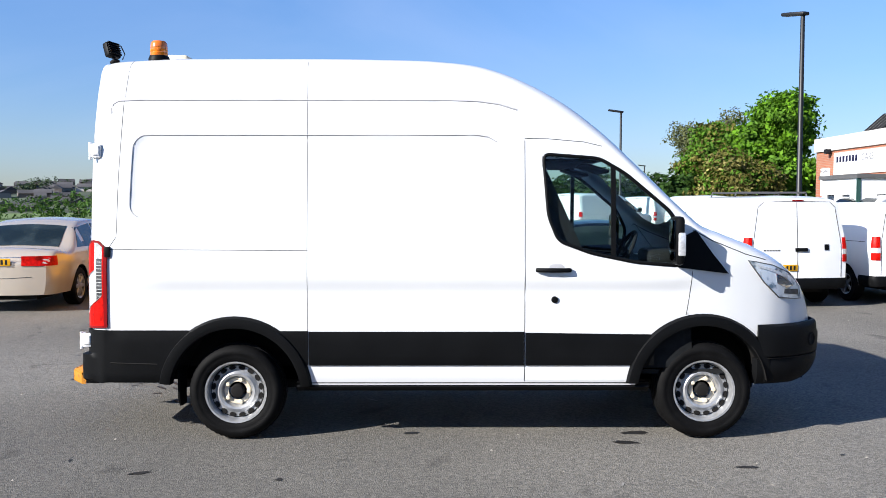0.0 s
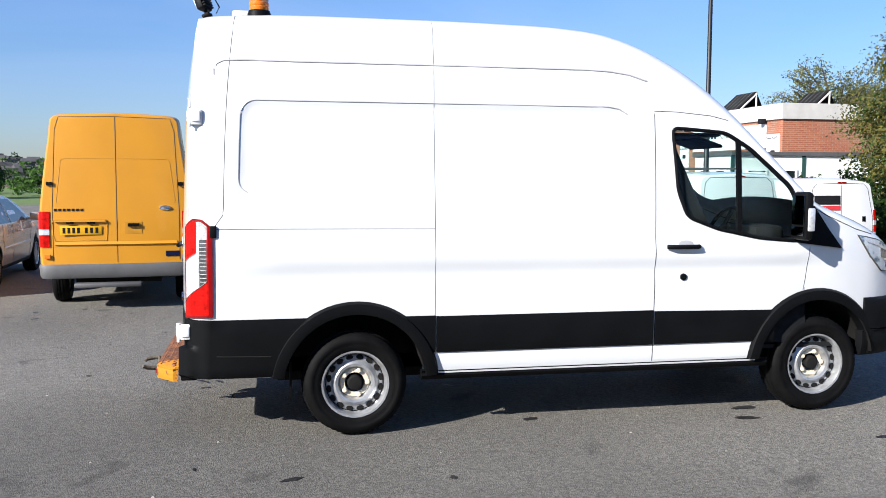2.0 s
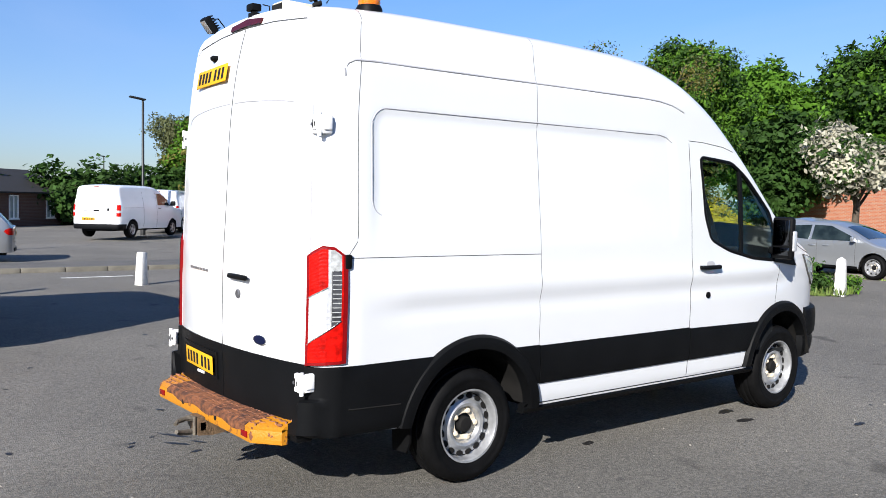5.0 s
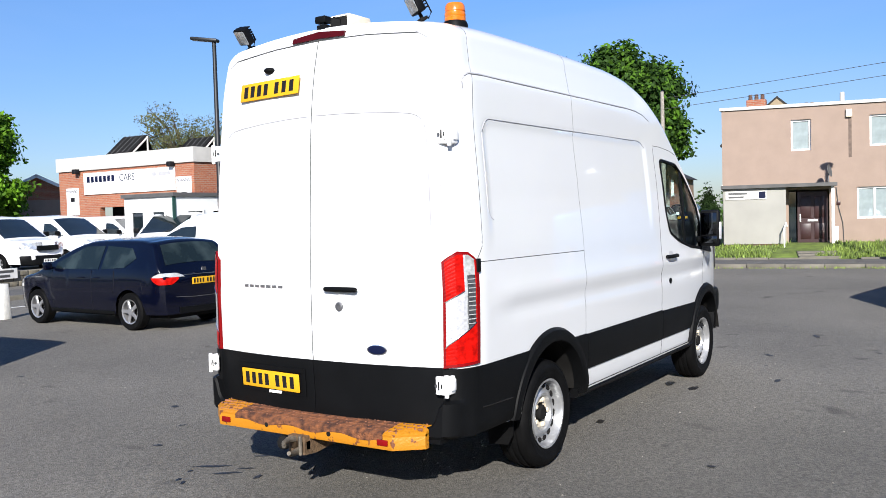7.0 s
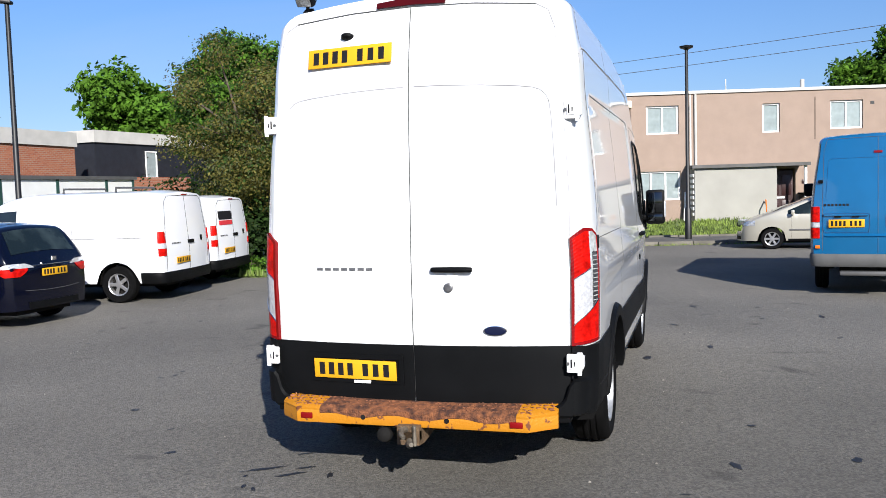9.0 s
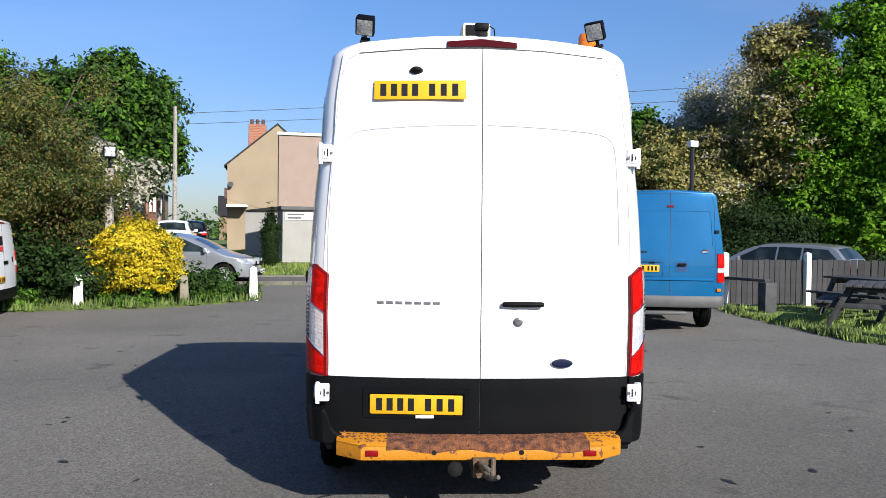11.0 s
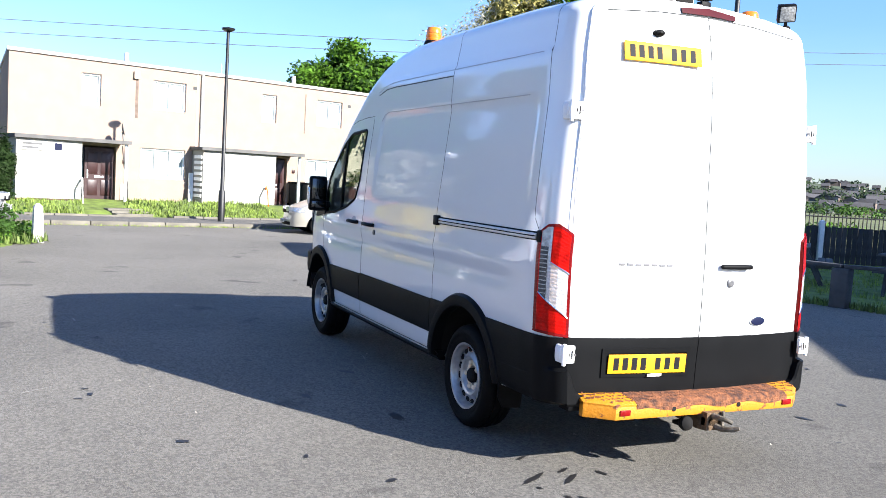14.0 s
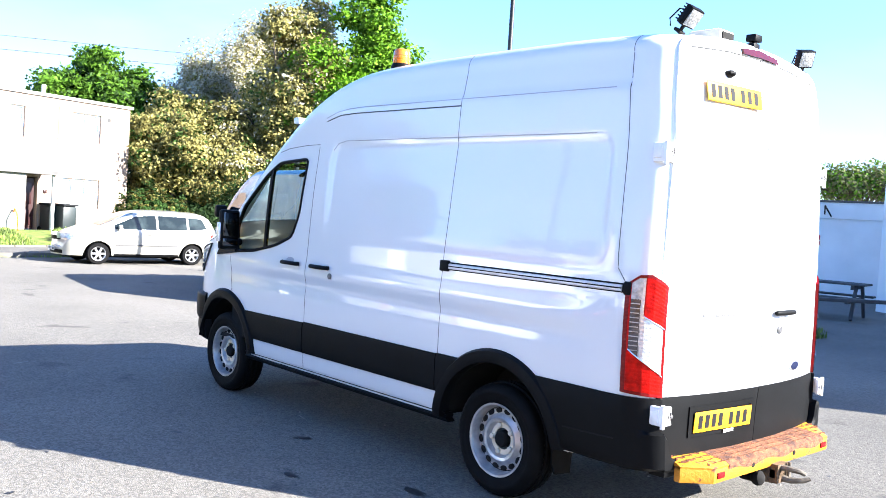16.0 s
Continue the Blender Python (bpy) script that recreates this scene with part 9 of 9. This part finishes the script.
tree("shrub", "dark undergrowth below the trees", 18.2, -9.5, [(0, 0, 0.6, 1.8, 2.0, 0.6), (3, 1.2, 0.7, 2.0, 1.4, 0.7), (-1.6, -3, 0.5, 1.6, 2.0, 0.5), (5.5, -2.5, 1.4, 2, 2, 1.4), (-3.0, -5.5, 0.4, 1.2, 2, 0.4)], 0.1, 0.5, [(LF_DARK, 1)], 5200, 0.06, 38, category="shrub")
tree("shrub", "dense dark thicket behind the trees", 31, -14.5, [(0, 0, 1.6, 3.0, 2.6, 1.7), (4.5, 2.5, 1.6, 3, 2.4, 1.7), (-3.5, -3, 1.5, 2.6, 2.6, 1.5), (1, -3, 2.0, 2.4, 2, 2)], 0.1, 1.0, [(LF_DARK, 0.8), (LF_DEEP, 0.3)], 6500, 0.10, 46, category="shrub")
tree("shrub", "clipped green hedge beside the house", 20.3, -5.9, [(0, 0, 0.95, 0.75, 0.85, 0.85), (0.1, 0.5, 0.9, 0.6, 0.5, 0.75), (0.2, -0.6, 0.9, 0.6, 0.5, 0.8)], 0.05, 0.5, [(LF_BROWN, 0.4), (LF_DEEP, 0.7)], 2800, 0.035, 39, spread=0.05, shell=0.85, category="shrub")
tree("shrub", "dark conifer beside the porch", 21.9, 4.45, [(0, 0, 0.85, 0.22, 0.24, 0.9)], 0.04, 0.4, [(LF_DARK, 1)], 2600, 0.032, 40, z=0.3, spread=0.06, category="shrub")
tree("tree", "slender birch by the field", 24, -17.5, blob_set(41, 9, 0, 0, 2.4, 1.6, 1.9, 0.7), 0.1, 2, [(LF_PALE, 0.5), (LF_DEEP, 0.5)], 1500, 0.07, 41, limbs=14, bare=8)
tree("shrub", "leafy bushes along the field edge", 27, -22, [(0, 0, 0.3, 3, 2, 0.4), (6, 3, 0.9, 4, 2, 0.95), (-3, -6, 0.2, 2, 3, 0.35), (12, 8, 1.2, 5, 2, 1.3)], 0.1, 0.5, [(LF_DEEP, 0.7), (LF_GREEN, 0.3)], 3000, 0.14, 42, category="shrub")
tree("tree", "thin green tree behind the white outbuilding", 9.6, -27.5, blob_set(43, 7, 0, 0, 3.6, 1.5, 1.0, 0.6), 0.1, 2.5, [(LF_PALE, 0.6), (LF_GREEN, 0.4)], 900, 0.07, 43, limbs=14, bare=10)
tree("tree", "leafy sapling by the lawn and fence", 11.35, -13.1, blob_set(44, 8, 0, 0, 0.66, 0.3, 0.45, 0.16) + [(-0.1, 0.1, 1.35, 0.12, 0.12, 0.4)], 0.06, 0.8, [(LF_GREEN, 0.6), (LF_DEEP, 0.4)], 520, 0.04, 44, spread=0.1, limbs=8)

# ---- far hills, woods and roofs ----
HILLM = mat("hillside_green", (0.0447, 0.0595, 0.0298), 0.95, var=0.4, scale=0.05)


def hill(name, label, a0, a1, r0, r1, h, seed):
    rows = []
    for i in range(9):
        r = r0 + (r1 - r0) * i / 8
        row = []
        for k in range(41):
            a = radians(a0 + (a1 - a0) * k / 40)
            z = -0.6 + h * (i / 8) * (0.8 + 0.3 * noise.noise((a * 7, i * 0.3, seed)))
            row.append(Vector((r * math.cos(a), r * math.sin(a), z)))
        rows.append(row)
    rows.append([p * 1.01 - Vector((0, 0, h + 3)) for p in rows[-1]])
    made = grid_parts(rows, lambda i, j, c: "a")
    tagged(part(name, made["a"], HILLM, angle=80), label, "hill", kind="structure")
    return rows


def far_town(name, rows, n, seed, s=1.0):
    rnd = random.Random(seed)
    V, F, VR, FR = [], [], [], []
    for _ in range(n):
        i, k = rnd.randint(1, 8), rnd.randint(0, 40)
        p = rows[i][k] + Vector((rnd.uniform(-4, 4), rnd.uniform(-4, 4), 0))
        w, d, h, a = rnd.uniform(4, 10) * s, 5 * s, rnd.uniform(2.6, 3.8) * s, math.atan2(p.y, p.x) + rnd.choice((0, 1.571)) + rnd.uniform(-0.2, 0.2)
        c, sn = math.cos(a), math.sin(a)
        q = lambda x, y, z: (p.x + x * c - y * sn, p.y + x * sn + y * c, p.z + z - 0.5)
        b = len(V)
        V += [q(x, y, z) for z in (0, h) for x, y in ((-w / 2, -d / 2), (w / 2, -d / 2), (w / 2, d / 2), (-w / 2, d / 2))]
        F += [(b, b + 1, b + 5, b + 4), (b + 1, b + 2, b + 6, b + 5), (b + 2, b + 3, b + 7, b + 6), (b + 3, b, b + 4, b + 7)]
        b = len(VR)
        VR += [q(-w / 2, -d / 2 - 0.3, h), q(w / 2, -d / 2 - 0.3, h), q(w / 2, d / 2 + 0.3, h), q(-w / 2, d / 2 + 0.3, h), q(-w / 2, 0, h + 1.8 * s), q(w / 2, 0, h + 1.8 * s)]
        FR += [(b, b + 1, b + 5, b + 4), (b + 2, b + 3, b + 4, b + 5), (b + 3, b, b + 4), (b + 1, b + 2, b + 5)]
    tagged(part(name, (V, F), FARWALL, angle=0), "rows of far brick and pale houses on the hillside", "houses", kind="stuff")
    tagged(part(name + "_roofs", (VR, FR), FARROOF, angle=0), "dark roofs of the far houses", "roofs", kind="stuff")


FARWALL = mat("far_house_walls", (0.165, 0.125, 0.105), 0.9, var=0.2, scale=0.12, col2=(0.30, 0.28, 0.26), mix=(0.5, 0.54), island=0.4)
FARROOF = mat("far_house_roofs", (0.055, 0.052, 0.054), 0.9, var=0.2, scale=0.3, island=0.4)
r1 = hill("hill_north", "wooded hillside with houses to the north", 62, 140, 130, 260, 8.5, 1)
r2 = hill("hill_south", "hillside with terraces beyond the field", -78, -18, 120, 260, 8.0, 2)
far_town("far_houses", r1, 700, 3, 0.42)
far_town("far_terraces", r2, 560, 4, 0.42)


def far_trees(name, label, spots, size, n, seed, material):
    v, f = leaves(spots, n, size, seed, size * 1.6, 6, 0.5)
    o = crown_part(name, None, v, f, material)
    return tagged(o, label, "trees", kind="stuff")


rnd = random.Random(9)
spots = []
for rows in (r1, r2):
    for _ in range(190):
        p = rows[rnd.randint(0, 8)][rnd.randint(0, 40)]
        q = rnd.uniform(0.9, 1.9)
        spots.append((p.x + rnd.uniform(-5, 5), p.y + rnd.uniform(-5, 5), p.z + q * 0.4, q * 1.7, q * 1.7, q))
# distance haze is mixed into this leaf colour
far_trees("far_woods", "scattered trees on the far hillsides", spots, 0.3, 15000, 11, leaf_mat("far_tree_leaf", (0.055, 0.080, 0.042), 0.4))
spots = []
for a in range(0, 360, 3):
    R = rnd.uniform(72, 100)
    if 20 < a < 40 or -80 % 360 < a < -25 % 360:
        R += 30
    q = rnd.uniform(0.9, 1.5) * (0.55 if 280 < a < 335 else 1.0)
    if 95 < a < 125:
        q *= 1.1
    spots.append((R * math.cos(radians(a)), R * math.sin(radians(a)), q * 0.8, 4.2, 4.2, q * 1.25))
far_trees("hedge_belt", "belt of hedges and trees closing the view", spots, 0.17, 20000, 12, leaf_mat("hedge_belt_leaf", (0.055, 0.112, 0.022), 0.4))

# ---- stains, litter and small stones on the asphalt ----
def patch(x, y, rx, ry, yaw, seed, material=OIL, name="oil_stain", label="dark oil stain on the asphalt", z=0.004):
    rnd = random.Random(seed)
    V = [(0, 0, z)]
    for k in range(18):
        a = 2 * math.pi * k / 18
        q = rnd.uniform(0.7, 1.15)
        V.append((rx * q * math.cos(a), ry * q * math.sin(a), z))
    me = part(name, (V, [(0, 1 + k, 1 + (k + 1) % 18) for k in range(18)]), material, angle=0, loc=pose(x, y, 0, 0, 0, yaw))
    tagged(me, label, "stain", kind="structure")


for k, (x, y, rx, ry, yaw) in enumerate(((1.227, -0.77, 0.07, 0.03, 10), (2.866, -0.765, 0.11, 0.045, 5), (2.75, -1.02, 0.10, 0.04, -10), (-0.444, -1.716, 0.07, 0.03, 20), (-1.06, 1.02, 0.13, 0.02, -57),
                                         (-1.12, 0.81, 0.10, 0.02, -50), (-0.98, 0.77, 0.06, 0.014, -57), (-0.72, 0.9, 0.05, 0.014, -57), (-1.08, 0.57, 0.05, 0.02, 10), (-1.36, 0.98, 0.03, 0.015, 20), (-1.2, 1.06, 0.022, 0.014, 0), (3.4, -1.6, 0.08, 0.03, 0), (0.95, 1.75, 0.07, 0.03, 0), (2.2, 1.9, 0.05, 0.02, 30), (1.3, 3.2, 0.05, 0.02, 0),
                                         (-0.2, -2.4, 0.05, 0.03, 0), (4.8, -1.2, 0.09, 0.03, 40), (0.3, 1.3, 0.10, 0.05, 0), (-2.4, -1.2, 0.09, 0.03, 30), (5.6, -2.9, 0.1, 0.03, 0), (6.4, -1.4, 0.12, 0.03, 20))):
    patch(x, y, rx, ry, yaw, 100 + k)
rs = random.Random(41)
for k in range(70):
    x, y = rs.uniform(-4.5, 8.5), rs.uniform(-4.2, 6.0)
    w = rs.uniform(0.015, 0.05) * (1.6 if k % 9 == 0 else 1)
    patch(x, y, w, w * rs.uniform(0.25, 0.7), rs.uniform(0, 180), 300 + k, name="tar_spot", label="small dark tar spot on the asphalt")
SCUFF = mat("pale_scuff", (0.23, 0.22, 0.2), 0.9, var=0.3, scale=12)
for k in range(16):
    patch(rs.uniform(-3, 8), rs.uniform(-4, 5), rs.uniform(0.03, 0.14), rs.uniform(0.006, 0.012), rs.uniform(0, 180), 400 + k, SCUFF, "scuff_mark", "pale scrape mark on the asphalt")
DEBRIS = mat("pale_grit", (0.193, 0.179, 0.154), 0.9, var=0.3, scale=30, island=0.5)
rng = np.random.default_rng(77)
V, F = [], []
for _ in range(380):
    x, y = rng.uniform(-5, 9), rng.uniform(-5, 7)
    s = rng.uniform(0.003, 0.010)
    k = len(V)
    V += [(x - s, y - s, 0), (x + s, y - s * 0.7, 0), (x + s * 0.8, y + s, 0), (x - s, y + s, 0), (x, y, s * 0.9)]
    F += [(k, k + 1, k + 4), (k + 1, k + 2, k + 4), (k + 2, k + 3, k + 4), (k + 3, k, k + 4)]
tagged(part("grit", (V, F), DEBRIS, angle=0), "loose pale grit on the asphalt", "grit", kind="stuff")
